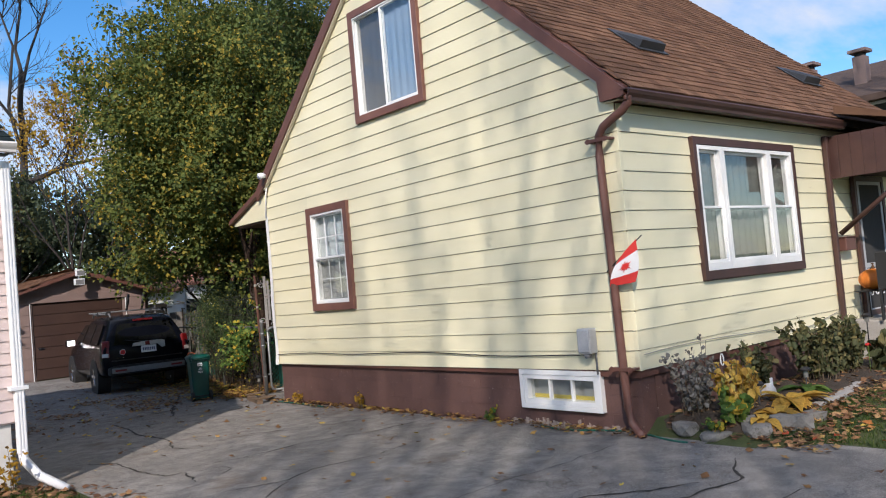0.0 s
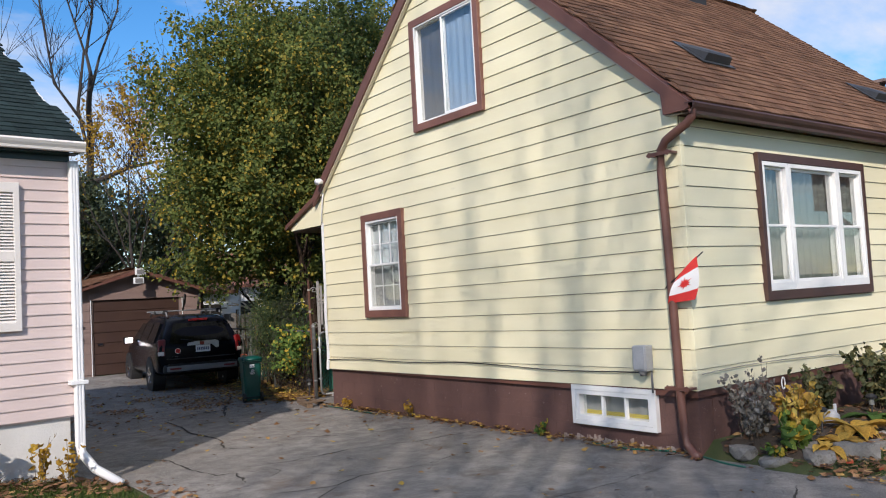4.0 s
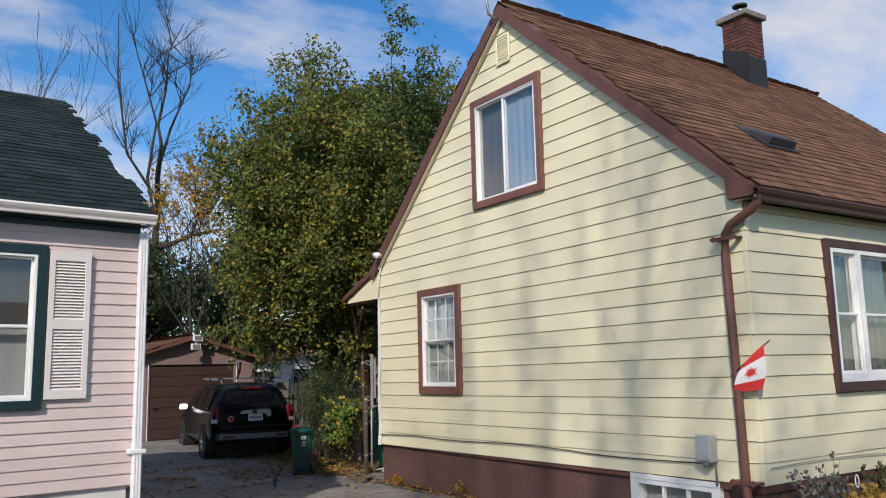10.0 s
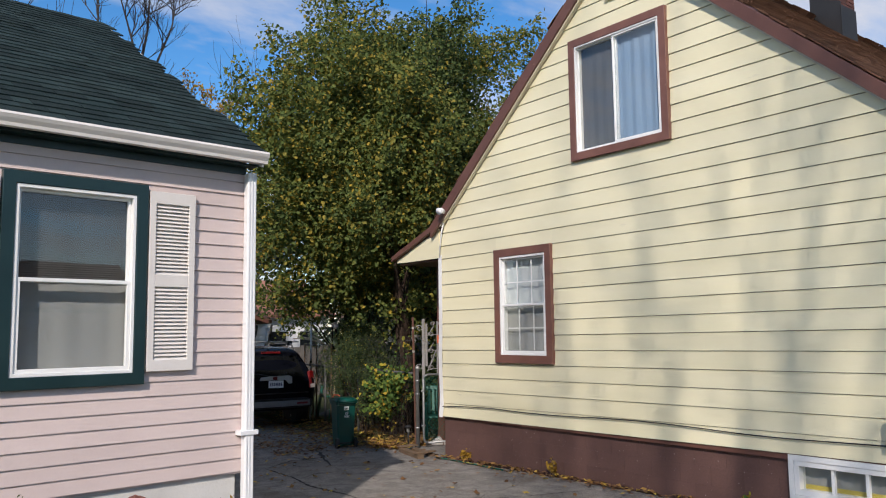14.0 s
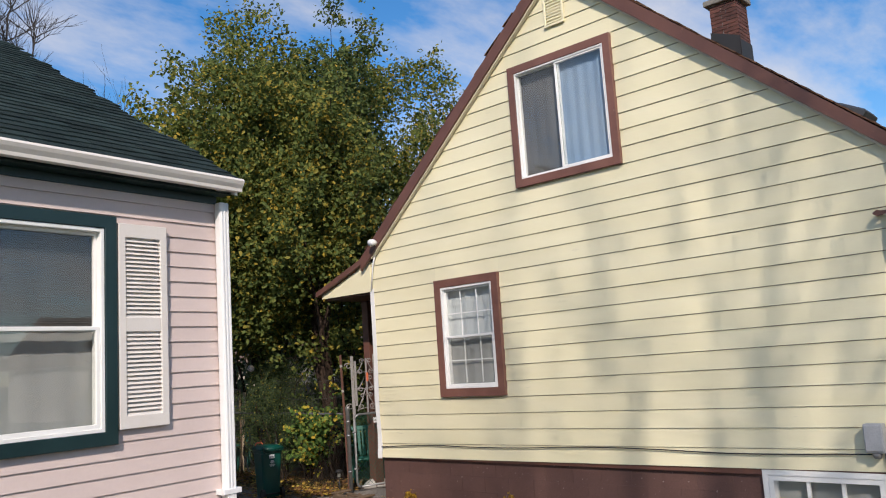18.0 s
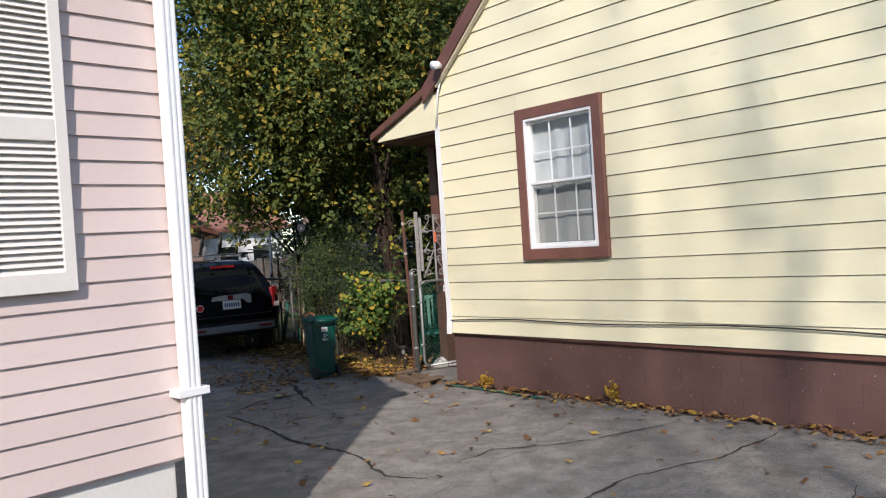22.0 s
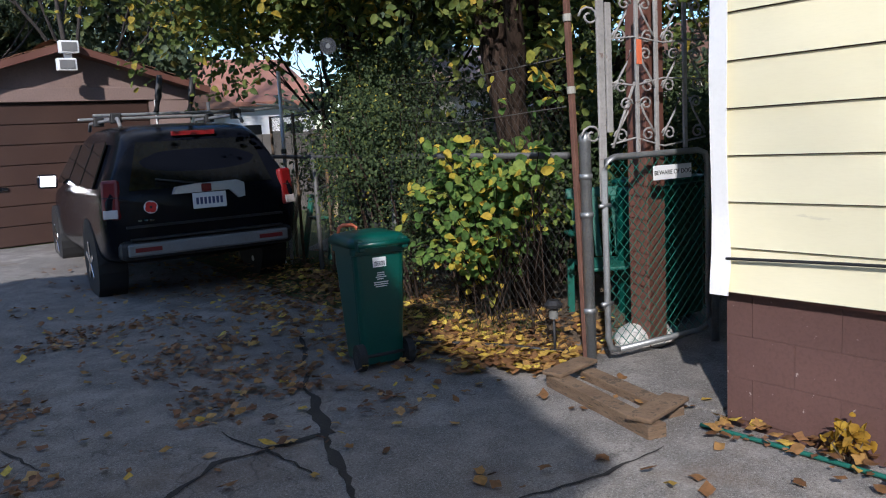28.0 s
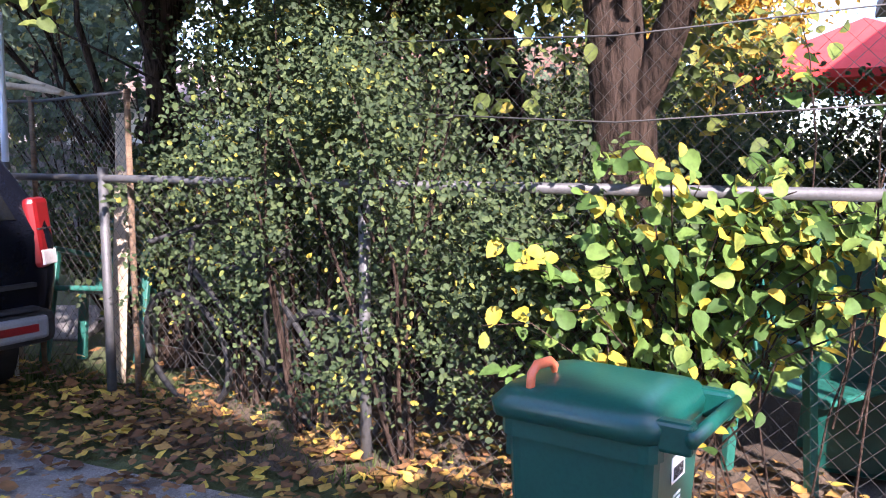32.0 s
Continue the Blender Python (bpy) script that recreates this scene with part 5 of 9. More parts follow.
        box("reflector", s * 0.68, s * 0.45, -0.083, -0.074, 0.497, 0.537, M["red_lens"], car, "red bumper reflector", 0.003)
        mir = box("mirror", s * 0.92, s * 1.13, 2.82, 2.92, 1.03, 1.20, M["car"], car, "black door mirror", 0.03)
        mg = box("mirror_glass", -0.085, 0.085, -0.005, 0.005, -0.065, 0.065, M["mirror"], mir, bevel=0.004)
        mg.matrix_basis = Matrix.Translation((s * 1.025, 2.78, 1.115)) @ Matrix.Rotation(radians(-20), 4, "Z") @ Matrix.Rotation(radians(-18), 4, "X")
        rail = pipe("roof_rail", [(s * 0.58, 0.55, 1.66), (s * 0.58, 0.65, 1.74), (s * 0.58, 2.3, 1.75), (s * 0.58, 2.4, 1.67)], 0.018, M["car_grey"], car, "grey roof rail")
    for y in (0.75, 1.75):
        bar = box("crossbar", -0.78, 0.78, y - 0.03, y + 0.03, 1.765, 1.795, M["grey_metal"], car, "aluminium roof rack bar", 0.01)
        for x in (-0.58, 0.58):
            box("rack_foot", x - 0.05, x + 0.05, y - 0.045, y + 0.045, 1.70, 1.80, M["car_black"], bar, bevel=0.012)
    for x, y in ((-0.2, 0.75), (0.12, 0.75)):
        arm = pipe("carrier_arm", [(x, y, 1.79), (x + 0.03, y - 0.02, 1.95), (x + 0.06, y - 0.02, 2.16)], [0.03, 0.035, 0.025], M["car_black"], car, "upright rack arm")
    part("bumper", box_bm(-0.80, 0.80, -0.06, 0.20, 0.42, 0.60, 0.05), M["car_black"], car, "black rear bumper")
    part("bumper_strip", box_bm(-0.74, 0.74, -0.078, -0.04, 0.455, 0.575, 0.02), M["bumper_silver"], car, "silver grey bumper panel")
    box("crease_trim", -0.72, 0.72, -0.020, 0.02, 0.715, 0.738, M["car_black"], car, "dark tailgate strip", 0.004)
    box("bumper_step", -0.70, 0.70, -0.066, 0.0, 0.602, 0.622, M["car_black"], car, "scuffed bumper top", 0.004)
    bar = prism("tailgate_bar", [(-0.30, 1.0), (-0.27, 1.065), (-0.06, 1.085), (0.06, 1.085), (0.30, 1.09), (0.36, 1.06), (0.36, 0.93), (0.30, 0.92), (0.22, 1.005)], "y", -0.042, 0.03, M["bar_silver"], car, "chrome tailgate handle bar")
    box("badge", -0.045, 0.045, -0.05, -0.043, 1.005, 1.08, M["red_lens"], bar, "red badge", 0.01)
    pl = box("licence_plate", -0.13, 0.18, -0.036, -0.022, 0.845, 0.995, M["white_metal"], car, "white number plate with dark bars", 0.006)
    for k in range(7):
        box("plate_bar", -0.10 + k * 0.037, -0.077 + k * 0.037, -0.0395, -0.0365, 0.885, 0.95, M["plate_blue"], pl, bevel=0.0)
    vs, fs = tube([(-0.50, -0.012, 0.90), (-0.50, -0.022, 0.90)], 0.06, 20)
    stick = put("sticker", mesh_of("sticker", vs, fs, M["flag_white"]), car, "round red flower sticker with a pale rim")
    for k in range(4):
        a = k * math.pi / 2 + 0.6
        vs, fs = tube([(-0.50 + 0.023 * math.cos(a), -0.021, 0.90 + 0.023 * math.sin(a)), (-0.50 + 0.023 * math.cos(a), -0.0245 - 0.0004 * k, 0.90 + 0.023 * math.sin(a))], 0.032, 14)
        put("petal", mesh_of("petal", vs, fs, M["flag_red"]), stick)
    vs, fs = tube([(-0.50, -0.024, 0.90), (-0.50, -0.0275, 0.90)], 0.013, 12)
    put("centre", mesh_of("centre", vs, fs, M["car_black"]), stick)
    for k, w in enumerate((0.03, 0.035, 0.04)):
        box("name_bar", -0.62 + k * 0.05, -0.62 + k * 0.05 + w, -0.022, -0.016, 0.775, 0.79, M["chrome"], car, bevel=0.0)
    box("high_brake_light", -0.20, 0.20, 0.225, 0.26, 1.545, 1.588, M["red_lens"], car, "red brake light", 0.004)
    wp = pipe("rear_wiper", [(0.05, 0.02, 1.07), (-0.2, 0.035, 1.11), (-0.42, 0.055, 1.15)], 0.009, M["car_black"], car)
    return car


M["car_glass_dark"] = surface("tinted_car_glass", (0.006, 0.007, 0.008), (0.01, 0.011, 0.012), 2, 60, 0.05, 0.0)
M["mirror"] = surface("mirror_glass", (0.75, 0.76, 0.77), (0.8, 0.8, 0.8), 4, 90, 0.2, 0.0, metal=1.0)
M["bar_silver"] = surface("satin_chrome", (0.55, 0.56, 0.58), (0.62, 0.63, 0.65), 4, 90, 0.32, 0.0, metal=0.55)
M["lamp_white"] = surface("clear_lamp_lens", (0.55, 0.50, 0.48), (0.62, 0.57, 0.55), 20, 90, 0.15, 0.0)
M["bumper_silver"] = surface("silver_bumper_paint", (0.17, 0.17, 0.175), (0.22, 0.22, 0.22), 3, 90, 0.4, 0.05, (0.17, 0.16, 0.15), wear=0.62)
M["plate_blue"] = surface("plate_ink", (0.05, 0.07, 0.16), (0.06, 0.08, 0.18), 5, 60, 0.6, 0.0)
the_suv = suv(Matrix.Translation((-0.21, 12.88, drive_z(0, 13))) @ Matrix.Rotation(radians(-6.5), 4, "Z") @ Matrix.Diagonal((1.04, 1.0, 1.0, 1.0)))


# ---- wheeled bin ----
def wheeled_bin(m):
    b = thing("wheelie_bin", "dark green wheeled bin with a closed lid, standing on the driveway", "bin", m)
    bm = bmesh.new()
    rings = []
    for z, w, d in ((0.03, 0.33, 0.34), (0.06, 0.345, 0.355), (0.60, 0.40, 0.425), (0.72, 0.41, 0.435), (0.725, 0.44, 0.465), (0.765, 0.44, 0.465)):
        ring = []
        for sx, sy in ((-1, -1), (1, -1), (1, 1), (-1, 1)):
            for k in range(4):
                a = math.atan2(sy, sx) - math.pi / 4 + k * math.pi / 6
                ring.append(bm.verts.new((sx * (w / 2 - 0.05) + 0.05 * math.cos(a), sy * (d / 2 - 0.05) + 0.05 * math.sin(a), z)))
        rings.append(ring)
    for r0, r1 in zip(rings, rings[1:]):
        for i in range(16):
            bm.faces.new((r0[i], r0[(i + 1) % 16], r1[(i + 1) % 16], r1[i]))
    bm.faces.new(rings[0][::-1])
    bm.faces.new(rings[-1])
    body = part("body", bm, M["bin_green"], b, "green plastic body")
    bm = bmesh.new()
    rings = []
    for z, w, y0, y1 in ((0.768, 0.465, -0.265, 0.235), (0.80, 0.475, -0.27, 0.24), (0.83, 0.42, -0.235, 0.22), (0.845, 0.28, -0.14, 0.15)):
        ring = []
        cy, d = (y0 + y1) / 2, y1 - y0
        for sx, sy in ((-1, -1), (1, -1), (1, 1), (-1, 1)):
            for k in range(4):
                a = math.atan2(sy, sx) - math.pi / 4 + k * math.pi / 6
                ring.append(bm.verts.new((sx * (w / 2 - 0.07) + 0.07 * math.cos(a), cy + sy * (d / 2 - 0.07) + 0.07 * math.sin(a), z)))
        rings.append(ring)
    for r0, r1 in zip(rings, rings[1:]):
        for i in range(16):
            bm.faces.new((r0[i], r0[(i + 1) % 16], r1[(i + 1) % 16], r1[i]))
    bm.faces.new(rings[0][::-1])
    bm.faces.new(rings[-1])
    lid = part("lid", bm, M["bin_green"], b, "domed green lid", True)
    for s in (-1, 1):
        box("hinge", s * 0.17 - 0.025, s * 0.17 + 0.025, 0.21, 0.31, 0.75, 0.82, M["bin_green"], lid, bevel=0.01)
        vs, fs = tube([(s * 0.165, 0.18, 0.085), (s * 0.22, 0.18, 0.085)], [0.085, 0.085], 20)
        wh = put("wheel", mesh_of("wheel", vs, fs, M["black"]), b, "black wheel")
        vs, fs = tube([(s * 0.216, 0.18, 0.085), (s * 0.226, 0.18, 0.085)], [0.045, 0.04], 14)
        put("hub", mesh_of("hub", vs, fs, M["car_black"]), wh)
    pipe("handle", [(-0.20, 0.31, 0.79), (0.20, 0.31, 0.79)], 0.018, M["bin_green"], b, "round green handle bar")
    pipe("axle", [(-0.17, 0.18, 0.085), (0.17, 0.18, 0.085)], 0.012, M["car_black"], b)
    for x in (-0.16, 0.0, 0.16):
        box("rib", x - 0.012, x + 0.012, -0.228, -0.205, 0.66, 0.72, M["bin_green"], body, bevel=0.003)
    return b


BIN = Matrix.Translation((-0.495, 9.635, drive_z(0, 9.8))) @ Matrix.Rotation(radians(169), 4, "Z") @ Matrix.Diagonal((0.83, 0.83, 1.0, 1.0))
the_bin = wheeled_bin(BIN)


# ---- trees ----
def branch_tree(seed, height, radius, levels=4, spread_a=38, kids=3, first=0.35, lean=(0, 0), gravity=0.05, keep_r=0.004):
    """Tapered limbs by forking; gives tube pieces and the twig ends."""
    rnd = random.Random(seed)
    pieces, ends = [], []
    def grow(p, d, length, r, lev):
        n = 5 if lev < 2 else 4
        pts, rr = [p], [r]
        for i in range(1, n + 1):
            d = (d + Vector((rnd.gauss(0, 0.09), rnd.gauss(0, 0.09), rnd.gauss(0, 0.05) + gravity * (lev > 0)))).normalized()
            p = p + d * (length / n)
            pts.append(p)
            rr.append(r * (1 - 0.45 * i / n))
        pieces.append(tube(pts, rr, 9 if lev == 0 else (6 if lev < 3 else 4), False))
        if lev >= levels:
            ends.append((pts[-1], d))
            for q in pts[1:-1]:
                ends.append((q, d))
            return
        for k in range(kids + (lev == 0) * 2):
            f = 1.0 if k == 0 else rnd.uniform(first, 0.98)
            i = min(n, max(1, int(round(f * n))))
            base = pts[i]
            ax = Vector((rnd.gauss(0, 1), rnd.gauss(0, 1), rnd.gauss(0, 1))).cross(d).normalized()
            ang = radians(rnd.uniform(0.5, 1.1) * spread_a * (0.5 if k == 0 else 1))
            nd = Matrix.Rotation(ang, 3, ax) @ d
            grow(base, nd, length * rnd.uniform(0.58, 0.80), max(keep_r, rr[i] * (0.82 if k == 0 else 0.6)), lev + 1)
    grow(Vector((0, 0, 0)), Vector((lean[0], lean[1], 1)).normalized(), height, radius, 0)
    return pieces, ends


def leaf_cloud(name, places, size, material, parent=None, seed=0, droop=0.3, fold=0.25, label="", broad=0.32, face=None):
    """Leaves as pointed folded blades, one at each place; face turns their upper sides to one direction."""
    rng = np.random.default_rng(seed)
    c = np.asarray(places, float)
    n = len(c)
    unit = lambda v: v / np.linalg.norm(v, axis=1)[:, None]
    u = rng.normal(size=(n, 3))
    if face:
        u = unit(u) + np.array(face) * 1.5
    u = unit(u)
    d = rng.normal(size=(n, 3))
    d[:, 2] -= droop * 2
    d = unit(d - (d * u).sum(1)[:, None] * u)
    s = np.cross(u, d)
    L = size * rng.uniform(0.6, 1.3, n)[:, None]
    w = L * broad * rng.uniform(0.85, 1.2, n)[:, None]
    cup, bow = u * w * fold, u * L * 0.10
    side = lambda k, a, f: c + s * (k * a * w) + cup * a + d * L * f - bow * (2 * abs(f)) ** 2
    vs = np.stack([c - d * L * 0.5 - bow, side(1, 0.78, -0.36), side(1, 1.0, -0.10), side(1, 0.72, 0.22), c + d * L * 0.5 - bow,
                   side(-1, 0.72, 0.22), side(-1, 1.0, -0.10), side(-1, 0.78, -0.36)], 1).reshape(-1, 3)
    me = bpy.data.meshes.new(name)
    me.vertices.add(8 * n)
    me.vertices.foreach_set("co", vs.ravel())
    me.loops.add(10 * n)
    base = (np.arange(n) * 8)[:, None]
    me.loops.foreach_set("vertex_index", (base + np.array([0, 1, 2, 3, 4, 0, 4, 5, 6, 7])).ravel())
    me.polygons.add(2 * n)
    me.polygons.foreach_set("loop_start", np.arange(2 * n) * 5)
    me.update(calc_edges=True)
    me.materials.append(material)
    ob = put(name, me, parent, label)
    ob["kind"] = "stuff"
    return ob


def clumps(rng, centres, per, radius):
    c = np.repeat(np.asarray(centres, float), per, axis=0)
    off = rng.normal(size=c.shape)
    off /= np.linalg.norm(off, axis=1)[:, None]
    return c + off * (radius * rng.uniform(0.1, 1.0, len(c)) ** 0.6)[:, None]


def leafy_tree(name, label, base, seed, height, radius, levels, leaf, size, per, rad, bark, spread_a=38, kids=3, lean=(0, 0), low=0.0, extra=None, first=0.35, keep_r=0.004):
    t = thing(name, label, "tree", Matrix.Translation(base))
    pieces, ends = branch_tree(seed, height, radius, levels, spread_a, kids, first, lean, keep_r=keep_r)
    joined("trunk", pieces, bark, t, "dark rough trunk and limbs")
    rng = np.random.default_rng(seed)
    cs = [tuple(p) for p, _ in ends if p.z > low]
    if extra:
        cs += extra(rng)
    if per:
        leaf_cloud("crown", clumps(rng, cs, per, rad), size, leaf, t, seed, label="thin autumn leaves")
    return t


def sprays(rng, centres, per, length, jitter=0.09, up=0.35):
    """Leaves strung along short leafy twigs that start at the centres."""
    c = np.asarray(centres, float)
    d = rng.normal(size=c.shape)
    d[:, 2] += up
    d /= np.linalg.norm(d, axis=1)[:, None]
    s = rng.uniform(0, 1, (len(c), per, 1))
    p = c[:, None] + d[:, None] * s * length * rng.uniform(0.6, 1.3, (len(c), 1, 1))
    p[..., 2] -= 0.25 * length * s[..., 0] ** 2
    return (p + rng.normal(size=p.shape) * jitter).reshape(-1, 3)


def blob(rng, count, centre, radii, hollow=0.15, gap=-0.2, seed=0):
    out = []
    while len(out) < count:
        p = rng.uniform(-1, 1, 3)
        q = p * np.array(radii) + np.array(centre)
        r = (p ** 2).sum()
        lump = 0.80 + 0.42 * noise.noise((q[0] * 0.7 + seed, q[1] * 0.7, q[2] * 0.7))
        if hollow < r < lump and noise.noise((q[0] * 1.1 + 5 + seed, q[1] * 1.1, q[2] * 1.1)) > gap:
            out.append(tuple(q))
    return out


def yard_tree(name, label, base, seed, height, radius, blobs, leaf, size, per, lean=(0, 0), bark=None, levels=4, length=0.55):
    t = thing(name, label, "tree", Matrix.Translation(base))
    pieces, ends = branch_tree(seed, height, radius, levels, 36, 3, 0.35, lean)
    joined("trunk", pieces, bark or M["bark"], t, "dark rough trunk and limbs")
    rng = np.random.default_rng(seed)
    cs = [tuple(p) for p, _ in ends if p.z > 1.5]
    for count, centre, radii in blobs:
        cs += blob(rng, count, centre, radii, seed=seed)
    leaf_cloud("crown", sprays(rng, cs, per, length), size, leaf, t, seed, label="green and yellow autumn leaves", face=(-0.3, -0.3, 0.45))
    return t


yard_tree("big_tree", "tall leafy tree turning yellow behind the fence", (1.22, 9.92, -0.05), 11, 2.5, 0.185,
          [(1150, (-0.82, 1.33, 5.6), (2.35, 2.4, 3.3)), (170, (-0.77, 1.63, 3.5), (1.8, 2.1, 1.4)), (30, (-0.92, 2.58, 2.9), (1.5, 1.7, 0.7)), (34, (-1.17, 1.93, 2.8), (0.9, 1.5, 0.5)), (18, (-0.27, -0.17, 2.35), (0.6, 0.5, 0.5))], M["leaf_tree"], 0.078, 40, (0.02, 0.01))
yard_tree("slim_tree", "tall green tree with upright leafy tips", (1.75, 12.95, -0.05), 14, 3.6, 0.15,
          [(640, (-0.1, 0.2, 6.2), (2.0, 1.9, 3.7)), (420, (0.5, -1.0, 6.0), (2.2, 1.5, 2.9)), (260, (2.1, -0.2, 8.0), (1.5, 1.4, 2.0)), (200, (1.0, -0.5, 7.9), (1.4, 1.3, 1.6)), (230, (1.3, -0.75, 6.1), (1.6, 1.5, 2.6)), (40, (-0.5, 0.2, 3.2), (1.6, 1.8, 1.1))], M["leaf_green"], 0.085, 32, (0.0, 0.0))
yard_tree("tall_tree", "tall green tree behind the back porch", (5.7, 12.9, -0.05), 15, 3.4, 0.16,
          [(560, (0.0, -0.2, 8.0), (2.5, 1.8, 2.5))], M["leaf_tree"], 0.085, 30, (0.0, 0.0))
yard_tree("forked_tree", "dark forked tree beside the back porch", (3.3, 10.9, -0.05), 17, 2.6, 0.17,
          [(190, (0.0, 0.6, 4.0), (1.7, 1.5, 1.7)), (60, (-0.9, 0.3, 2.5), (1.0, 1.1, 0.6)), (150, (1.4, -0.1, 3.0), (1.4, 0.95, 0.95))], M["leaf_tree"], 0.085, 24, (-0.1, 0.1))
yard_tree("yard_tree", "leafy green tree further back in the yard", (5.6, 13.9, -0.1), 19, 2.3, 0.13,
          [(300, (0.0, 0.0, 4.0), (2.2, 2.0, 2.1))], M["leaf_green"], 0.10, 24, (0.0, 0.0))
yard_tree("gold_yard_tree", "tree with bright orange-gold leaves in the back yard", (11.4, 11.3, -0.1), 43, 1.9, 0.12,
          [(240, (0.0, 0.0, 3.5), (1.7, 1.7, 1.7))], M["leaf_gold"], 0.11, 22, (0.0, 0.0), M["bark_grey"])
for x, y, sd in ((1.83, 13.3, 44), (1.51, 11.78, 45)):
    young = leafy_tree("young_tree", "thin dark sapling behind the fence", (x, y, -0.05), sd, 2.3, 0.042, 3, M["leaf_dark"], 0.07, 3, 0.35, M["bark"], 34, 3, low=1.2)
    if sd == 44:
        pipe("limb", [(0.0, 0.0, 1.55), (-0.08, -0.5, 1.66), (-0.16, -1.05, 1.74), (-0.22, -1.7, 1.96)], [0.06, 0.055, 0.05, 0.03], M["bark"], young, "thick level limb", 8)
for k, (x, y, h, sd, per) in enumerate(((3.4, 24.5, 4.4, 8, 0), (-8.0, 27, 6.0, 10, 0), (-3.4, 24, 5.4, 12, 0), (-5.6, 29, 5.8, 54, 0), (11.6, -0.7, 4.7, 61, 0))):
    leafy_tree("bare_tree", "nearly bare autumn tree with a few yellow leaves", (x, y, -0.2), sd, h, 0.21, 5, M["leaf_gold"], 0.11, per, 0.35, M["bark_grey"], 27, 3, keep_r=0.007)
# old tree with a level limb behind the garage, nearly bare
old_tree = thing("bare_tree", "old half-bare tree with a thick level limb behind the garage", "tree", Matrix.Translation((0.0, 24.0, -0.2)))
rb = random.Random(6)
limbs = [([(-0.25, 0, 0), (-0.2, 0.05, 3.0), (-0.05, 0, 5.4), (0.26, 0, 6.4)], 0.19, 0.15),
         ([(0.26, 0, 6.4), (0.36, 0.1, 7.8), (0.32, 0.1, 9.1), (0.40, 0.0, 10.2)], 0.13, 0.08),
         ([(0.26, 0, 6.4), (0.75, -0.2, 6.62), (1.46, -0.4, 6.97), (2.5, -0.5, 7.25)], 0.11, 0.05),
         ([(1.46, -0.4, 6.97), (1.68, -0.4, 7.95), (2.1, -0.5, 8.8), (2.4, -0.5, 9.6)], 0.06, 0.02),
         ([(0.40, 0, 10.2), (0.31, 0.2, 11.0), (0.57, 0.3, 12.4), (0.63, 0.3, 13.9), (1.2, 0.4, 15.2)], 0.065, 0.012),
         ([(0.33, 0.1, 9.3), (0.82, 0.5, 11.0), (1.56, 0.8, 12.9), (1.75, 0.9, 14.0)], 0.06, 0.012),
         ([(0.33, 0, 7.0), (-0.12, -0.3, 8.9), (0.1, -0.4, 10.9), (-0.38, -0.5, 12.4), (-0.96, -0.6, 14.2)], 0.07, 0.012),
         ([(0.1, -0.2, 8.4), (-0.9, -0.6, 9.6), (-1.3, -0.8, 12.0), (-1.4, -0.9, 14.4)], 0.055, 0.012)]
bits, tips = [], []
for pts, r0, r1 in limbs:
    pts = [Vector(p) for p in pts]
    bits.append(tube(pts, [r0 + (r1 - r0) * k / (len(pts) - 1) for k in range(len(pts))], 8, False))
    for k in range(0 if r0 > 0.12 else 11):
        f = rb.uniform(0.25, 1.0) * (len(pts) - 1)
        i = min(len(pts) - 2, int(f))
        at = pts[i].lerp(pts[i + 1], f - i)
        tw, en = branch_tree(rb.randrange(9999), rb.uniform(0.7, 1.3), 0.020, 2, 26, 3, 0.3, (rb.gauss(0, 0.7), rb.gauss(0, 0.7)), keep_r=0.006)
        bits += [([at + Vector(p) for p in v], q) for v, q in tw]
        if at.z < 10.2 and at.x > 0.3:
            tips += [tuple(at + p) for p, _ in en[::2]]
joined("trunk", bits, M["bark_grey"], old_tree, "grey-brown trunk, limbs and twigs")
leaf_cloud("crown", clumps(np.random.default_rng(6), tips, 4, 0.16), 0.10, M["leaf_gold"], old_tree, 6, label="last yellow leaves")
leafy_tree("golden_tree", "thin tree with orange and yellow leaves", (0.9, 21.8, -0.1), 41, 3.0, 0.12, 4, M["leaf_gold"], 0.10, 3, 0.5, M["bark_grey"], 34, 3)
leafy_tree("far_tree", "dark thin-leaved tree behind the garage", (-1.2, 22.6, -0.1), 42, 2.6, 0.12, 4, M["leaf_far"], 0.12, 12, 0.5, M["bark_grey"], 30, 3)
for k, (x, y, h, sd) in enumerate(((-2.2, 26, 3.0, 21), (0.8, 27, 3.2, 25), (4.2, 25, 3.0, 22), (8.0, 22, 3.2, 23), (-3.8, 23.4, 2.9, 29), (-6.5, 31, 3.2, 24), (-11, 33, 3.3, 26), (12, 26, 3.4, 27), (-16, 28, 3.2, 28))):
    leafy_tree("far_tree", "dense dark tree behind the garage", (x, y, -0.2), sd, h, 0.2, 3, M["leaf_far"], 0.19, 46, 0.9, M["bark"], 46, 3)
# bare street trees behind the walker, whose shadows fall on the gable
for k, (x, y, h, sd, r0) in enumerate(((-9.2, -8.1, 4.6, 31, 0.11), (-10.2, -6.9, 5.0, 33, 0.12), (-9.6, -5.4, 4.8, 32, 0.11), (-12.4, -8.8, 6.0, 36, 0.14), (-13.2, -10.6, 6.2, 35, 0.14), (-11.2, -9.9, 5.6, 38, 0.13), (-11.6, -6.8, 5.6, 39, 0.12))):
    leafy_tree("street_tree", "bare upright street tree with long limbs", (x, y, 0), sd, h, r0, 4, M["leaf_gold"], 0.12, 0, 0.3, M["bark_grey"], 20, 3, keep_r=0.012)


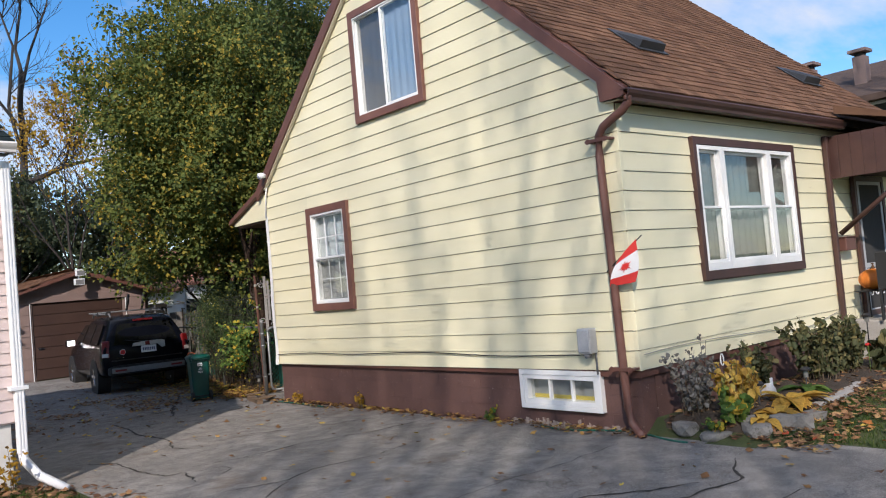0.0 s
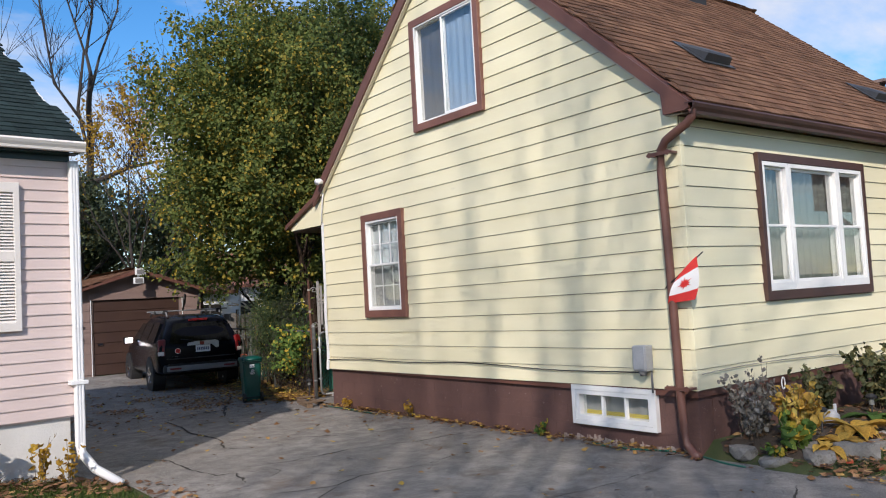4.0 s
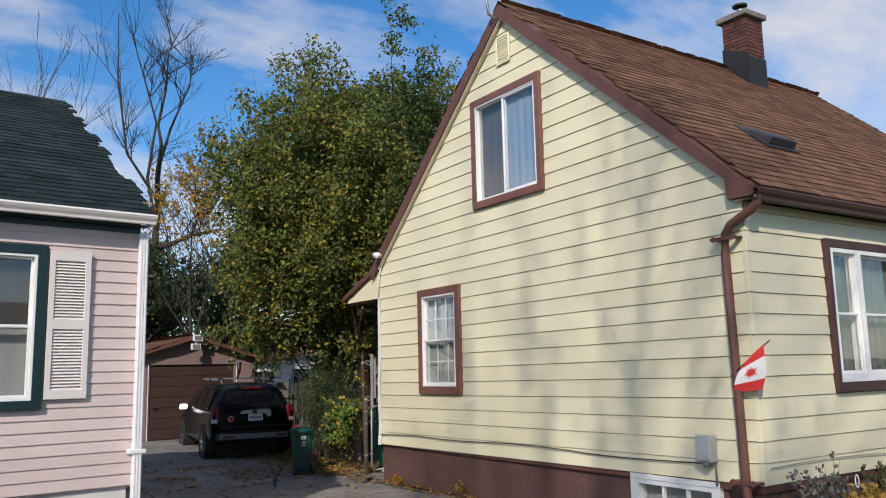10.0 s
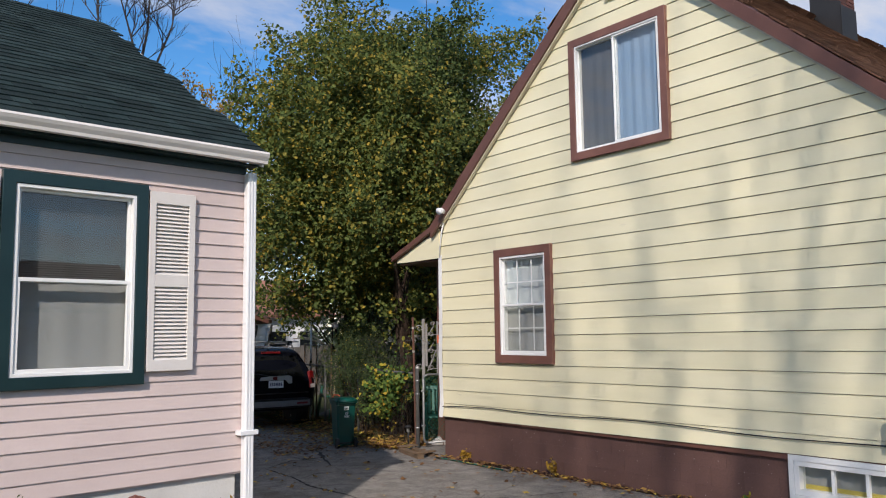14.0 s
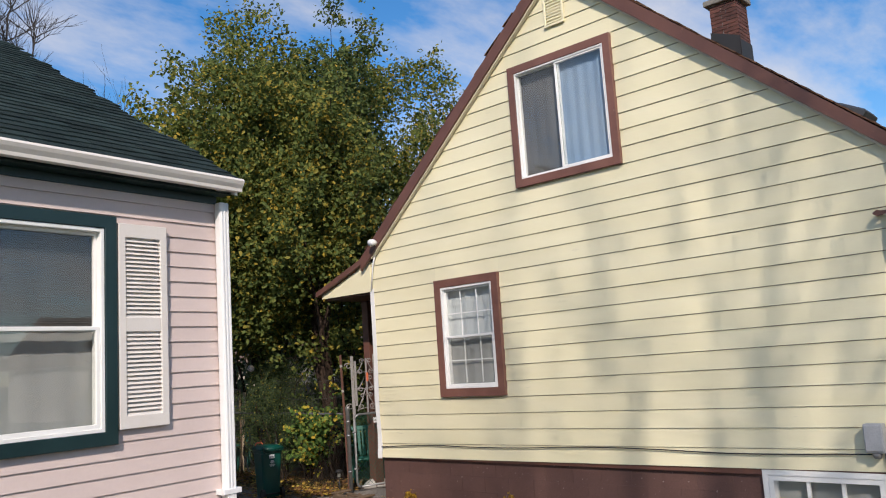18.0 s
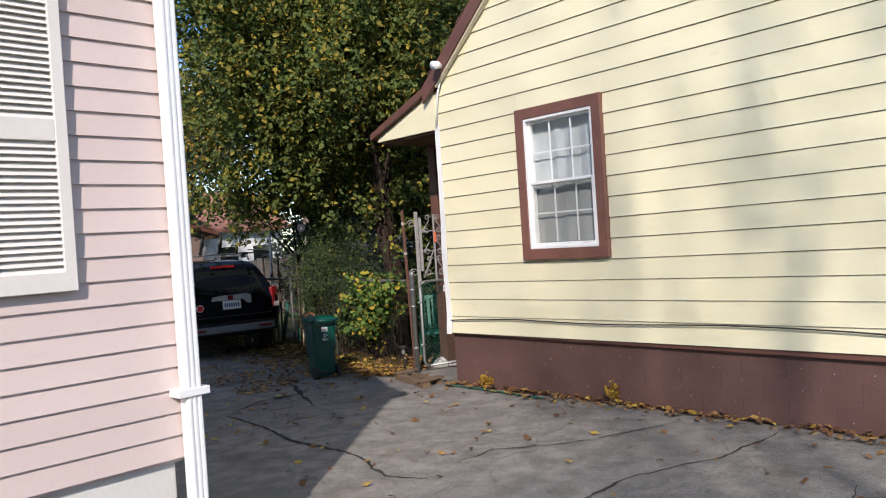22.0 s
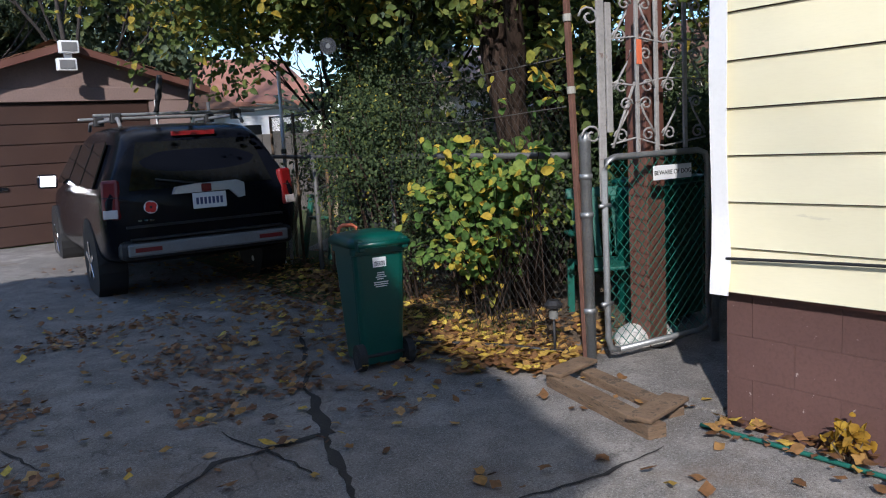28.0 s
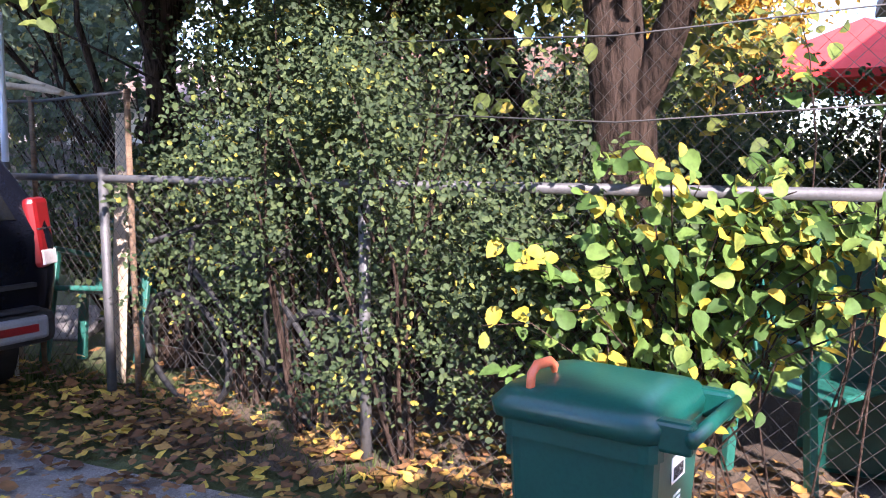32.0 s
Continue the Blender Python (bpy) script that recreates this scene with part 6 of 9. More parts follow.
# ---- cloud layer ----
def cloud_layer():
    m, n, l, p = nodes_of("thin_clouds")
    n.remove(p)
    geo = n.new("ShaderNodeNewGeometry")
    mp = n.new("ShaderNodeMapping")
    mp.inputs["Scale"].default_value = (0.0017, 0.0030, 0.001)
    mp.inputs["Rotation"].default_value = (0, 0, radians(28))
    mp.inputs["Location"].default_value = (0.37, 0.2, 0)
    l.new(geo.outputs["Position"], mp.inputs[0])
    big = noise_node(n, l, mp.outputs[0], 1.0, 9.0, 0.58)
    alpha = ramp(n, l, big, [(0.43, (0, 0, 0)), (0.54, (0.42, 0.42, 0.42)), (0.70, (0.92, 0.92, 0.92))])
    em, tr, mx = n.new("ShaderNodeEmission"), n.new("ShaderNodeBsdfTransparent"), n.new("ShaderNodeMixShader")
    em.inputs[0].default_value, em.inputs[1].default_value = (0.93, 0.96, 1.0, 1), 0.82
    l.new(alpha, mx.inputs[0])
    l.new(tr.outputs[0], mx.inputs[1])
    l.new(em.outputs[0], mx.inputs[2])
    l.new(mx.outputs[0], n["Material Output"].inputs[0])
    vs = [(x, y, 700.0 - 0.00006 * (x * x + y * y)) for y in np.linspace(-3000, 3000, 13) for x in np.linspace(-3000, 3000, 13)]
    fs = [(j * 13 + i, j * 13 + i + 1, (j + 1) * 13 + i + 1, (j + 1) * 13 + i) for j in range(12) for i in range(12)]
    ob = put("backdrop", mesh_of("backdrop", vs, fs, m, True))
    ob.visible_shadow = False
    return tagged(ob, "thin white clouds over a blue sky", "sky", kind="structure")


cloud_layer()


# ---- fixtures of the yellow house ----
# gable vent of thin louvres
gv = part("gable_vent", frame_bm(0, 0.30, 0, 0.42, 0.03, -0.02, 0.0), M["yellow"], house, "yellow louvred gable vent")
gv.matrix_basis = Matrix.Translation((-0.026, 3.93, 6.10)) @ WEST
for k in range(9):
    box("louvre", 0.03, 0.27, -0.016, -0.002, 0.04 + k * 0.04, 0.062 + k * 0.04, M["yellow"], gv, bevel=0.002)
# chimney of bricks on the roof
chim = box("chimney", 5.02, 5.48, 3.32, 3.78, 6.1, 7.84, M["mortar"], house, "red brick chimney")
brick_mesh = [mesh_of("brick", [(-w, -0.01, 0), (w, -0.01, 0), (w, 0.012, 0), (-w, 0.012, 0), (-w, -0.01, 0.057), (w, -0.01, 0.057), (w, 0.012, 0.057), (-w, 0.012, 0.057)],
                      [(0, 1, 5, 4), (4, 5, 6, 7), (0, 3, 2, 1), (1, 2, 6, 5), (3, 0, 4, 7)], M["brick_piece"]) for w in (0.094, 0.043)]
for row in range(19):
    z = 6.54 + row * 0.068
    offs = (-0.127, 0.077) if row % 2 else (-0.02,)
    for cx, cy, rot in ((5.25, 3.316, 0), (5.016, 3.55, -90)):
        half = 0.23
        pieces = [(-0.130, 0), (0.075, 0), (0.205, 1)] if row % 2 else [(-0.185, 1), (-0.05, 0), (0.150, 0)]
        for off, k in pieces:
            put("brick", brick_mesh[k], chim, m=Matrix.Translation((cx, cy, z)) @ Matrix.Rotation(radians(rot), 4, "Z") @ Matrix.Translation((off, 0, 0)))
cap = box("chimney_cap", 4.94, 5.56, 3.24, 3.86, 7.84, 7.94, M["stone"], house, "concrete chimney cap", 0.015)
box("crown", 5.04, 5.46, 3.34, 3.76, 7.941, 7.98, M["stone"], cap, bevel=0.01)
vs, fs = tube([(5.25, 3.55, 7.98), (5.25, 3.55, 8.14)], 0.075, 18)
flue = put("flue", mesh_of("flue", vs, fs, M["chrome"], True), house, "shiny metal flue")
vs, fs = tube([(5.25, 3.55, 8.14), (5.25, 3.55, 8.17), (5.25, 3.55, 8.20)], [0.13, 0.13, 0.05], 18)
put("flue_cap", mesh_of("flue_cap", vs, fs, M["car_black"], False), flue, "dark rain cap")
prism("flashing", [(3.30, 6.45), (3.30, 7.16), (3.80, 7.36), (3.80, 6.85)], "x", 4.995, 5.012, M["car_black"], house, "dark metal flashing")
box("flashing", 4.995, 5.51, 3.292, 3.309, 6.40, 7.10, M["car_black"], house, "dark metal flashing", 0.002)
# low roof vents
def roof_vent(x, y):
    z = roof_y(y)
    v = thing("roof_vent", "low dark plastic roof vent", "vent", Matrix.Translation((x, y, z + 0.005)) @ Matrix.Rotation(math.atan(SLOPE), 4, "X"), "roof vents")
    bm = bmesh.new()
    q = [[bm.verts.new(p) for p in r] for r in ([(-0.26, -0.22, 0), (0.26, -0.22, 0), (0.26, 0.22, 0), (-0.26, 0.22, 0)], [(-0.25, -0.21, 0.10), (0.25, -0.21, 0.10), (0.22, 0.2, 0.02), (-0.22, 0.2, 0.02)], [(-0.2, -0.17, 0.115), (0.2, -0.17, 0.115), (0.18, 0.1, 0.06), (-0.18, 0.1, 0.06)])]
    for a, b in zip(q, q[1:]):
        for i in range(4):
            bm.faces.new((a[i], a[(i + 1) % 4], b[(i + 1) % 4], b[i]))
    bm.faces.new(q[0][::-1])
    bm.faces.new(q[-1])
    part("hood", bm, M["vent_black"], v)
    box("flange", -0.33, 0.33, -0.28, 0.30, -0.004, 0.006, M["vent_black"], v, bevel=0.002)
roof_vent(1.85, 0.98)
roof_vent(6.25, 0.98)
# antenna panel on the peak
ant = thing("antenna", "pale panel antenna on a short bent mast at the gable peak", "antenna", Matrix.Translation((-0.14, APEX_Y + 0.05, APEX_Z)))
pipe("mast", [(0.06, 0, -0.22), (-0.08, 0.03, -0.16), (-0.10, 0.04, 0.0), (-0.10, 0.04, 0.18)], 0.02, M["grey_metal"], ant)
part("panel", box_bm(-0.19, -0.11, -0.10, 0.10, 0.10, 0.62, 0.03), M["cream"], ant, "cream plastic panel")
pipe("rod", [(-0.1, -0.30, 0.34), (-0.1, 0.32, 0.28)], 0.008, M["grey_metal"], ant)
# meter box, conduit, cable
meter = thing("meter_box", "grey utility meter box on the siding", "meter box", Matrix.Translation((-0.03, 0.68, 0.985)))
part("case", box_bm(-0.12, 0.0, -0.085, 0.085, -0.13, 0.135, 0.012), M["grey_plastic"], meter)
part("lid", box_bm(-0.135, -0.121, -0.075, 0.075, -0.11, 0.125, 0.006), M["grey_plastic"], meter)
pipe("nozzle", [(-0.07, 0.0, -0.13), (-0.07, 0, -0.18)], [0.05, 0.03], M["car_grey"], meter)
pipe("conduit", [(-0.01, -0.06, -0.13), (-0.01, -0.06, -0.36)], 0.011, M["car_grey"], meter)
rnd = random.Random(4)
cable = thing("cable", "thin black cable sagging along the lower siding", "cable")
ys = np.linspace(7.42, 0.70, 40)
pipe("run", [(-0.034, y, 0.79 + RISE(y) + 0.012 * math.sin(y * 2.1) - 0.03 * max(0, math.sin(y * 0.9 + 0.6))) for y in ys], 0.007, M["car_black"], cable, "", 5)
fcable = thing("cable", "thin pale cable looped along the front siding", "cable")
pipe("run", [(x, HY0 - 0.035, 0.83 + 0.02 * math.sin(x * 1.7) - 0.09 * max(0, math.sin((x - 2.6) * 1.6)) * (2.6 < x < 4.6)) for x in np.linspace(0.05, 4.8, 40)], 0.005, M["cable_grey"], fcable, "", 5)
spot = thing("security_lamp", "small white lamp under the rear eave", "lamp", Matrix.Translation((-0.16, 7.22, 3.78)))
vs, fs = tube([(0.06, 0, 0), (0, 0, 0.02), (-0.08, -0.02, 0.0)], [0.03, 0.045, 0.055], 12)
put("shell", mesh_of("shell", vs, fs, M["white_metal"], True), spot)
pipe("wire", [(0.1, 0.05, -0.05), (0.11, 0.16, -0.3), (0.12, 0.23, -0.68)], 0.012, M["white_metal"], spot)

# flag on the corner
flag = thing("flag", "small red and white flag on a thin stick by the downpipe", "flag", Matrix.Translation((-0.12, 0.07, 1.6)))
pipe("stick", [(0.0, 0.24, 0.10), (0.0, -0.22, 0.43)], 0.006, M["car_black"], flag)
def flag_at(a, s, x=0.0):
    """A place on the cloth: a along the stick, s down the cloth, which swings out and levels towards its free end."""
    top = Vector((0, 0.06 - 0.23 * a, 0.225 + 0.17 * a))
    end = Vector((0, 0.23 - 0.34 * a, -0.055 + 0.03 * a))
    c = top.lerp(end, s)
    return c + Vector((x - 0.012 - 0.03 * math.sin(3.2 * s + 3 * a) * (0.3 + s), 0.012 * math.sin(5 * s + 2 * a), 0))
def flag_piece(name, s0, s1, mat):
    n, m = 5, 7
    vs = [flag_at(i / n, s0 + (s1 - s0) * j / m) for j in range(m + 1) for i in range(n + 1)]
    vs += [v + Vector((0.002, 0, 0)) for v in vs]
    k = (n + 1) * (m + 1)
    fs = [(j * (n + 1) + i, j * (n + 1) + i + 1, (j + 1) * (n + 1) + i + 1, (j + 1) * (n + 1) + i) for j in range(m) for i in range(n)]
    return put(name, mesh_of(name, vs, fs + [tuple(i + k for i in f[::-1]) for f in fs], mat, True), flag)
flag_piece("red_band", 0.0, 0.25, M["flag_red"])
flag_piece("white_band", 0.25, 0.74, M["flag_white"])
flag_piece("red_band", 0.74, 1.0, M["flag_red"])
emb = [flag_at(0.5 + 0.26 * rr * math.sin(2 * math.pi * k / 22), 0.5 - 0.17 * rr * math.cos(2 * math.pi * k / 22), -0.004) for k, rr in ((k, 1.0 if k % 4 == 0 else (0.45 if k % 2 else 0.75)) for k in range(22))]
put("emblem", mesh_of("emblem", emb + [p + Vector((0.001, 0, 0)) for p in emb], [tuple(range(22)), tuple(range(43, 21, -1))], M["flag_red"]), flag, "red leaf emblem")

# ---- front porch of the yellow house ----
porch = thing("front_porch", "brown boarded porch canopy on braces over a concrete stoop", "porch")
aw = box("canopy", 4.82, 7.7, -1.15, -0.003, 2.78, 2.86, M["dark_brown"], porch)
for k in range(17):
    box("fascia_board", 4.83 + k * 0.17, 4.83 + k * 0.17 + 0.166, -1.18, -1.151, 2.70, 3.32, M["dark_brown"], porch, bevel=0.003)
for k in range(7):
    box("fascia_board", 4.79, 4.819, -1.15 + k * 0.16, -1.15 + k * 0.16 + 0.156, 2.70, 3.30 + 0.0 * k, M["dark_brown"], porch, bevel=0.003)
prism("canopy_roof", [(-1.24, 3.32), (-1.24, 3.38), (-0.2, 3.72), (-0.2, 3.60)], "x", 4.76, 7.72, M["brown_shingle"], porch, "brown shingled canopy roof")
pipe("brace", [(4.90, -0.06, 1.92), (5.0, -1.12, 2.74)], 0.035, M["dark_brown"], porch, "", 6)
box("downpipe", 4.66, 4.73, -0.10, -0.03, 0.7, 3.3, M["dark_brown"], porch, "brown downpipe", 0.01)
stoop = box("stoop", 4.86, 7.6, -1.35, -0.03, -0.3, 0.70, M["concrete_warm"], porch, "concrete stoop", 0.02)
box("step", 5.6, 7.0, -1.68, -1.351, -0.3, 0.34, M["concrete_warm"], porch, bevel=0.02)
door = thing("door_1", "dark screen door with white scrollwork", "door", kind="structure")
part("slab", box_bm(5.55, 6.45, -0.07, -0.035, 0.72, 2.72, 0.01), M["dark"], door)
part("door_frame", frame_bm(5.46, 6.54, 0.70, 2.76, 0.08, -0.09, -0.03), M["dark_brown"], door)
part("screen_frame", frame_bm(5.56, 6.44, 0.73, 2.70, 0.07, -0.082, -0.071), M["grey_plastic"], door, "grey screen door frame")
box("screen_rail", 5.63, 6.37, -0.082, -0.072, 1.40, 1.47, M["grey_plastic"], door)
def scroll(cx, cz, r, y, turns=1.4, flip=1, n=14):
    pts = []
    for k in range(n):
        a = k / (n - 1) * turns * 2 * math.pi
        rr = r * (1 - 0.75 * k / (n - 1))
        pts.append((cx + flip * rr * math.cos(a), y, cz + rr * math.sin(a)))
    return pts
for k in range(4):
    for j in range(2):
        pipe("scroll", scroll(5.68 + k * 0.21, 1.05 + j * 0.25, 0.09, -0.085, 1.4, 1 if k % 2 else -1), 0.010, M["white_metal"], door, "white iron scroll", 5)
mail = thing("mailbox", "reddish brown wall mailbox beside the front door", "mailbox", Matrix.Translation((4.98, -0.1, 1.78)))
part("case", box_bm(-0.16, 0.16, -0.06, 0.06, -0.1, 0.08, 0.015), M["brown"], mail)
part("lid", box_bm(-0.17, 0.17, -0.075, 0.06, 0.081, 0.10, 0.006), M["brown"], mail)
rail_t = thing("iron_railing", "black wrought iron railing at the stoop", "railing")
for z in (0.82, 1.42):
    pipe("rail", [(4.98, -1.02, z), (6.3, -1.02, z)], 0.014, M["car_black"], rail_t, "", 6)
for k in range(10):
    pipe("baluster", [(5.0 + k * 0.135, -1.02, 0.70), (5.0 + k * 0.135, -1.02, 1.42)], 0.008, M["car_black"], rail_t, "", 5)
pump = thing("pumpkin", "round orange pumpkin on the porch", "pumpkin", Matrix.Translation((5.17, -0.33, 1.25)))
bm = bmesh.new()
bmesh.ops.create_uvsphere(bm, u_segments=40, v_segments=14, radius=0.19)
for v in bm.verts:
    a = math.atan2(v.co.y, v.co.x)
    k = 1 + 0.05 * math.cos(10 * a)
    v.co.x *= k
    v.co.y *= k
    v.co.z *= 0.78
part("rind", bm, M["pumpkin"], pump, "", True)
pipe("stem", [(0, 0, 0.13), (0.01, 0, 0.18), (0.03, 0.01, 0.22)], [0.025, 0.02, 0.022], M["wood_old"], pump)
pst = thing("plant_stand", "dark metal plant stand under the pumpkin", "stand", Matrix.Translation((5.17, -0.33, 0.70)))
for sx, sy in ((-1, -1), (1, -1), (1, 1), (-1, 1)):
    pipe("leg", [(sx * 0.14, sy * 0.14, 0), (sx * 0.15, sy * 0.15, 0.39)], 0.01, M["car_black"], pst, "", 5)
box("top", -0.19, 0.19, -0.19, 0.19, 0.385, 0.403, M["car_black"], pst)
pch = thing("porch_chair", "dark folded chair on the porch", "chair", Matrix.Translation((4.98, -0.72, 0.70)))
box("seat", -0.2, 0.2, -0.2, 0.2, 0.42, 0.46, M["car_black"], pch)
box("backrest", -0.2, -0.16, -0.2, 0.2, 0.46, 0.92, M["car_black"], pch)
for sx, sy in ((-1, -1), (1, -1), (1, 1), (-1, 1)):
    box("leg", sx * 0.18 - 0.015, sx * 0.18 + 0.015, sy * 0.18 - 0.015, sy * 0.18 + 0.015, 0, 0.42, M["car_black"], pch)

for ob in (porch, door, mail, rail_t, pump, pst, pch):
    ob.location.y += HY0

# ---- porch of the pink house ----
pp = box("porch_post", -7.38, -7.26, PY - 0.15, PY - 0.04, 0.74, 3.36, M["green_trim"], pink, "dark green porch post", 0.008)
for k in range(2):
    box("number_bar", -7.345, -7.295, PY - 0.156, PY - 0.151, 1.93 + k * 0.13, 2.02 + k * 0.13, M["white_metal"], pp, bevel=0.0)
prism("post_bracket", [(-7.26, 3.36), (-6.98, 3.36), (-7.08, 3.28), (-7.19, 3.16), (-7.26, 3.02)], "y", PY - 0.13, PY - 0.06, M["green_trim"], pink)
box("porch_beam", -9.6, -7.0, PY - 0.16, PY - 0.06, 3.36, 3.395, M["white_metal"], pink)
pr = thing("porch_railing", "black iron railing at the pink house's porch", "railing", pink.matrix_basis)
for z in (0.80, 1.55):
    pipe("rail", [(-9.4, PY - 0.24, z + 0.0), (-7.40, PY - 0.24, z)], 0.015, M["car_black"], pr, "", 6)
for k in range(16):
    pipe("baluster", [(-9.35 + k * 0.127, PY - 0.24, 0.74), (-9.35 + k * 0.127, PY - 0.24, 1.55)], 0.008, M["car_black"], pr, "", 5)
mb = thing("mailbox", "small dark wall mailbox on the pink house", "mailbox", pink.matrix_basis @ Matrix.Translation((-7.72, PY + 1.24, 2.05)))
part("case", box_bm(-0.1, 0.1, -0.06, 0.05, -0.16, 0.14, 0.015), M["garage_door"], mb)
part("lid", box_bm(-0.11, 0.11, -0.075, 0.05, 0.141, 0.16, 0.006), M["garage_door"], mb)

# ---- chain-link fence, gate and yard things ----
def wire_panel(name, x0, x1, z0, z1, cell, r, material, parent, label="", keep=None):
    """Diagonal wires woven in a flat panel facing -y, in local metres."""
    pieces = []
    w, h = x1 - x0, z1 - z0
    for s in (1, -1):
        c = -h if s > 0 else 0.0
        while c < (w if s > 0 else w + h):
            a0 = max(0.0, c) if s > 0 else min(w, c)
            b0 = (a0 - c) if s > 0 else (c - a0)
            a1 = min(w, c + h) if s > 0 else max(0.0, c - h)
            b1 = (a1 - c) if s > 0 else (c - a1)
            if abs(a1 - a0) > 0.02:
                y = 0.003 * s
                pieces.append(tube([(x0 + a0, y, z0 + b0), (x0 + a1, y, z0 + b1)], r, 3, False))
            c += cell
    ob = joined(name, pieces, material, parent, label, False)
    ob["kind"] = "stuff"
    return ob


FA, FB = Vector((0.27, 8.63, 0)), Vector((1.45, 16.6, 0))
fence = thing("chain_link_fence", "grey chain-link fence overgrown with shrubs beside the driveway", "fence",
              Matrix.Translation(FA) @ Matrix.Rotation(math.atan2(FB.y - FA.y, FB.x - FA.x), 4, "Z"))
FL = (FB - FA).length
pipe("top_rail", [(0, 0, 1.22), (FL, 0, 1.22)], 0.021, M["dull_galv"], fence, "galvanised top rail")
for s in (2.3, 4.06, 6.6, FL):
    pipe("post", [(s, 0, -0.2), (s, 0, 1.28 if s < FL else 2.0)], 0.026, M["dull_galv"], fence, "galvanised post")
wire_panel("mesh", 0.02, FL, 0.03, 1.21, 0.075, 0.0013, M["wire"], fence, "chain-link mesh")
wire_panel("netting", 0.02, 2.3, 1.23, 1.85, 0.07, 0.0010, M["wire"], fence, "poultry netting above the rail")
pipe("strand", [(0, 0, 1.78), (1.2, 0.02, 1.74), (2.3, 0, 1.8)], 0.003, M["wire"], fence, "", 4)
pipe("strand", [(0, 0, 1.5), (1.2, 0.02, 1.45), (2.3, 0, 1.52)], 0.003, M["wire"], fence, "", 4)
rp = thing("steel_post", "thin rusty steel post beside the gate", "post", Matrix.Translation((0.25, 8.515, -0.03)) @ Matrix.Rotation(radians(-2.0), 4, "X"))
box("bar", -0.015, 0.015, -0.015, 0.015, -0.1, 2.2, M["rust"], rp)
for z in (1.62, 2.02):
    vs, fs = tube([(0, 0, z - 0.02), (0, 0, z + 0.02)], 0.024, 8)
    put("tie", mesh_of("tie", vs, fs, M["cable_grey"]), rp)
gp = thing("gate_post", "galvanised gate post with a domed cap", "post", Matrix.Translation((0.27, 8.50, -0.02)))
vs, fs = tube([(0, 0, -0.1), (0, 0, 1.31), (0, 0, 1.315), (0, 0, 1.35), (0, 0, 1.375)], [0.033, 0.033, 0.037, 0.034, 0.012], 16)
put("tube", mesh_of("tube", vs, fs, M["grey_metal"], True), gp)
for z in (0.34, 0.9, 1.12):
    vs, fs = tube([(0, 0, z - 0.015), (0, 0, z + 0.015)], 0.039, 14)
    put("clamp", mesh_of("clamp", vs, fs, M["grey_metal"], True), gp)
gate = thing("gate", "chain-link yard gate with green mesh and a warning sign", "gate", Matrix.Translation((0.34, 8.425, 0.0)) @ Matrix.Rotation(radians(-8), 4, "Z"))
c = 0.08
GW = 0.84
loop = [(c, 0, 0.07), (GW - c, 0, 0.07), (GW - 0.02, 0, 0.09), (GW, 0, 0.07 + c), (GW, 0, 1.20 - c), (GW - 0.02, 0, 1.18), (GW - c, 0, 1.20), (c, 0, 1.20), (0.02, 0, 1.18), (0, 0, 1.20 - c), (0, 0, 0.07 + c), (0.02, 0, 0.09), (c, 0, 0.07)]
pipe("gate_frame", loop, 0.019, M["grey_metal"], gate, "galvanised tube frame", 10)
wire_panel("mesh", 0.02, GW - 0.02, 0.09, 1.18, 0.07, 0.0026, M["mesh_green"], gate, "green chain-link mesh")
sg = box("sign", 0.35, 0.665, -0.034, -0.028, 1.045, 1.13, M["white_metal"], gate, "small white sign")
fc = bpy.data.curves.new("words", "FONT")
fc.body, fc.size, fc.extrude, fc.align_x = "BEWARE OF DOG", 0.038, 0.0008, "CENTER"
tmp = new("words", fc)
dg = bpy.context.evaluated_depsgraph_get()
wm = bpy.data.meshes.new_from_object(tmp.evaluated_get(dg))
bpy.data.objects.remove(tmp)
wm.materials.append(M["car_black"])
put("words", wm, sg, "black letters", Matrix.Translation((0.507, -0.0355, 1.075)) @ Matrix.Rotation(radians(90), 4, "X"))
pipe("latch", [(-0.05, -0.01, 0.93), (0.03, -0.01, 0.93)], 0.012, M["grey_metal"], gate)
pipe("hinge", [(-0.05, -0.01, 0.36), (0.03, -0.01, 0.36)], 0.014, M["grey_metal"], gate)
gp2 = thing("gate_post", "tall dark galvanised post where the gate latches", "post", Matrix.Translation((1.235, 8.30, -0.02)))
vs, fs = tube([(0, 0, -0.1), (0, 0, 2.36), (0, 0, 2.38)], [0.026, 0.026, 0.010], 12)
put("tube", mesh_of("tube", vs, fs, M["grey_metal"], True), gp2)
for z in (0.42, 0.98):
    vs, fs = tube([(0, 0, z - 0.015), (0, 0, z + 0.015)], 0.032, 12)
    put("clamp", mesh_of("clamp", vs, fs, M["grey_metal"], True), gp2)
scr = thing("scroll_panel", "old white iron scrollwork panel tied above the gate", "iron panel", Matrix.Translation((0.37, 8.455, 0.0)) @ Matrix.Rotation(radians(-8), 4, "Z") @ Matrix.Scale(1.27, 4, (1, 0, 0)))
for x, w, z0, z1 in ((0.0, 0.020, 0.95, 2.14), (0.046, 0.016, 1.34, 2.06), (0.215, 0.010, 1.2, 2.10), (0.335, 0.011, 1.2, 2.16), (0.52, 0.012, 1.22, 2.08)):
    box("bar", x - w, x + w, -0.008, 0.008, z0, z1, M["iron_white"], scr, bevel=0.003)
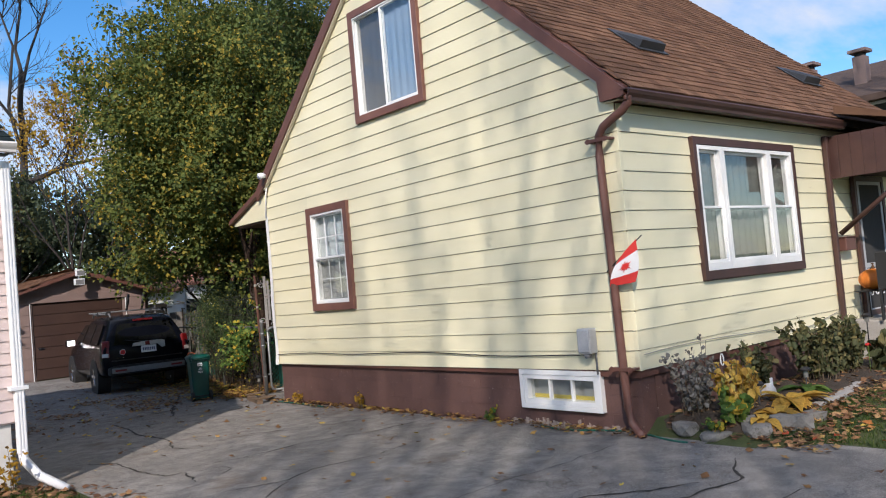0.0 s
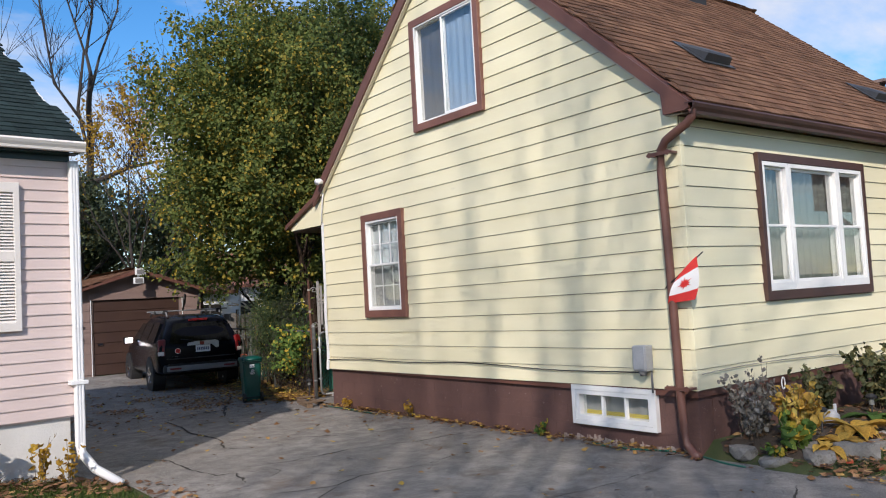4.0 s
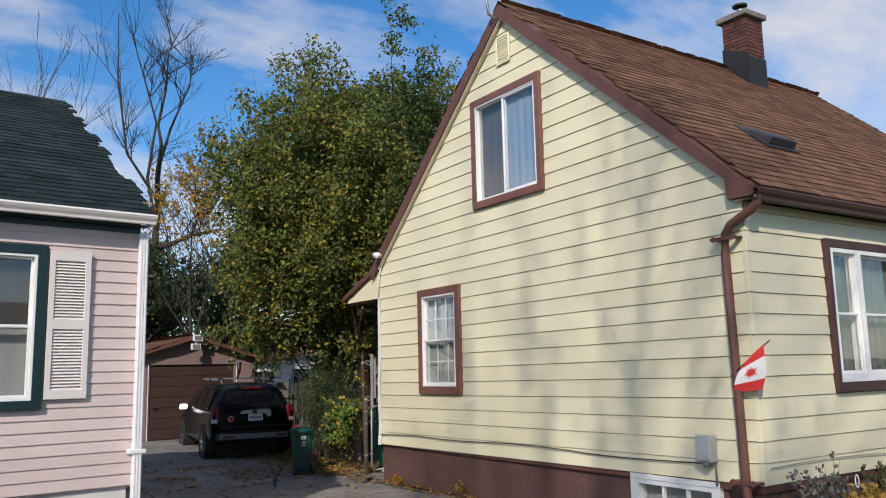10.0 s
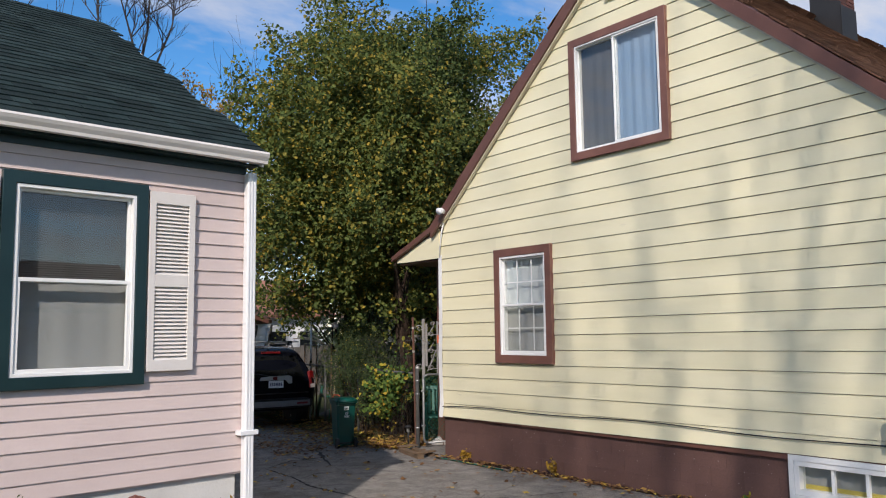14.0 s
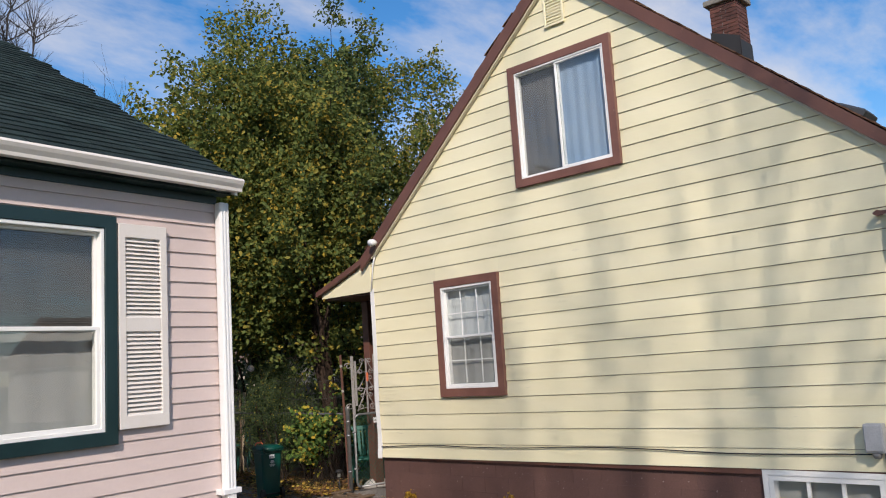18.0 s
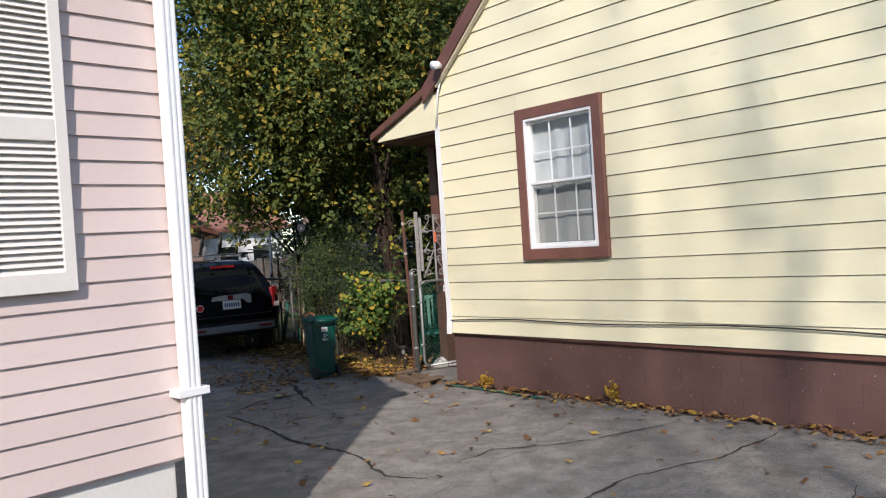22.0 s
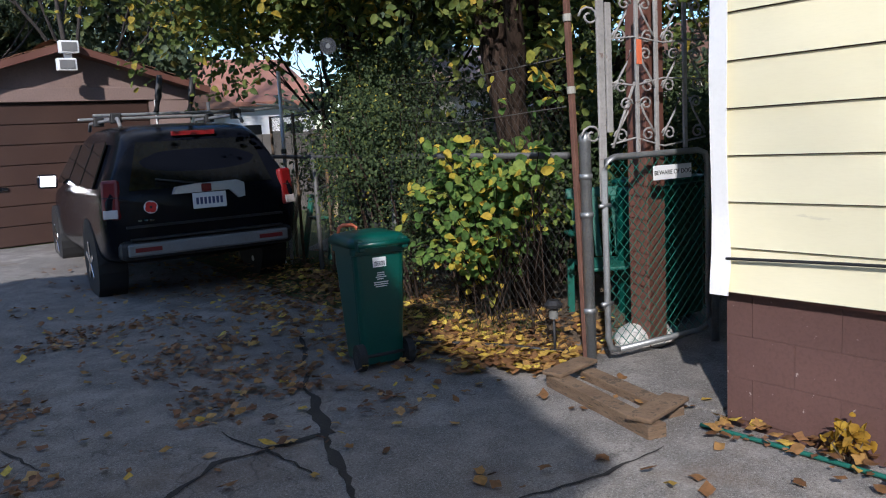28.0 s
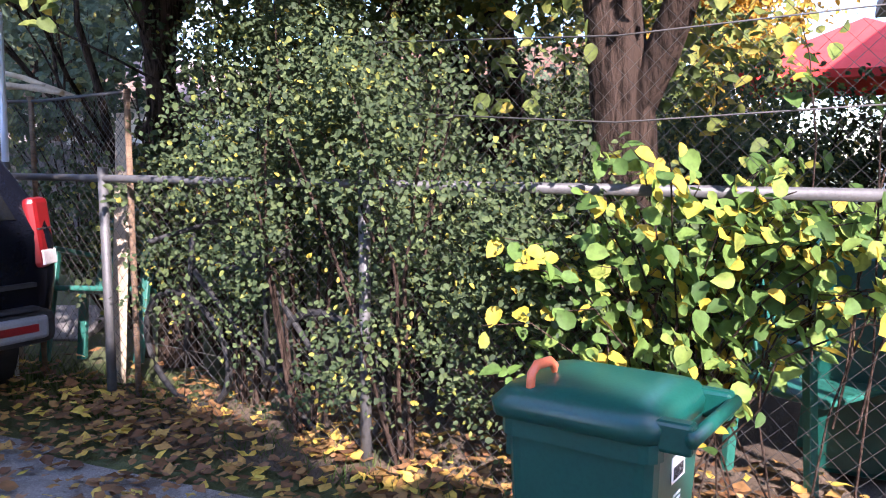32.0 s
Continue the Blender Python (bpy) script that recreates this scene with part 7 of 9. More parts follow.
for z, dip in ((1.27, 0.03), (1.62, -0.02), (1.86, 0.015)):
    pipe("cross_bar", [(0.05, 0, z), (0.2, 0, z + dip), (0.38, 0, z - dip), (0.66, 0, z + 0.01)], 0.006, M["iron_white"], scr, "", 5)
rnd = random.Random(8)
for cx in (0.13, 0.275, 0.43, 0.60):
    for zb in (1.28, 1.56, 1.84):
        f = 1 if cx in (0.13, 0.43) else -1
        # an S-shaped stem that ends in a curl at foot and head
        stem = [(cx - f * 0.055, 0.0, zb + 0.02), (cx - f * 0.02, 0.0, zb + 0.09), (cx + f * 0.02, 0.0, zb + 0.16), (cx + f * 0.05, 0.0, zb + 0.24)]
        pipe("stem", stem, 0.006, M["iron_white"], scr, "", 5)
        pipe("scroll", scroll(cx - f * 0.012, zb + 0.035, 0.045, 0.006, 1.3, -f), 0.0062, M["iron_white"], scr, "", 5)
        if rnd.random() < 0.85:
            pipe("scroll", scroll(cx + f * 0.012, zb + 0.215, 0.040, -0.006, 1.3, f), 0.0062, M["iron_white"], scr, "", 5)
for z in (1.33, 1.98):
    pipe("scroll", scroll(-0.06, z, 0.058, 0.0, 1.3, -1), 0.0065, M["iron_white"], scr, "", 5)
pipe("brace", [(0.06, 0, 1.25), (0.2, 0, 1.62)], 0.008, M["iron_white"], scr, "", 5)
box("orange_tag", 0.205, 0.235, -0.018, -0.010, 1.72, 1.86, M["orange"], scr, bevel=0.002)
gb = thing("gate_stone", "lumpy white stone at the foot of the gate", "stone", Matrix.Translation((0.92, 8.60, 0.0)))
bm = bmesh.new()
bmesh.ops.create_icosphere(bm, subdivisions=3, radius=0.2)
for v in bm.verts:
    v.co = Vector((v.co.x * 1.25, v.co.y * 0.7, max(-0.02, v.co.z * 0.7))) * (1 + 0.25 * noise.noise(v.co * 6))
part("rock", bm, M["white_stone"], gb, "", True)
# timber frame lying by the house corner
tf = thing("timber_frame", "weathered timber frame lying on the driveway by the gate", "timber")
def plank_between(name, a, b, w, h, parent, z=0.0):
    a, b = Vector((*a, 0)), Vector((*b, 0))
    ob = part(name, box_bm(0, (b - a).length, -w / 2, w / 2, 0, h, 0.008), M["wood_old"], parent)
    ob.matrix_basis = Matrix.Translation((a.x, a.y, z)) @ Matrix.Rotation(math.atan2(b.y - a.y, b.x - a.x), 4, "Z")
    return ob
plank_between("plank", (-0.10, 8.45), (-0.36, 7.56), 0.10, 0.075, tf, -0.03)
plank_between("plank", (0.12, 8.40), (-0.08, 7.66), 0.10, 0.055, tf, -0.03)
plank_between("end_block", (-0.17, 8.40), (0.18, 8.44), 0.13, 0.025, tf, 0.046)
plank_between("end_block", (-0.40, 7.64), (-0.02, 7.70), 0.13, 0.025, tf, 0.046)
pad = box("pavement", 0.08, 0.80, 7.55, 8.72, -0.12, -0.005, M["asphalt"], None, "", 0.01)
tagged(pad, "worn grey asphalt pad under the gate", "pavement", kind="structure")
# garden hose along the foundation
hose = thing("garden_hose", "thin green garden hose lying along the foundation", "hose")
pipe("tube", [(-0.12 + 0.05 * math.sin(y * 1.9) - 0.05 * smoothstep(6.2, 7.5, y), y, drive_z(0, y) + 0.015) for y in np.linspace(7.5, 5.9, 22)], 0.011, M["mesh_green"], hose, "", 6)
hose2 = thing("garden_hose", "green garden hose curled at the house corner", "hose")
pipe("tube", [(-0.05 - 0.10 * math.sin(k * 0.35), 1.5 - 0.085 * k, drive_z(0, 1) + 0.015) for k in range(24)], 0.010, M["mesh_green"], hose2, "", 6)
hose3 = thing("black_hose", "black hose half buried under the leaves by the fence", "hose")
pipe("tube", [(0.30 - 0.16 * k + 0.06 * math.sin(k * 1.3), 8.75 + 0.33 * k, 0.0 + 0.02) for k in range(5)], 0.012, M["car_black"], hose3, "", 6)
# solar path lights
def path_light(x, y, z, parent_group):
    t = thing("path_light", "small dark solar path light", "lamp", Matrix.Translation((x, y, z)), parent_group)
    pipe("stake", [(0, 0, -0.05), (0, 0, 0.22)], 0.009, M["car_black"], t, "", 6)
    vs, fs = tube([(0, 0, 0.22), (0, 0, 0.29)], 0.028, 12)
    put("lens", mesh_of("lens", vs, fs, M["porch_grey"]), t)
    vs, fs = tube([(0, 0, 0.29), (0, 0, 0.31), (0, 0, 0.335)], [0.055, 0.06, 0.035], 14)
    put("cap", mesh_of("cap", vs, fs, M["car_black"]), t)
path_light(0.30, 8.82, 0.0, "path lights")
path_light(0.95, -0.62, 0.12, "path lights")
path_light(2.15, -0.55, 0.1, "path lights")
path_light(4.45, -0.35, 0.5, "path lights")

# bin labels and the orange clip
lb = box("label_sticker", -0.045, 0.06, 0.2165, 0.2185, 0.640, 0.700, M["white_metal"], the_bin, "white barcode sticker", 0.0)
for k in range(12):
    box("code_bar", -0.034 + k * 0.007, -0.0305 + k * 0.007, 0.2186, 0.2195, 0.646, 0.676, M["car_black"], lb, bevel=0.0)
for k, (w, x, z) in enumerate(((0.055, 0.0, 0.600), (0.06, 0.0, 0.587), (0.085, 0.0, 0.574), (0.05, 0.005, 0.561), (0.115, 0.0, 0.541), (0.11, 0.0, 0.528), (0.09, 0.0, 0.515))):
    box("text_bar", x - w / 2, x + w / 2, 0.2085 + (z - 0.5) * 0.04, 0.2105 + (z - 0.5) * 0.04, z, z + 0.006, M["white_metal"], the_bin, bevel=0.0)
clip = thing("orange_clip", "orange plastic handle lying on the bin lid", "clip", BIN @ Matrix.Translation((0.10, -0.15, 0.815)))
pipe("loop", [(-0.075, 0, 0.0), (-0.07, 0, 0.045), (-0.04, 0, 0.062), (0.04, 0, 0.066), (0.07, 0, 0.05), (0.078, 0, 0.0)], 0.013, M["orange"], clip, "", 8)
box("base", -0.10, 0.10, -0.045, 0.045, -0.012, 0.010, M["orange"], clip, bevel=0.009)

# green patio chair behind the fence
def patio_chair(m):
    t = thing("patio_chair", "green plastic patio chair behind the fence", "chair", m)
    box("seat", -0.24, 0.24, -0.22, 0.22, 0.38, 0.41, M["mesh_green"], t, bevel=0.012)
    for k in range(6):
        x = -0.19 + k * 0.076
        q = part("back_slat", box_bm(x - 0.025, x + 0.025, -0.008, 0.008, 0, 0.46, 0.005), M["mesh_green"], t)
        q.matrix_basis = Matrix.Translation((0, 0.21, 0.42)) @ Matrix.Rotation(radians(-14), 4, "X")
    q = part("back_rail", box_bm(-0.25, 0.25, -0.012, 0.012, 0.44, 0.52, 0.012), M["mesh_green"], t)
    q.matrix_basis = Matrix.Translation((0, 0.21, 0.42)) @ Matrix.Rotation(radians(-14), 4, "X")
    for sx in (-1, 1):
        box("armrest", sx * 0.26 - 0.03, sx * 0.26 + 0.03, -0.2, 0.24, 0.60, 0.625, M["mesh_green"], t, bevel=0.008)
        for sy in (-1, 1):
            q = part("leg", box_bm(-0.025, 0.025, -0.018, 0.018, 0, 0.6 if sy < 0 else 0.42, 0.005), M["mesh_green"], t)
            q.matrix_basis = Matrix.Translation((sx * 0.26, sy * 0.2, 0)) @ Matrix.Rotation(radians(4 * sy), 4, "X")
patio_chair(Matrix.Translation((1.25, 9.15, 0.0)) @ Matrix.Rotation(radians(-35), 4, "Z"))
tub = thing("storage_tub", "dark green plastic tub behind the gate", "tub", Matrix.Translation((1.55, 8.95, 0.0)))
part("body", box_bm(-0.25, 0.25, -0.2, 0.2, 0.0, 0.95, 0.03), M["bin_green"], tub)
part("lid", box_bm(-0.27, 0.27, -0.22, 0.22, 0.951, 1.0, 0.02), M["bin_green"], tub)

# bicycle leaning in the shrubs
bike = thing("bicycle", "black bicycle leaning in the shrubs by the fence", "bicycle", Matrix.Translation((0.78, 11.15, 0.0)) @ Matrix.Rotation(radians(80), 4, "Z") @ Matrix.Rotation(radians(-10), 4, "X"))
for x in (0.0, 1.0):
    ring = [(x + 0.32 * math.cos(a), 0, 0.33 + 0.32 * math.sin(a)) for a in np.linspace(0, 2 * math.pi, 29)]
    wh = pipe("wheel", ring, 0.018, M["black"], bike, "thin black tyre", 6)
    for k in range(10):
        a = k * math.pi / 5
        pipe("spoke", [(x, 0, 0.33), (x + 0.31 * math.cos(a), 0, 0.33 + 0.31 * math.sin(a))], 0.0018, M["wire"], wh, "", 3)
for a, b in (((0.0, 0.33), (0.40, 0.32)), ((0.0, 0.33), (0.32, 0.80)), ((0.40, 0.32), (0.30, 0.88)), ((0.40, 0.32), (0.82, 0.78)), ((0.32, 0.80), (0.80, 0.84)), ((1.0, 0.33), (0.78, 0.98))):
    pipe("frame_tube", [(a[0], 0, a[1]), (b[0], 0, b[1])], 0.015, M["black"], bike, "", 7)
pipe("handlebar", [(0.78, -0.25, 1.0), (0.78, 0.25, 1.0)], 0.012, M["black"], bike, "", 6)
box("saddle", 0.18, 0.42, -0.06, 0.06, 0.88, 0.93, M["black"], bike, bevel=0.02)

# odds and ends by the SUV and the far fence
def stake_pile(x, y):
    t = thing("wood_pile", "pale stakes and boards leaning on the fence", "timber", Matrix.Translation((x, y, 0.0)))
    r = random.Random(3)
    for k in range(8):
        a = Vector((r.uniform(-0.3, 0.3), r.uniform(-0.3, 0.3), 0))
        b = a + Vector((r.uniform(-0.1, 0.35), r.uniform(-0.2, 0.3), r.uniform(0.5, 1.0)))
        pipe("stake", [a, b], r.uniform(0.015, 0.03), M["pale_wood"], t, "", 5)
stake_pile(0.95, 14.0)
ob_ = thing("orange_tarp", "crumpled orange and red plastic behind the SUV", "tarp", Matrix.Translation((1.35, 15.6, 0.75)))
bm = bmesh.new()
bmesh.ops.create_icosphere(bm, subdivisions=3, radius=0.28)
for v in bm.verts:
    v.co = Vector((v.co.x, v.co.y * 0.7, v.co.z * 0.6)) * (1 + 0.5 * noise.noise(v.co * 4))
part("sheet", bm, M["orange"], ob_)
st = thing("trestle", "old wooden trestle under the orange plastic", "trestle", Matrix.Translation((1.35, 15.6, -0.02)))
for x in (-0.3, 0.3):
    for y in (-0.15, 0.15):
        pipe("leg", [(x, y * 1.4, 0), (x, y * 0.6, 0.62)], 0.025, M["pale_wood"], st, "", 5)
box("top", -0.45, 0.45, -0.14, 0.14, 0.62, 0.66, M["pale_wood"], st)
bag = thing("white_bag", "crumpled white plastic bag by the fence", "bag", Matrix.Translation((0.75, 13.6, 0.12)))
bm = bmesh.new()
bmesh.ops.create_icosphere(bm, subdivisions=3, radius=0.17)
for v in bm.verts:
    v.co = Vector((v.co.x, v.co.y, v.co.z * 0.8)) * (1 + 0.6 * noise.noise(v.co * 7))
part("sheet", bm, M["flag_white"], bag)

# what leans on the far end of the fence
wp_ = thing("white_pole", "thin white metal pole standing at the fence", "pole", Matrix.Translation((1.03, 13.62, 0.0)))
pipe("tube", [(0, 0, -0.1), (0.01, -0.02, 2.2)], 0.021, M["white_metal"], wp_, "", 8)
for z in (0.9, 1.28):
    vs, fs = tube([(0.005, -0.01, z - 0.025), (0.005, -0.01, z + 0.025)], 0.03, 10)
    put("clamp", mesh_of("clamp", vs, fs, M["dull_galv"]), wp_)
pn = thing("wire_panel", "grey wire mesh panel raised above the fence", "fence panel", Matrix.Translation((0.93, 12.52, 0.0)) @ Matrix.Rotation(radians(81), 4, "Z"))
wire_panel("mesh", 0.0, 1.7, 1.22, 1.68, 0.045, 0.0016, M["dull_galv"], pn, "fine grey mesh")
pipe("top_rail", [(0, 0, 1.68), (0.8, 0, 1.66), (1.7, 0, 1.68)], 0.009, M["dull_galv"], pn)
for u in (0.0, 0.9, 1.7):
    pipe("stake", [(u, 0, 0.0), (u, 0, 1.69)], 0.018, M["wood_old"], pn, "grey wooden stake", 6)
for k, (y0, z0, y1, z1, dx) in enumerate(((13.1, 1.70, 14.7, 1.86, 0.03), (13.0, 1.66, 14.1, 1.92, 0.07), (13.3, 1.74, 15.1, 1.80, 0.05))):
    sb = thing("long_stick", "long pale stick lying on the wire panel", "stick", group="sticks on the fence")
    ym = (y0 + y1) / 2
    pipe("stick", [(0.90 + (y0 - 12.52) * 0.16 + dx, y0, z0), (0.91 + (ym - 12.52) * 0.16 + dx, ym, (z0 + z1) / 2 + 0.02), (0.90 + (y1 - 12.52) * 0.16 + dx, y1, z1)], [0.020, 0.018, 0.012], M["pale_wood"], sb, "", 6)
ob2 = thing("board", "weathered orange-brown board leaning upright behind the fence", "board", Matrix.Translation((1.20, 12.95, -0.02)) @ Matrix.Rotation(radians(80), 4, "Z") @ Matrix.Rotation(radians(4), 4, "X"))
part("plank", box_bm(-0.06, 0.06, -0.012, 0.012, 0, 1.62, 0.004), M["pale_wood"], ob2)
patio_chair(Matrix.Translation((1.42, 13.25, 0.03)) @ Matrix.Rotation(radians(-70), 4, "Z") @ Matrix.Rotation(radians(-12), 4, "X") @ Matrix.Scale(1.15, 4))
slab = thing("paving_slab", "broken grey paving slab tipped on the leaf litter", "slab", Matrix.Translation((2.15, 14.45, 0.0)) @ Matrix.Rotation(radians(24), 4, "Z") @ Matrix.Rotation(radians(-9), 4, "Y"))
part("stone", box_bm(-0.38, 0.38, -0.28, 0.28, 0.0, 0.06, 0.008), M["stone"], slab)
cd = thing("hanging_disc", "shiny silver disc hanging on a thread from the tree", "disc", Matrix.Translation((-0.10, 10.60, 2.06)) @ Matrix.Rotation(radians(-38), 4, "Z") @ Matrix.Rotation(radians(14), 4, "X"))
vs, fs = tube([(0, -0.0008, 0), (0, 0.0008, 0)], [0.06, 0.06], 32)
put("disc", mesh_of("disc", vs, fs, M["mirror"]), cd)
vs, fs = tube([(0, -0.0016, 0), (0, 0.0016, 0)], [0.018, 0.018], 20)
put("centre", mesh_of("centre", vs, fs, M["grey_metal"]), cd)
pipe("thread", [(0, 0, 0.058), (0.01, 0.02, 0.85)], 0.0012, M["wire"], cd, "", 4)

# red canopy and shed in the back yard
cano = thing("red_canopy", "red garden canopy behind the fence", "canopy", Matrix.Translation((8.5, 8.6, 0.0)))
bm = bmesh.new()
q = [bm.verts.new(p) for p in ((-1.45, -1.4, 2.27), (1.45, -1.4, 2.27), (1.45, 1.4, 2.27), (-1.45, 1.4, 2.27), (0, 0, 3.0), (-1.45, -1.4, 2.18), (1.45, -1.4, 2.18), (1.45, 1.4, 2.18), (-1.45, 1.4, 2.18))]
for f in ((0, 1, 4), (1, 2, 4), (2, 3, 4), (3, 0, 4), (0, 5, 6, 1), (1, 6, 7, 2), (2, 7, 8, 3), (3, 8, 5, 0)):
    bm.faces.new([q[i] for i in f])
part("cover", bm, M["flag_red"], cano)
for sx in (-1.38, 1.38):
    for sy in (-1.33, 1.33):
        pipe("pole", [(sx, sy, -0.05), (sx, sy, 2.24)], 0.025, M["white_metal"], cano, "", 6)

# back porch: steps, railing and an enclosing wall with the back door
bp = thing("back_porch", "grey back porch steps with a sloping railing", "porch")
for k, (x0, x1, z) in enumerate(((2.78, 3.08, 0.15), (3.081, 3.38, 0.32), (3.381, 3.995, 0.49))):
    box("step" if k < 2 else "landing", x0, x1, HY1 + 0.03, 8.48, -0.05, z, M["porch_grey"], bp, bevel=0.008)
newel = box("post", 2.76, 2.86, 8.49, 8.59, -0.05, 1.31, M["porch_grey"], bp, "grey square newel post", 0.008)
box("post_cap", 2.745, 2.875, 8.475, 8.605, 1.311, 1.335, M["porch_grey"], newel, bevel=0.008)
box("post", 3.90, 3.995, 8.50, 8.59, -0.05, 1.80, M["porch_grey"], bp, "grey square newel post", 0.008)
def slope(x, z):
    return z + (x - 2.86) * 0.40
prism("rail", [(2.861, slope(2.861, 1.22)), (2.861, slope(2.861, 1.27)), (3.899, slope(3.899, 1.27)), (3.899, slope(3.899, 1.22))], "y", 8.50, 8.585, M["porch_grey"], bp, "grey painted hand rail")
prism("stringer", [(2.861, slope(2.861, 0.22)), (2.861, slope(2.861, 0.30)), (3.899, slope(3.899, 0.30)), (3.899, slope(3.899, 0.22))], "y", 8.52, 8.565, M["porch_grey"], bp)
for k in range(8):
    x = 2.95 + k * 0.12
    prism("baluster", [(x, slope(x, 0.295)), (x, slope(x, 1.225)), (x + 0.035, slope(x + 0.035, 1.225)), (x + 0.035, slope(x + 0.035, 0.295))], "y", 8.525, 8.56, M["porch_grey"], bp)
pw_core = wall_core("porch_wall", "x", 4.0, 4.15, HY1 + 0.003, 8.62, -0.1, lambda u: 3.05, [(7.58, 8.28, 0.50, 2.52)], [], M["porch_grey"], house, "grey boarded porch wall")
bd = thing("door_2", "grey panelled back door with a dark window", "door", kind="structure")
part("slab", box_bm(4.05, 4.09, 7.585, 8.275, 0.505, 2.515, 0.004), M["fence_grey"], bd)
part("door_window", box_bm(4.035, 4.049, 7.68, 8.18, 1.42, 2.35, 0.004), M["car_glass_dark"], bd, "dark window")
part("door_panel", box_bm(4.035, 4.049, 7.68, 8.18, 0.62, 1.30, 0.006), M["grey_plastic"], bd, "pale lower panel")
siding(rear, "y", HY1 + 0.002, 1, SB, 3.3, EXPO, lambda z: (0.05, 3.99), [], M["yellow"])

# ---- houses in the distance ----
def far_house(name, label, x0, x1, y0, y1, eave, ridge, wall, roofm, axis="x", z0=-0.3, windows=(), chim=()):
    h = thing(name, label, "house")
    box("wall", x0, x1, y0, y1, z0, eave, wall, h, bevel=0.01)
    if axis == "x":
        ym = (y0 + y1) / 2
        prism("roof", [(y0 - 0.35, eave - 0.05), (ym, ridge), (y1 + 0.35, eave - 0.05), (y1 + 0.35, eave - 0.2), (y0 - 0.35, eave - 0.2)], "x", x0 - 0.35, x1 + 0.35, roofm, h)
    else:
        xm = (x0 + x1) / 2
        prism("roof", [(x0 - 0.35, eave - 0.05), (xm, ridge), (x1 + 0.35, eave - 0.05), (x1 + 0.35, eave - 0.2), (x0 - 0.35, eave - 0.2)], "y", y0 - 0.35, y1 + 0.35, roofm, h)
    for face, u, z, w, hh in windows:
        if face == "S":
            win = part("window", frame_bm(u, u + w, z, z + hh, 0.07, y0 - 0.05, y0 - 0.003), M["white_metal"], h)
            pane("pane", u + 0.06, u + w - 0.06, z + 0.06, z + hh - 0.06, y0 - 0.02, M["car_glass_dark"], win)
        else:
            win = part("window", frame_bm(0, w, 0, hh, 0.07, -0.05, -0.003), M["white_metal"], h)
            win.matrix_basis = Matrix.Translation((x0, u + w, z)) @ WEST
            pane("pane", 0.06, w - 0.06, 0.06, hh - 0.06, -0.02, M["car_glass_dark"], win)
    for x, y, z, s in chim:
        cb = box("chimney", x - s, x + s, y - s, y + s, eave, z, M["garage"], h)
        box("chimney_cap", x - s * 1.5, x + s * 1.5, y - s * 1.5, y + s * 1.5, z + 0.1, z + 0.18, M["garage"], h)
        box("chimney_neck", x - s * 0.7, x + s * 0.7, y - s * 0.7, y + s * 0.7, z, z + 0.1, M["dark"], h)
    return h


nb_ = far_house("neighbour_house", "brown-roofed two-storey house with pale siding next door", 13.6, 22.0, -1.0, 7.2, 5.3, 6.9, M["beige"], M["dark_roof"], "y",
                windows=(("W", 1.6, 4.0, 1.6, 1.1), ("W", 4.4, 4.0, 1.2, 1.1), ("S", 14.6, 4.0, 1.6, 1.1)), chim=((14.5, 4.4, 6.42, 0.15), (15.0, 3.3, 6.55, 0.15)))
nb_["group"] = ""
far_house("orange_roof_house", "house with a faded orange roof far behind the yard", 8.6, 12.5, 33.0, 39.0, 2.9, 4.7, M["white_metal"], M["orange_roof"], "x", windows=(("S", 9.2, 0.9, 1.1, 1.2), ("S", 10.9, 0.9, 1.1, 1.2)))
far_house("white_house", "white house far behind the fence", 4.6, 8.0, 31.0, 36.0, 2.6, 3.6, M["white_metal"], M["brown_shingle"], "x", windows=(("S", 5.0, 0.9, 1.1, 1.1), ("S", 6.5, 0.9, 1.1, 1.1)))
far_house("low_house", "low pale house with a faded brown roof beyond the back fence", 9.5, 15.5, 20.4, 26.0, 2.62, 3.75, M["beige"], M["faded_roof"], "x", windows=(("S", 9.9, 0.9, 0.9, 1.1), ("S", 11.2, 0.9, 1.6, 1.1), ("S", 13.4, 0.9, 0.9, 1.1)))
far_house("bungalow", "low house with a brown roof behind the back yard", 13.0, 23.0, 14.0, 20.0, 2.7, 4.3, M["beige"], M["brown_shingle"], "y", windows=(("W", 15.2, 1.0, 1.5, 1.1), ("W", 17.6, 1.0, 1.2, 1.1)))
far_house("grey_house", "pale house beyond the trees", -20.0, -9.0, 36.0, 44.0, 3.2, 5.6, M["beige"], M["dark_shingle"], "x", windows=(("S", -17.0, 1.0, 1.5, 1.2), ("S", -12.5, 1.0, 1.5, 1.2)))
for k, x in enumerate((-26.0, -13.0, 1.0, 15.0)):
    far_house("street_house", "plain house across the street", x, x + 9.5, -34.0, -27.0, 3.2, 5.6, M["beige"] if k % 2 else M["orange_brick"], M["brown_shingle"], "x")
# wooden fence at the back of the yard
wf = thing("board_fence", "grey weathered board fence at the back of the yard", "fence")
for k in range(58):
    box("board", 1.9 + k * 0.19, 1.9 + k * 0.19 + 0.175, 18.6, 18.63, -0.1, 1.55 + 0.03 * math.sin(k * 1.7), M["fence_grey"], wf, bevel=0.004)
for z in (0.4, 1.25):
    box("rail", 1.9, 12.9, 18.631, 18.67, z, z + 0.08, M["fence_grey"], wf)


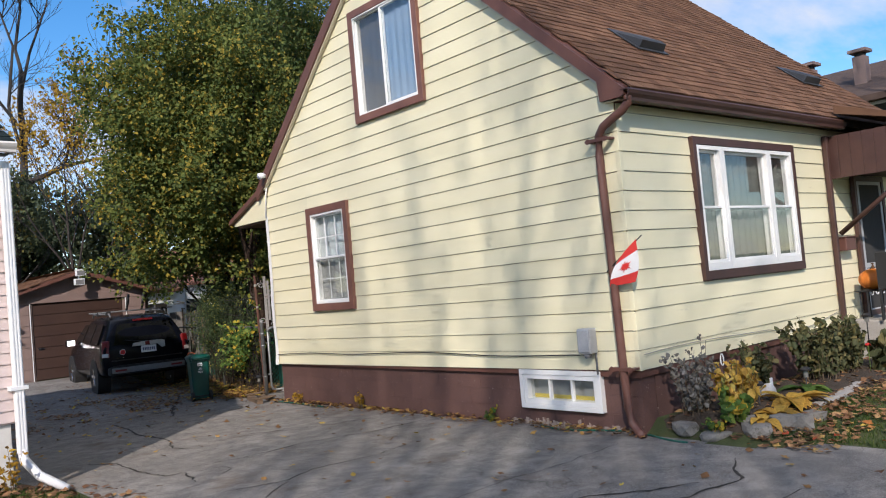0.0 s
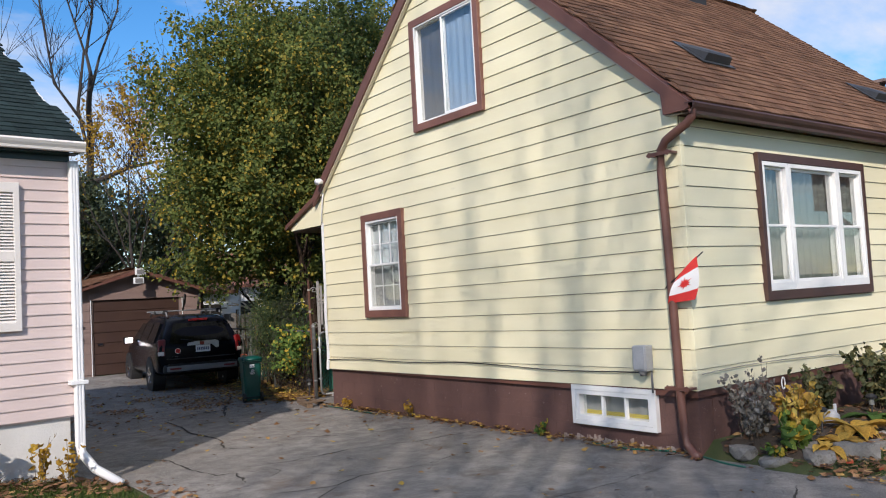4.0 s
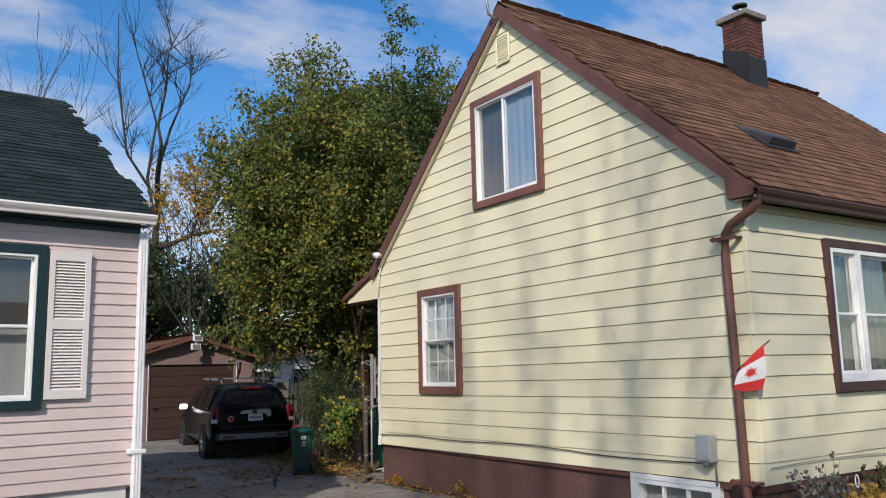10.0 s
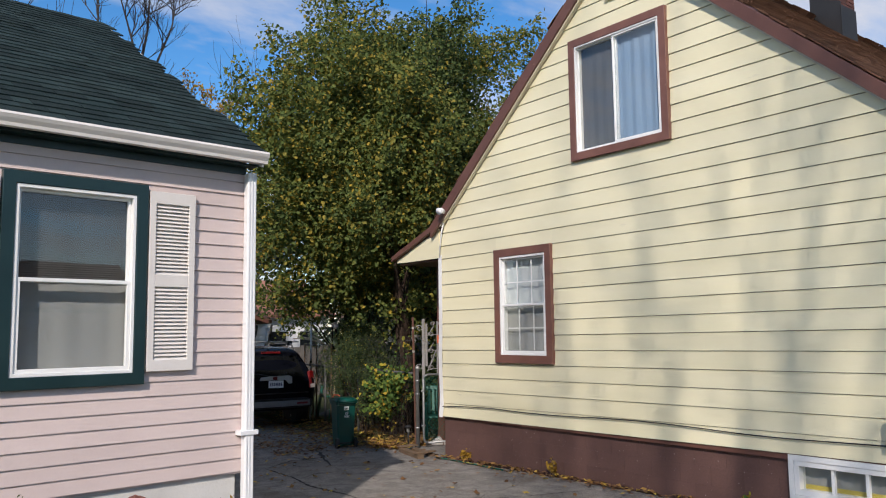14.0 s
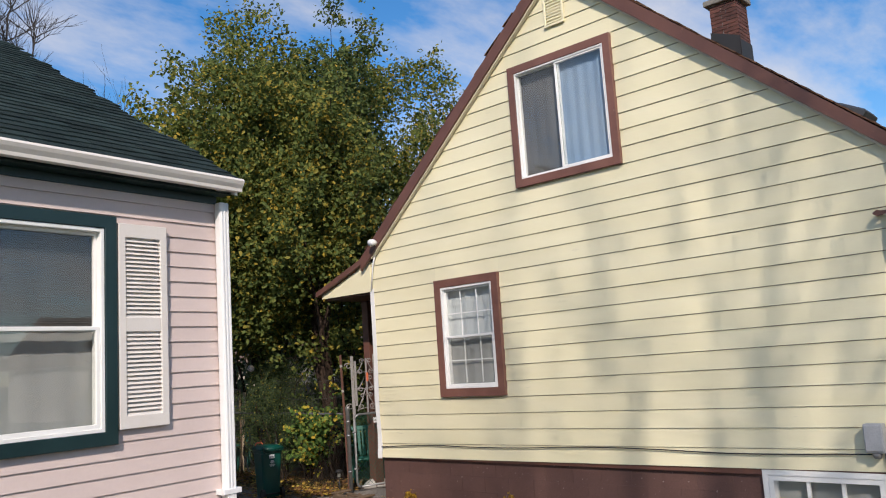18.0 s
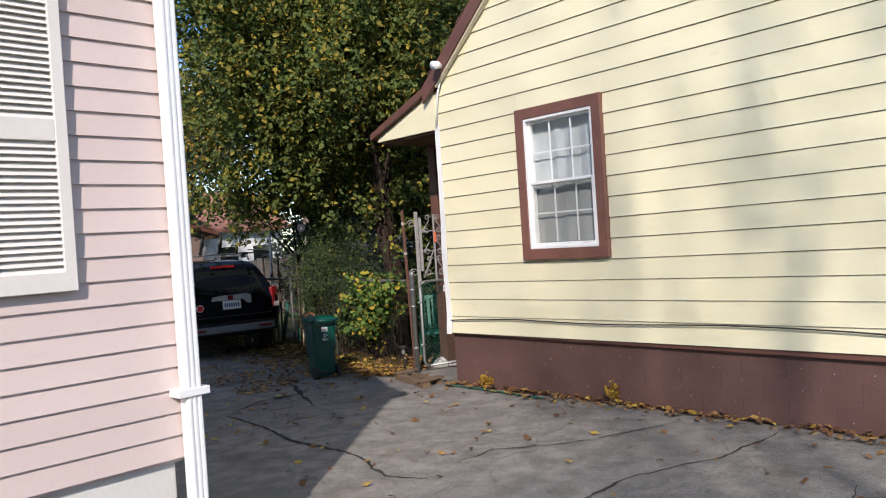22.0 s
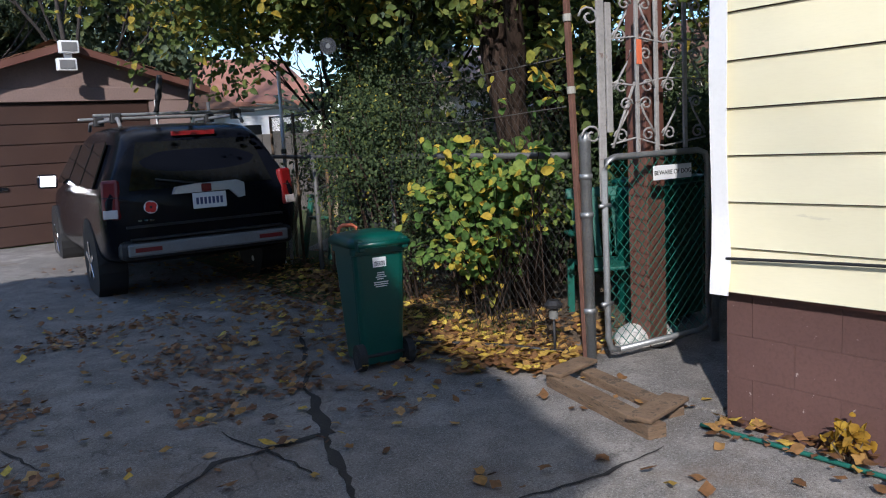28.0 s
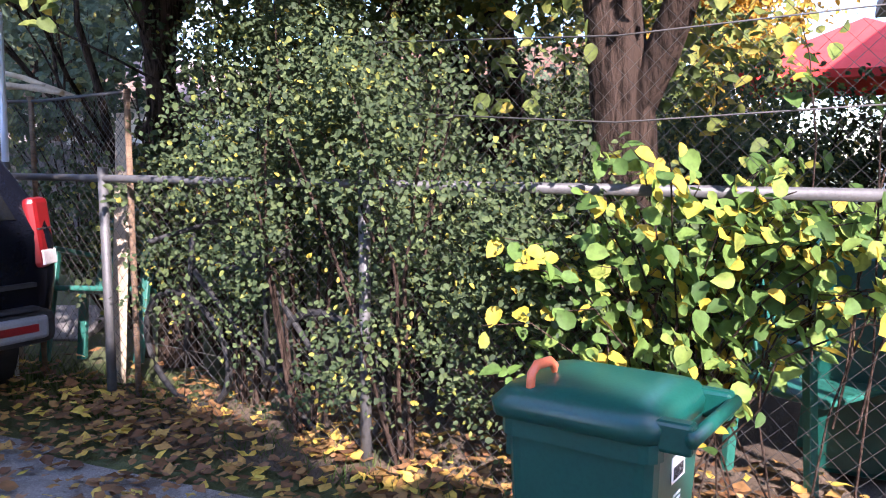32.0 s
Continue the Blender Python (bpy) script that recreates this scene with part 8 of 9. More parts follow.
# ---- cracks and patches in the asphalt ----
def crack(points, width, seed, parent):
    """A dark irregular strip along a line of places, a little above the asphalt."""
    r = random.Random(seed)
    pts = []
    for (ax, ay), (bx, by) in zip(points, points[1:]):
        n = max(2, int(math.hypot(bx - ax, by - ay) / 0.06))
        for k in range(n):
            f = k / n
            pts.append((ax + (bx - ax) * f, ay + (by - ay) * f))
    pts.append(points[-1])
    vs = []
    for i, (x, y) in enumerate(pts):
        a, b = pts[max(0, i - 1)], pts[min(len(pts) - 1, i + 1)]
        d = Vector((b[0] - a[0], b[1] - a[1], 0)).normalized()
        nrm = Vector((-d.y, d.x, 0))
        j = 0.03 * noise.noise((x * 5 + seed, y * 5, 0)) + 0.012 * r.uniform(-1, 1)
        taper = min(1, i / 5, (len(pts) - 1 - i) / 5)
        w = width * (0.35 + 0.9 * r.random()) * (0.25 + 0.75 * taper) * (1 + 0.7 * noise.noise((x * 2, y * 2, seed)))
        c = Vector((x, y, drive_z(x, y) + 0.006 * noise.noise((x * 0.7, y * 0.7, 0)) + 0.005)) + nrm * j
        vs += [c + nrm * w / 2, c - nrm * w / 2]
    fs = [(2 * i, 2 * i + 1, 2 * i + 3, 2 * i + 2) for i in range(len(pts) - 1)]
    return put("crack", mesh_of("crack", vs, fs, M["crack"]), parent)


CRACKS = [
    ([(-2.75, 4.73), (-2.9, 5.05), (-2.68, 5.67), (-2.68, 6.28), (-2.74, 6.75), (-2.62, 7.25), (-2.57, 7.74), (-2.55, 8.36)], 0.045),
    ([(-2.55, 8.36), (-1.93, 8.79), (-1.36, 8.74), (-1.1, 9.45), (-0.4, 10.8)], 0.03),
    ([(-2.62, 7.25), (-2.18, 7.48), (-1.82, 7.4)], 0.02),
    ([(-4.0, 5.25), (-3.66, 4.81), (-3.69, 4.16), (-3.6, 3.5), (-3.41, 3.44), (-3.53, 2.89)], 0.03),
    ([(-3.25, 3.65), (-2.68, 3.52), (-1.79, 3.56), (-1.1, 3.32), (-0.28, 3.29), (0.0, 3.33)], 0.022),
    ([(-3.6, 2.2), (-2.98, 2.02), (-2.62, 2.2), (-1.93, 2.13), (-1.2, 2.3)], 0.022),
    ([(-2.98, 2.02), (-3.48, 1.6), (-3.66, 1.31), (-3.83, 0.93)], 0.02),
    ([(-2.93, 2.79), (-2.64, 2.16)], 0.014),
    ([(-3.36, 3.39), (-3.06, 3.31), (-3.04, 3.1), (-3.31, 2.91)], 0.016),
    ([(-2.37, 4.88), (-1.9, 4.87), (-1.4, 4.5), (-0.85, 4.31), (-0.3, 4.18)], 0.018),
    ([(-2.12, 4.65), (-1.88, 4.67), (-1.68, 4.56)], 0.02),
    ([(-2.36, -0.7), (-2.04, -0.79), (-1.7, -1.08), (-1.32, -1.29)], 0.03),
    ([(-2.17, -1.45), (-1.75, -1.41), (-1.2, -1.5), (-1.04, -1.51), (-0.81, -1.29), (-0.5, -1.14)], 0.03),
    ([(-2.45, -1.64), (-2.02, -1.66)], 0.02),
    ([(-2.08, -1.94), (-1.72, -2.0), (-1.14, -2.01)], 0.02),
    ([(-3.38, 0.09), (-2.3, 0.1), (-1.42, 0.08), (-0.36, 0.13)], 0.012),
    ([(-1.68, 7.99), (-1.51, 8.45), (-1.32, 8.89), (-1.1, 9.42)], 0.05),
    ([(-1.74, 9.15), (-1.71, 8.81), (-1.66, 8.34)], 0.025),
    ([(-2.98, 9.95), (-2.66, 9.94), (-2.54, 9.3)], 0.02),
    ([(-2.28, 8.24), (-1.95, 8.15), (-1.57, 7.89), (-1.28, 7.6), (-0.88, 7.49), (-0.42, 7.48)], 0.02),
]
for k, (pts, w) in enumerate(CRACKS):
    crack(pts, w, k + 1, drive)
patch = [(-3.7, -0.25), (-3.18, -0.24), (-2.51, -0.52), (-2.35, -0.76), (-2.49, -1.0), (-3.27, -0.88), (-3.8, -0.7)]
vs = [(x, y, drive_z(x, y) + 0.012) for x, y in patch]
put("patch", mesh_of("patch", vs, [tuple(range(len(vs)))[::-1]], M["old_patch"]), drive)
# peeling skirt of mortar along the foot of the basement window
sk = []
r = random.Random(12)
for k in range(34):
    y = 0.25 + k * 0.052
    h = 0.05 + 0.05 * r.random()
    sk.append(([(0.035, y, -0.02), (0.035, y + 0.05, -0.02), (0.042, y + 0.05, h), (0.042, y, h * r.uniform(0.6, 1.2))], [(3, 2, 1, 0)]))
joined("peeled_mortar", sk, M["peeled"], house, "bare peeled mortar at the foundation's foot", False)


# bare earth behind the fence foot and in the flower bed
def earth(name, x0, x1, y0, y1, step, lift, material, label):
    fade = lambda x, y: min(smoothstep(0, 0.3, x - x0), smoothstep(0, 0.3, x1 - x), smoothstep(0, 0.3, y - y0), smoothstep(0, 0.3, y1 - y))
    ob = sheet(name, list(np.arange(x0, x1 + step / 2, step)), list(np.arange(y0, y1 + step / 2, step)),
               lambda x, y: ground_z(x, y) - 0.03 + (lift + 0.03) * fade(x, y) * (1 + 0.5 * noise.noise((x * 3, y * 3, 0))), material)
    return tagged(ob, label, "soil", kind="structure")


earth("soil_mound", 0.35, 3.4, 8.85, 12.5, 0.12, 0.05, M["earth"], "bare brown earth under the shrubs behind the fence")
earth("bed_soil", 0.02, 4.7, -1.15, 0.1, 0.1, 0.05, M["soil"], "dark soil of the flower bed")


# ---- fallen leaves and grass ----
def fallen(name, places, size, material, label, zf=None, seed=0, lift=0.012):
    """Curled leaves lying flat, each a small bent diamond of six triangles."""
    rng = np.random.default_rng(seed)
    p = np.asarray(places, float)
    n = len(p)
    zs = np.array([(zf or ground_z)(x, y) for x, y in p]) + rng.uniform(0.25, 1.0, n) * lift
    yaw = rng.uniform(0, 2 * np.pi, n)
    s = size * rng.uniform(0.55, 1.35, n)
    lobes = 8
    vs = np.zeros((n, lobes + 1, 3))
    vs[:, 0, :2], vs[:, 0, 2] = p, zs + 0.15 * s * rng.uniform(0, 1, n)
    tilt = rng.normal(size=(n, 2)) * 0.22
    for k in range(lobes):
        a = yaw + 2 * np.pi * k / lobes
        long = np.array([1.0, 0.62, 0.72, 0.55, 0.95, 0.55, 0.72, 0.62])[k]
        rr = s * 0.5 * long * rng.uniform(0.8, 1.15, n)
        dx, dy = rr * np.cos(a), rr * np.sin(a)
        vs[:, k + 1, 0], vs[:, k + 1, 1] = p[:, 0] + dx, p[:, 1] + dy
        vs[:, k + 1, 2] = zs + np.maximum(tilt[:, 0] * dx + tilt[:, 1] * dy + 0.15 * s * rng.uniform(-0.2, 1, n), -0.006)
    me = bpy.data.meshes.new(name)
    me.vertices.add(n * (lobes + 1))
    me.vertices.foreach_set("co", vs.ravel())
    tri = np.array([[0, k + 1, (k + 1) % lobes + 1] for k in range(lobes)]).ravel()
    me.loops.add(n * lobes * 3)
    me.loops.foreach_set("vertex_index", ((np.arange(n) * (lobes + 1))[:, None] + tri).ravel())
    me.polygons.add(n * lobes)
    me.polygons.foreach_set("loop_start", np.arange(n * lobes) * 3)
    me.update(calc_edges=True)
    me.materials.append(material)
    return tagged(put(name, me), label, "leaves", kind="stuff")


rng = np.random.default_rng(5)
def band(n, x0, x1, y0, y1, keep=None):
    out = []
    while len(out) < n:
        x, y = rng.uniform(x0, x1), rng.uniform(y0, y1)
        if keep is None or keep(x, y):
            out.append((x, y))
    return out


lvl = lambda x, y: drive_z(x, y) + 0.006 + 0.05 * smoothstep(0.35, 0.65, x) * smoothstep(8.85, 9.1, y)
fence_x = lambda y: 0.44 + (y - 8.66) * 0.127
heap = band(2500, -1.9, 1.6, 8.6, 15.0, lambda x, y: rng.random() < math.exp(-abs(x - (fence_x(y) - 0.30)) * 2.7) * (0.35 + 0.65 * smoothstep(13.5, 11.5, y)) * (0.35 + 0.65 * (noise.noise((x * 1.6, y * 1.6, 9)) > -0.1)) and (x < fence_x(y) + 0.7) and y > 8.6 + 0.3 * (x < -0.1))
heap += band(560, -0.15, 0.55, 8.62, 9.7, lambda x, y: rng.random() < math.exp(-abs(x - 0.12) * 2.0))
fallen("fallen_leaves", heap, 0.078, M["leaf_fallen"], "thick drift of yellow fallen leaves along the fence", lvl, 1, 0.05)
fallen("brown_leaves", band(1100, -2.0, 1.2, 8.9, 16.0, lambda x, y: rng.random() < math.exp(-abs(x - fence_x(y) + 0.5) * 1.4)), 0.07, M["leaf_brown"], "brown leaf litter along the fence", lvl, 2, 0.03)
fallen("scattered_leaves", band(460, -4.4, 0.2, 4.4, 14, lambda x, y: rng.random() < 0.25 + 0.75 * smoothstep(5, 10, y) * smoothstep(-4, -0.5, x)), 0.075, M["leaf_fallen"], "scattered yellow leaves on the driveway", lvl, 3, 0.02)
fallen("scattered_leaves", band(140, -4.2, 0.0, -3.0, 6.0), 0.075, M["leaf_fallen"], "a few fallen leaves on the asphalt", lvl, 4, 0.02)
fallen("litter_patch", band(1100, -3.7, -0.8, 8.6, 12.4, lambda x, y: noise.noise((x * 1.2, y * 1.2, 4)) > 0.10 or rng.random() < 0.05), 0.06, M["leaf_brown"], "patches of brown leaf litter on the driveway", lvl, 5, 0.02)
fallen("wall_leaves", band(420, -0.32, 0.03, 0.2, 7.5, lambda x, y: rng.random() < math.exp((x - 0.02) * 9)), 0.075, M["leaf_fallen"], "yellow and brown leaves gathered along the foundation", lvl, 6, 0.04)
fallen("wall_litter", band(260, -0.22, 0.03, 0.0, 7.5), 0.05, M["leaf_brown"], "brown litter along the foundation", lvl, 7, 0.03)
fallen("lawn_leaves", band(620, -7.2, -4.3, -1.2, 2.0, lambda x, y: lawn_left(x, y) > 0.2 and rng.random() < 0.35 + 0.65 * smoothstep(-7, -4.8, x)), 0.105, M["leaf_maple"], "maple leaves strewn on the small lawn", None, 8, 0.05)
fallen("bed_leaves", band(700, -7.6, -4.5, 3.2, 4.15, lambda x, y: y < 4.10 + (x + 4.79) * 0.087 and rng.random() < smoothstep(2.9, 3.7, y)), 0.09, M["leaf_brown"], "brown leaves heaped at the pink house's foundation", None, 9, 0.06)
fallen("lawn_leaves", band(70, -7.2, -4.5, 2.7, 3.4), 0.10, M["leaf_maple"], "a few leaves on the grass strip", None, 10, 0.04)
fallen("bed_leaves", band(1300, 0.05, 4.6, -1.45, -0.05), 0.085, M["leaf_brown"], "brown leaves in the flower bed", None, 11, 0.05)
fallen("lawn_leaves", band(420, 0.3, 7.0, -4.0, -1.3), 0.09, M["leaf_maple"], "a few leaves on the front grass", None, 12, 0.04)
fallen("bed_leaves", band(260, -0.12, 1.7, -1.75, -1.0), 0.08, M["leaf_maple"], "brown and orange leaves spilling from the flower bed", None, 15, 0.04)
fallen("edge_leaves", band(170, -4.6, -4.1, -0.5, 4.0), 0.09, M["leaf_brown"], "brown leaves along the lawn's edge", None, 13, 0.03)


def grass(name, places, label, size=0.07, seed=0):
    rng2 = np.random.default_rng(seed)
    p = np.asarray(places, float)
    n = len(p)
    z = np.array([ground_z(x, y) for x, y in p]) - 0.005
    a = rng2.uniform(0, 2 * np.pi, n)
    h = size * rng2.uniform(0.4, 1.2, n)
    w = 0.004 * rng2.uniform(0.7, 1.4, n)
    lean = rng2.normal(size=(n, 2)) * h[:, None] * 0.5
    base = np.c_[p, z]
    side = np.c_[np.cos(a) * w, np.sin(a) * w, 0 * a]
    tip = base + np.c_[lean, h]
    vs = np.stack([base - side, base + side, tip], 1).reshape(-1, 3)
    me = bpy.data.meshes.new(name)
    me.vertices.add(3 * n)
    me.vertices.foreach_set("co", vs.ravel())
    me.loops.add(3 * n)
    me.loops.foreach_set("vertex_index", np.arange(3 * n))
    me.polygons.add(n)
    me.polygons.foreach_set("loop_start", np.arange(n) * 3)
    me.update(calc_edges=True)
    me.materials.append(M["grass"])
    return tagged(put(name, me), label, "grass", kind="stuff")


grass("lawn_grass", band(42000, -7.6, -4.2, -1.4, 4.0, lambda x, y: lawn_left(x, y) > 0.05 and not in_drive(x, y) and noise.noise((x * 2, y * 2, 0)) > -0.45), "short green grass before the pink house", 0.07, 1)
grass("front_grass", band(30000, 0.25, 6.0, -4.5, -1.05, lambda x, y: not in_drive(x, y)), "short green grass before the flower bed", 0.06, 2)
grass("weeds", band(5000, -0.2, 1.8, 9.3, 17.0, lambda x, y: abs(x - fence_x(y)) < 0.3), "thin weeds along the fence", 0.12, 3)
grass("yard_grass", band(9000, -4.6, -2.0, 12.5, 18.0, lambda x, y: not in_drive(x, y)), "rough grass beside the garage", 0.10, 4)
fallen("garage_leaves", band(260, -4.2, -2.2, 13.0, 18.0), 0.09, M["leaf_fallen"], "yellow leaves beside the garage", None, 14, 0.04)


# ---- shrubs and plants ----
def shrub(name, label, base, seed, stems, height, width, leaf, size, per, twig=0.35, jitter=0.05, bark=None, up=0.3, fill=0, squash=1.0, lumps=0):
    """Thin stems that fan out from the ground, set with leaves along leafy twigs."""
    r = random.Random(seed)
    t = thing(name, label, "shrub", Matrix.Translation(base))
    pieces, starts = [], []
    for k in range(stems):
        a, rad = r.uniform(0, 6.28), width * math.sqrt(r.random())
        top = Vector((rad * math.cos(a), squash * rad * math.sin(a), height * r.uniform(0.75, 1.08) * (1.0 - 0.38 * (rad / width) ** 2)))
        foot = Vector((0.25 * top.x * r.random(), 0.25 * top.y * r.random(), 0))
        bend = Vector((r.gauss(0, 0.08), r.gauss(0, 0.08), 0.1 * height))
        pts = [foot, foot.lerp(top, 0.4) + bend, foot.lerp(top, 0.75) + bend * 0.6, top]
        pieces.append(tube(pts, [0.012, 0.009, 0.006, 0.003], 5, False))
        for f in (0.38, 0.48, 0.6, 0.72, 0.84, 0.93, 1.0):
            i = min(2, int(f * 3))
            starts.append(tuple(pts[i].lerp(pts[i + 1], f * 3 - i)))
    joined("stem", pieces, bark or M["bark"], t, "thin woody stems")["kind"] = "stuff"
    rng3 = np.random.default_rng(seed)
    if lumps:
        for c in blob(rng3, lumps, (0, 0, height * 0.55), (width, width * squash, height * 0.5), 0.1, -0.35, seed):
            starts += [tuple(np.array(c) + rng3.normal(size=3) * 0.085) for _ in range(9)]
    if fill:
        starts += blob(rng3, fill, (0, 0, height * 0.52), (width, width * squash, height * 0.52), 0.05, -0.35, seed)
    leaf_cloud("leaves", sprays(rng3, starts, per, twig, jitter, up), size, leaf, t, seed, 0.25, 0.2, broad=0.38 if leaf is M["leaf_bush"] else 0.32, face=(-0.35, -0.35, 0.55))
    return t


def arching_bush(name, label, base, seed, shoots, leaf, size, gap=0.042):
    """Long thin shoots that rise and arch over, with broad leaves set along their outer part. shoots: (end, share of bare stem)."""
    r = random.Random(seed)
    t = thing(name, label, "shrub", Matrix.Translation(base))
    pieces, ps = [], []
    for end, bare in shoots:
        top = Vector(end)
        lean = Vector((top.x * 0.45, top.y * 0.45, top.z * 0.80))
        # only some shoots rise from the ground, the rest fork off higher up
        foot = Vector((r.gauss(0, 0.10), r.gauss(0, 0.16), 0)) if r.random() < 0.3 else lean * 0.5
        pts = [foot, foot.lerp(lean, 0.5) + Vector((r.gauss(0, 0.03), r.gauss(0, 0.03), 0)), lean, lean.lerp(top, 0.55) + Vector((0, 0, 0.07)), top]
        pieces.append(tube(pts, [0.0042, 0.004, 0.0035, 0.0026, 0.0016], 5, False))
        length = sum((b - a).length for a, b in zip(pts, pts[1:]))
        k = int(length * (1 - bare) / gap)
        for q in range(k):
            f = (bare + (1 - bare) * (q + 0.5) / k) * 4
            i = min(3, int(f))
            c = pts[i].lerp(pts[i + 1], f - i)
            ps.append(tuple(c + Vector((r.gauss(0, 0.045), r.gauss(0, 0.045), r.gauss(-0.01, 0.035)))))
    joined("stem", pieces, M["bark"], t, "thin brown stems")["kind"] = "stuff"
    leaf_cloud("leaves", ps, size, leaf, t, seed, 0.55, 0.22, broad=0.36, face=(-0.45, -0.45, 0.55))
    return t


# the bright bush by the gate, and the dark shrubs that fill the fence line
rs = random.Random(77)
ends = []
for k in range(86):
    y = rs.uniform(-0.80, 0.58)
    x = rs.gauss(-0.24, 0.19)
    z = (1.34 - 0.75 * (y + 0.05) ** 2) * rs.uniform(0.36 if y > -0.3 else 0.75, 1.04) + 0.05
    ends.append(((x, y, z), rs.uniform(0.22, 0.42)))
arching_bush("bright_bush", "green and yellow broad-leaved bush growing through the fence", (0.56, 9.62, 0.0), 51, ends, M["leaf_bush"], 0.068, 0.034)
arching_bush("bright_bush", "thin leafy shoots of the bush beside the gate", (0.42, 9.15, 0.0), 52,
             [((-0.22, -0.50, 1.20), 0.72), ((-0.20, -0.38, 1.30), 0.70), ((-0.12, -0.28, 1.78), 0.62), ((-0.05, -0.33, 1.62), 0.62), ((-0.22, -0.2, 1.22), 0.66), ((-0.1, 0.1, 1.72), 0.6)], M["leaf_bush"], 0.075, 0.05)
for k, (x, y, h, w, sd) in enumerate(((0.66, 10.75, 2.0, 0.55, 61), (0.82, 11.35, 2.15, 0.55, 62), (1.05, 11.85, 2.1, 0.50, 63), (1.7, 11.2, 1.75, 0.9, 64), (1.9, 12.6, 1.6, 1.0, 65), (1.9, 10.3, 1.5, 0.7, 66), (2.7, 10.7, 2.3, 0.9, 67), (2.3, 14.0, 1.4, 0.9, 68), (3.6, 12.0, 1.5, 1.1, 69), (3.5, 9.9, 1.9, 0.8, 70), (4.6, 10.8, 2.2, 1.0, 71), (0.75, 10.15, 1.55, 0.4, 72), (4.3, 9.1, 1.9, 0.8, 73), (5.7, 9.6, 2.1, 1.0, 74))):
    near = k < 3 or k == 11
    shrub("dark_shrub", "dense dark green shrub along the fence", (x, y, 0), sd, 9 if near else 16, h, w, M["leaf_dark"], 0.027 if near else 0.046, 34 if near else 26, 0.30 if near else 0.34, 0.045, up=0.6 if near else 0.3, lumps=int(10 + 12 * w * h) if near else 0, fill=0 if near else (int(60 + 30 * w * h) if k in (5, 6, 9, 10, 12, 13) else int(16 + 14 * w * h)))
for k, (x, y, sd) in enumerate(((5.8, 13.5, 81), (7.5, 15.5, 82), (4.2, 16.5, 83), (6.5, 10.0, 84), (9.0, 13.0, 85))):
    shrub("yard_shrub", "tall shrub turning yellow in the back yard", (x, y, 0), sd, 16, 3.0 + 0.4 * (k % 3), 1.4, M["leaf_tree"] if k in (0, 3) else M["leaf_far"], 0.11, 14, 0.5, 0.1, fill=90)
# garden of the pink house
shrub("round_shrub", "clipped green shrub with reddish tips by the porch", pink.matrix_basis @ Vector((-6.75, PY - 0.50, 0.2)), 91, 18, 0.52, 0.48, M["leaf_sage"], 0.045, 26, 0.16, 0.035, fill=110)
def sedum(x, y, seed):
    t = thing("sedum", "sedum with dry reddish flower heads", "plant", Matrix.Translation((x, y, ground_z(x, y))))
    r = random.Random(seed)
    stems, heads, ps = [], [], []
    for k in range(13):
        a, d = r.uniform(0, 6.28), r.uniform(0.02, 0.24)
        top = Vector((d * math.cos(a), d * math.sin(a) * 0.7, r.uniform(0.32, 0.52)))
        stems.append(tube([(0.3 * top.x, 0.3 * top.y, 0), top * 0.6, top], [0.007, 0.006, 0.005], 5, False))
        v, f = tube([top + Vector((0, 0, -0.01)), top + Vector((0, 0, 0.012)), top + Vector((0, 0, 0.03))], [0.03, 0.065, 0.035], 9)
        heads.append(([p + Vector((r.gauss(0, 0.006), r.gauss(0, 0.006), r.gauss(0, 0.006))) for p in v], f))
        for q in range(9):
            ps.append(tuple(Vector((0.3 * top.x, 0.3 * top.y, 0)).lerp(top, r.uniform(0.15, 0.9)) + Vector((r.gauss(0, 0.035), r.gauss(0, 0.035), 0))))
    joined("stem", stems, M["pale_wood"], t)["kind"] = "stuff"
    joined("flower_head", heads, M["sedum"], t, "reddish brown flower heads", False)["kind"] = "stuff"
    leaf_cloud("leaves", ps, 0.075, M["leaf_bush"], t, seed)
def dry_stalks(x, y, seed, n, h, leaf, name="dry_plant", label="dry stalks with a few yellow leaves", width=0.18, per=10, size=0.06):
    t = thing(name, label, "plant", Matrix.Translation((x, y, ground_z(x, y))))
    r = random.Random(seed)
    stems, ps = [], []
    for k in range(n):
        a, d = r.uniform(0, 6.28), width * math.sqrt(r.random())
        top = Vector((d * math.cos(a), d * math.sin(a), h * r.uniform(0.6, 1.1)))
        mid_ = top * 0.55 + Vector((r.gauss(0, 0.03), r.gauss(0, 0.03), 0.02))
        stems.append(tube([(0.4 * top.x, 0.4 * top.y, -0.02), mid_, top], [0.0035, 0.003, 0.0018], 4, False))
        for q in range(per):
            f = r.uniform(0.2, 1.0)
            ps.append(tuple((Vector((0.4 * top.x, 0.4 * top.y, 0)).lerp(mid_, f * 2) if f < 0.5 else mid_.lerp(top, f * 2 - 1)) + Vector((r.gauss(0, 0.02), r.gauss(0, 0.02), r.gauss(0, 0.015)))))
    joined("stem", stems, M["dry_stem"], t)["kind"] = "stuff"
    if ps:
        leaf_cloud("leaves", ps, size, leaf, t, seed, 0.5)
    return t
sedum(-5.75, 3.72, 101)
dry_stalks(-5.22, 3.72, 102, 7, 0.55, M["leaf_gold"])
dry_stalks(-4.98, 3.74, 103, 6, 0.42, M["leaf_gold"])
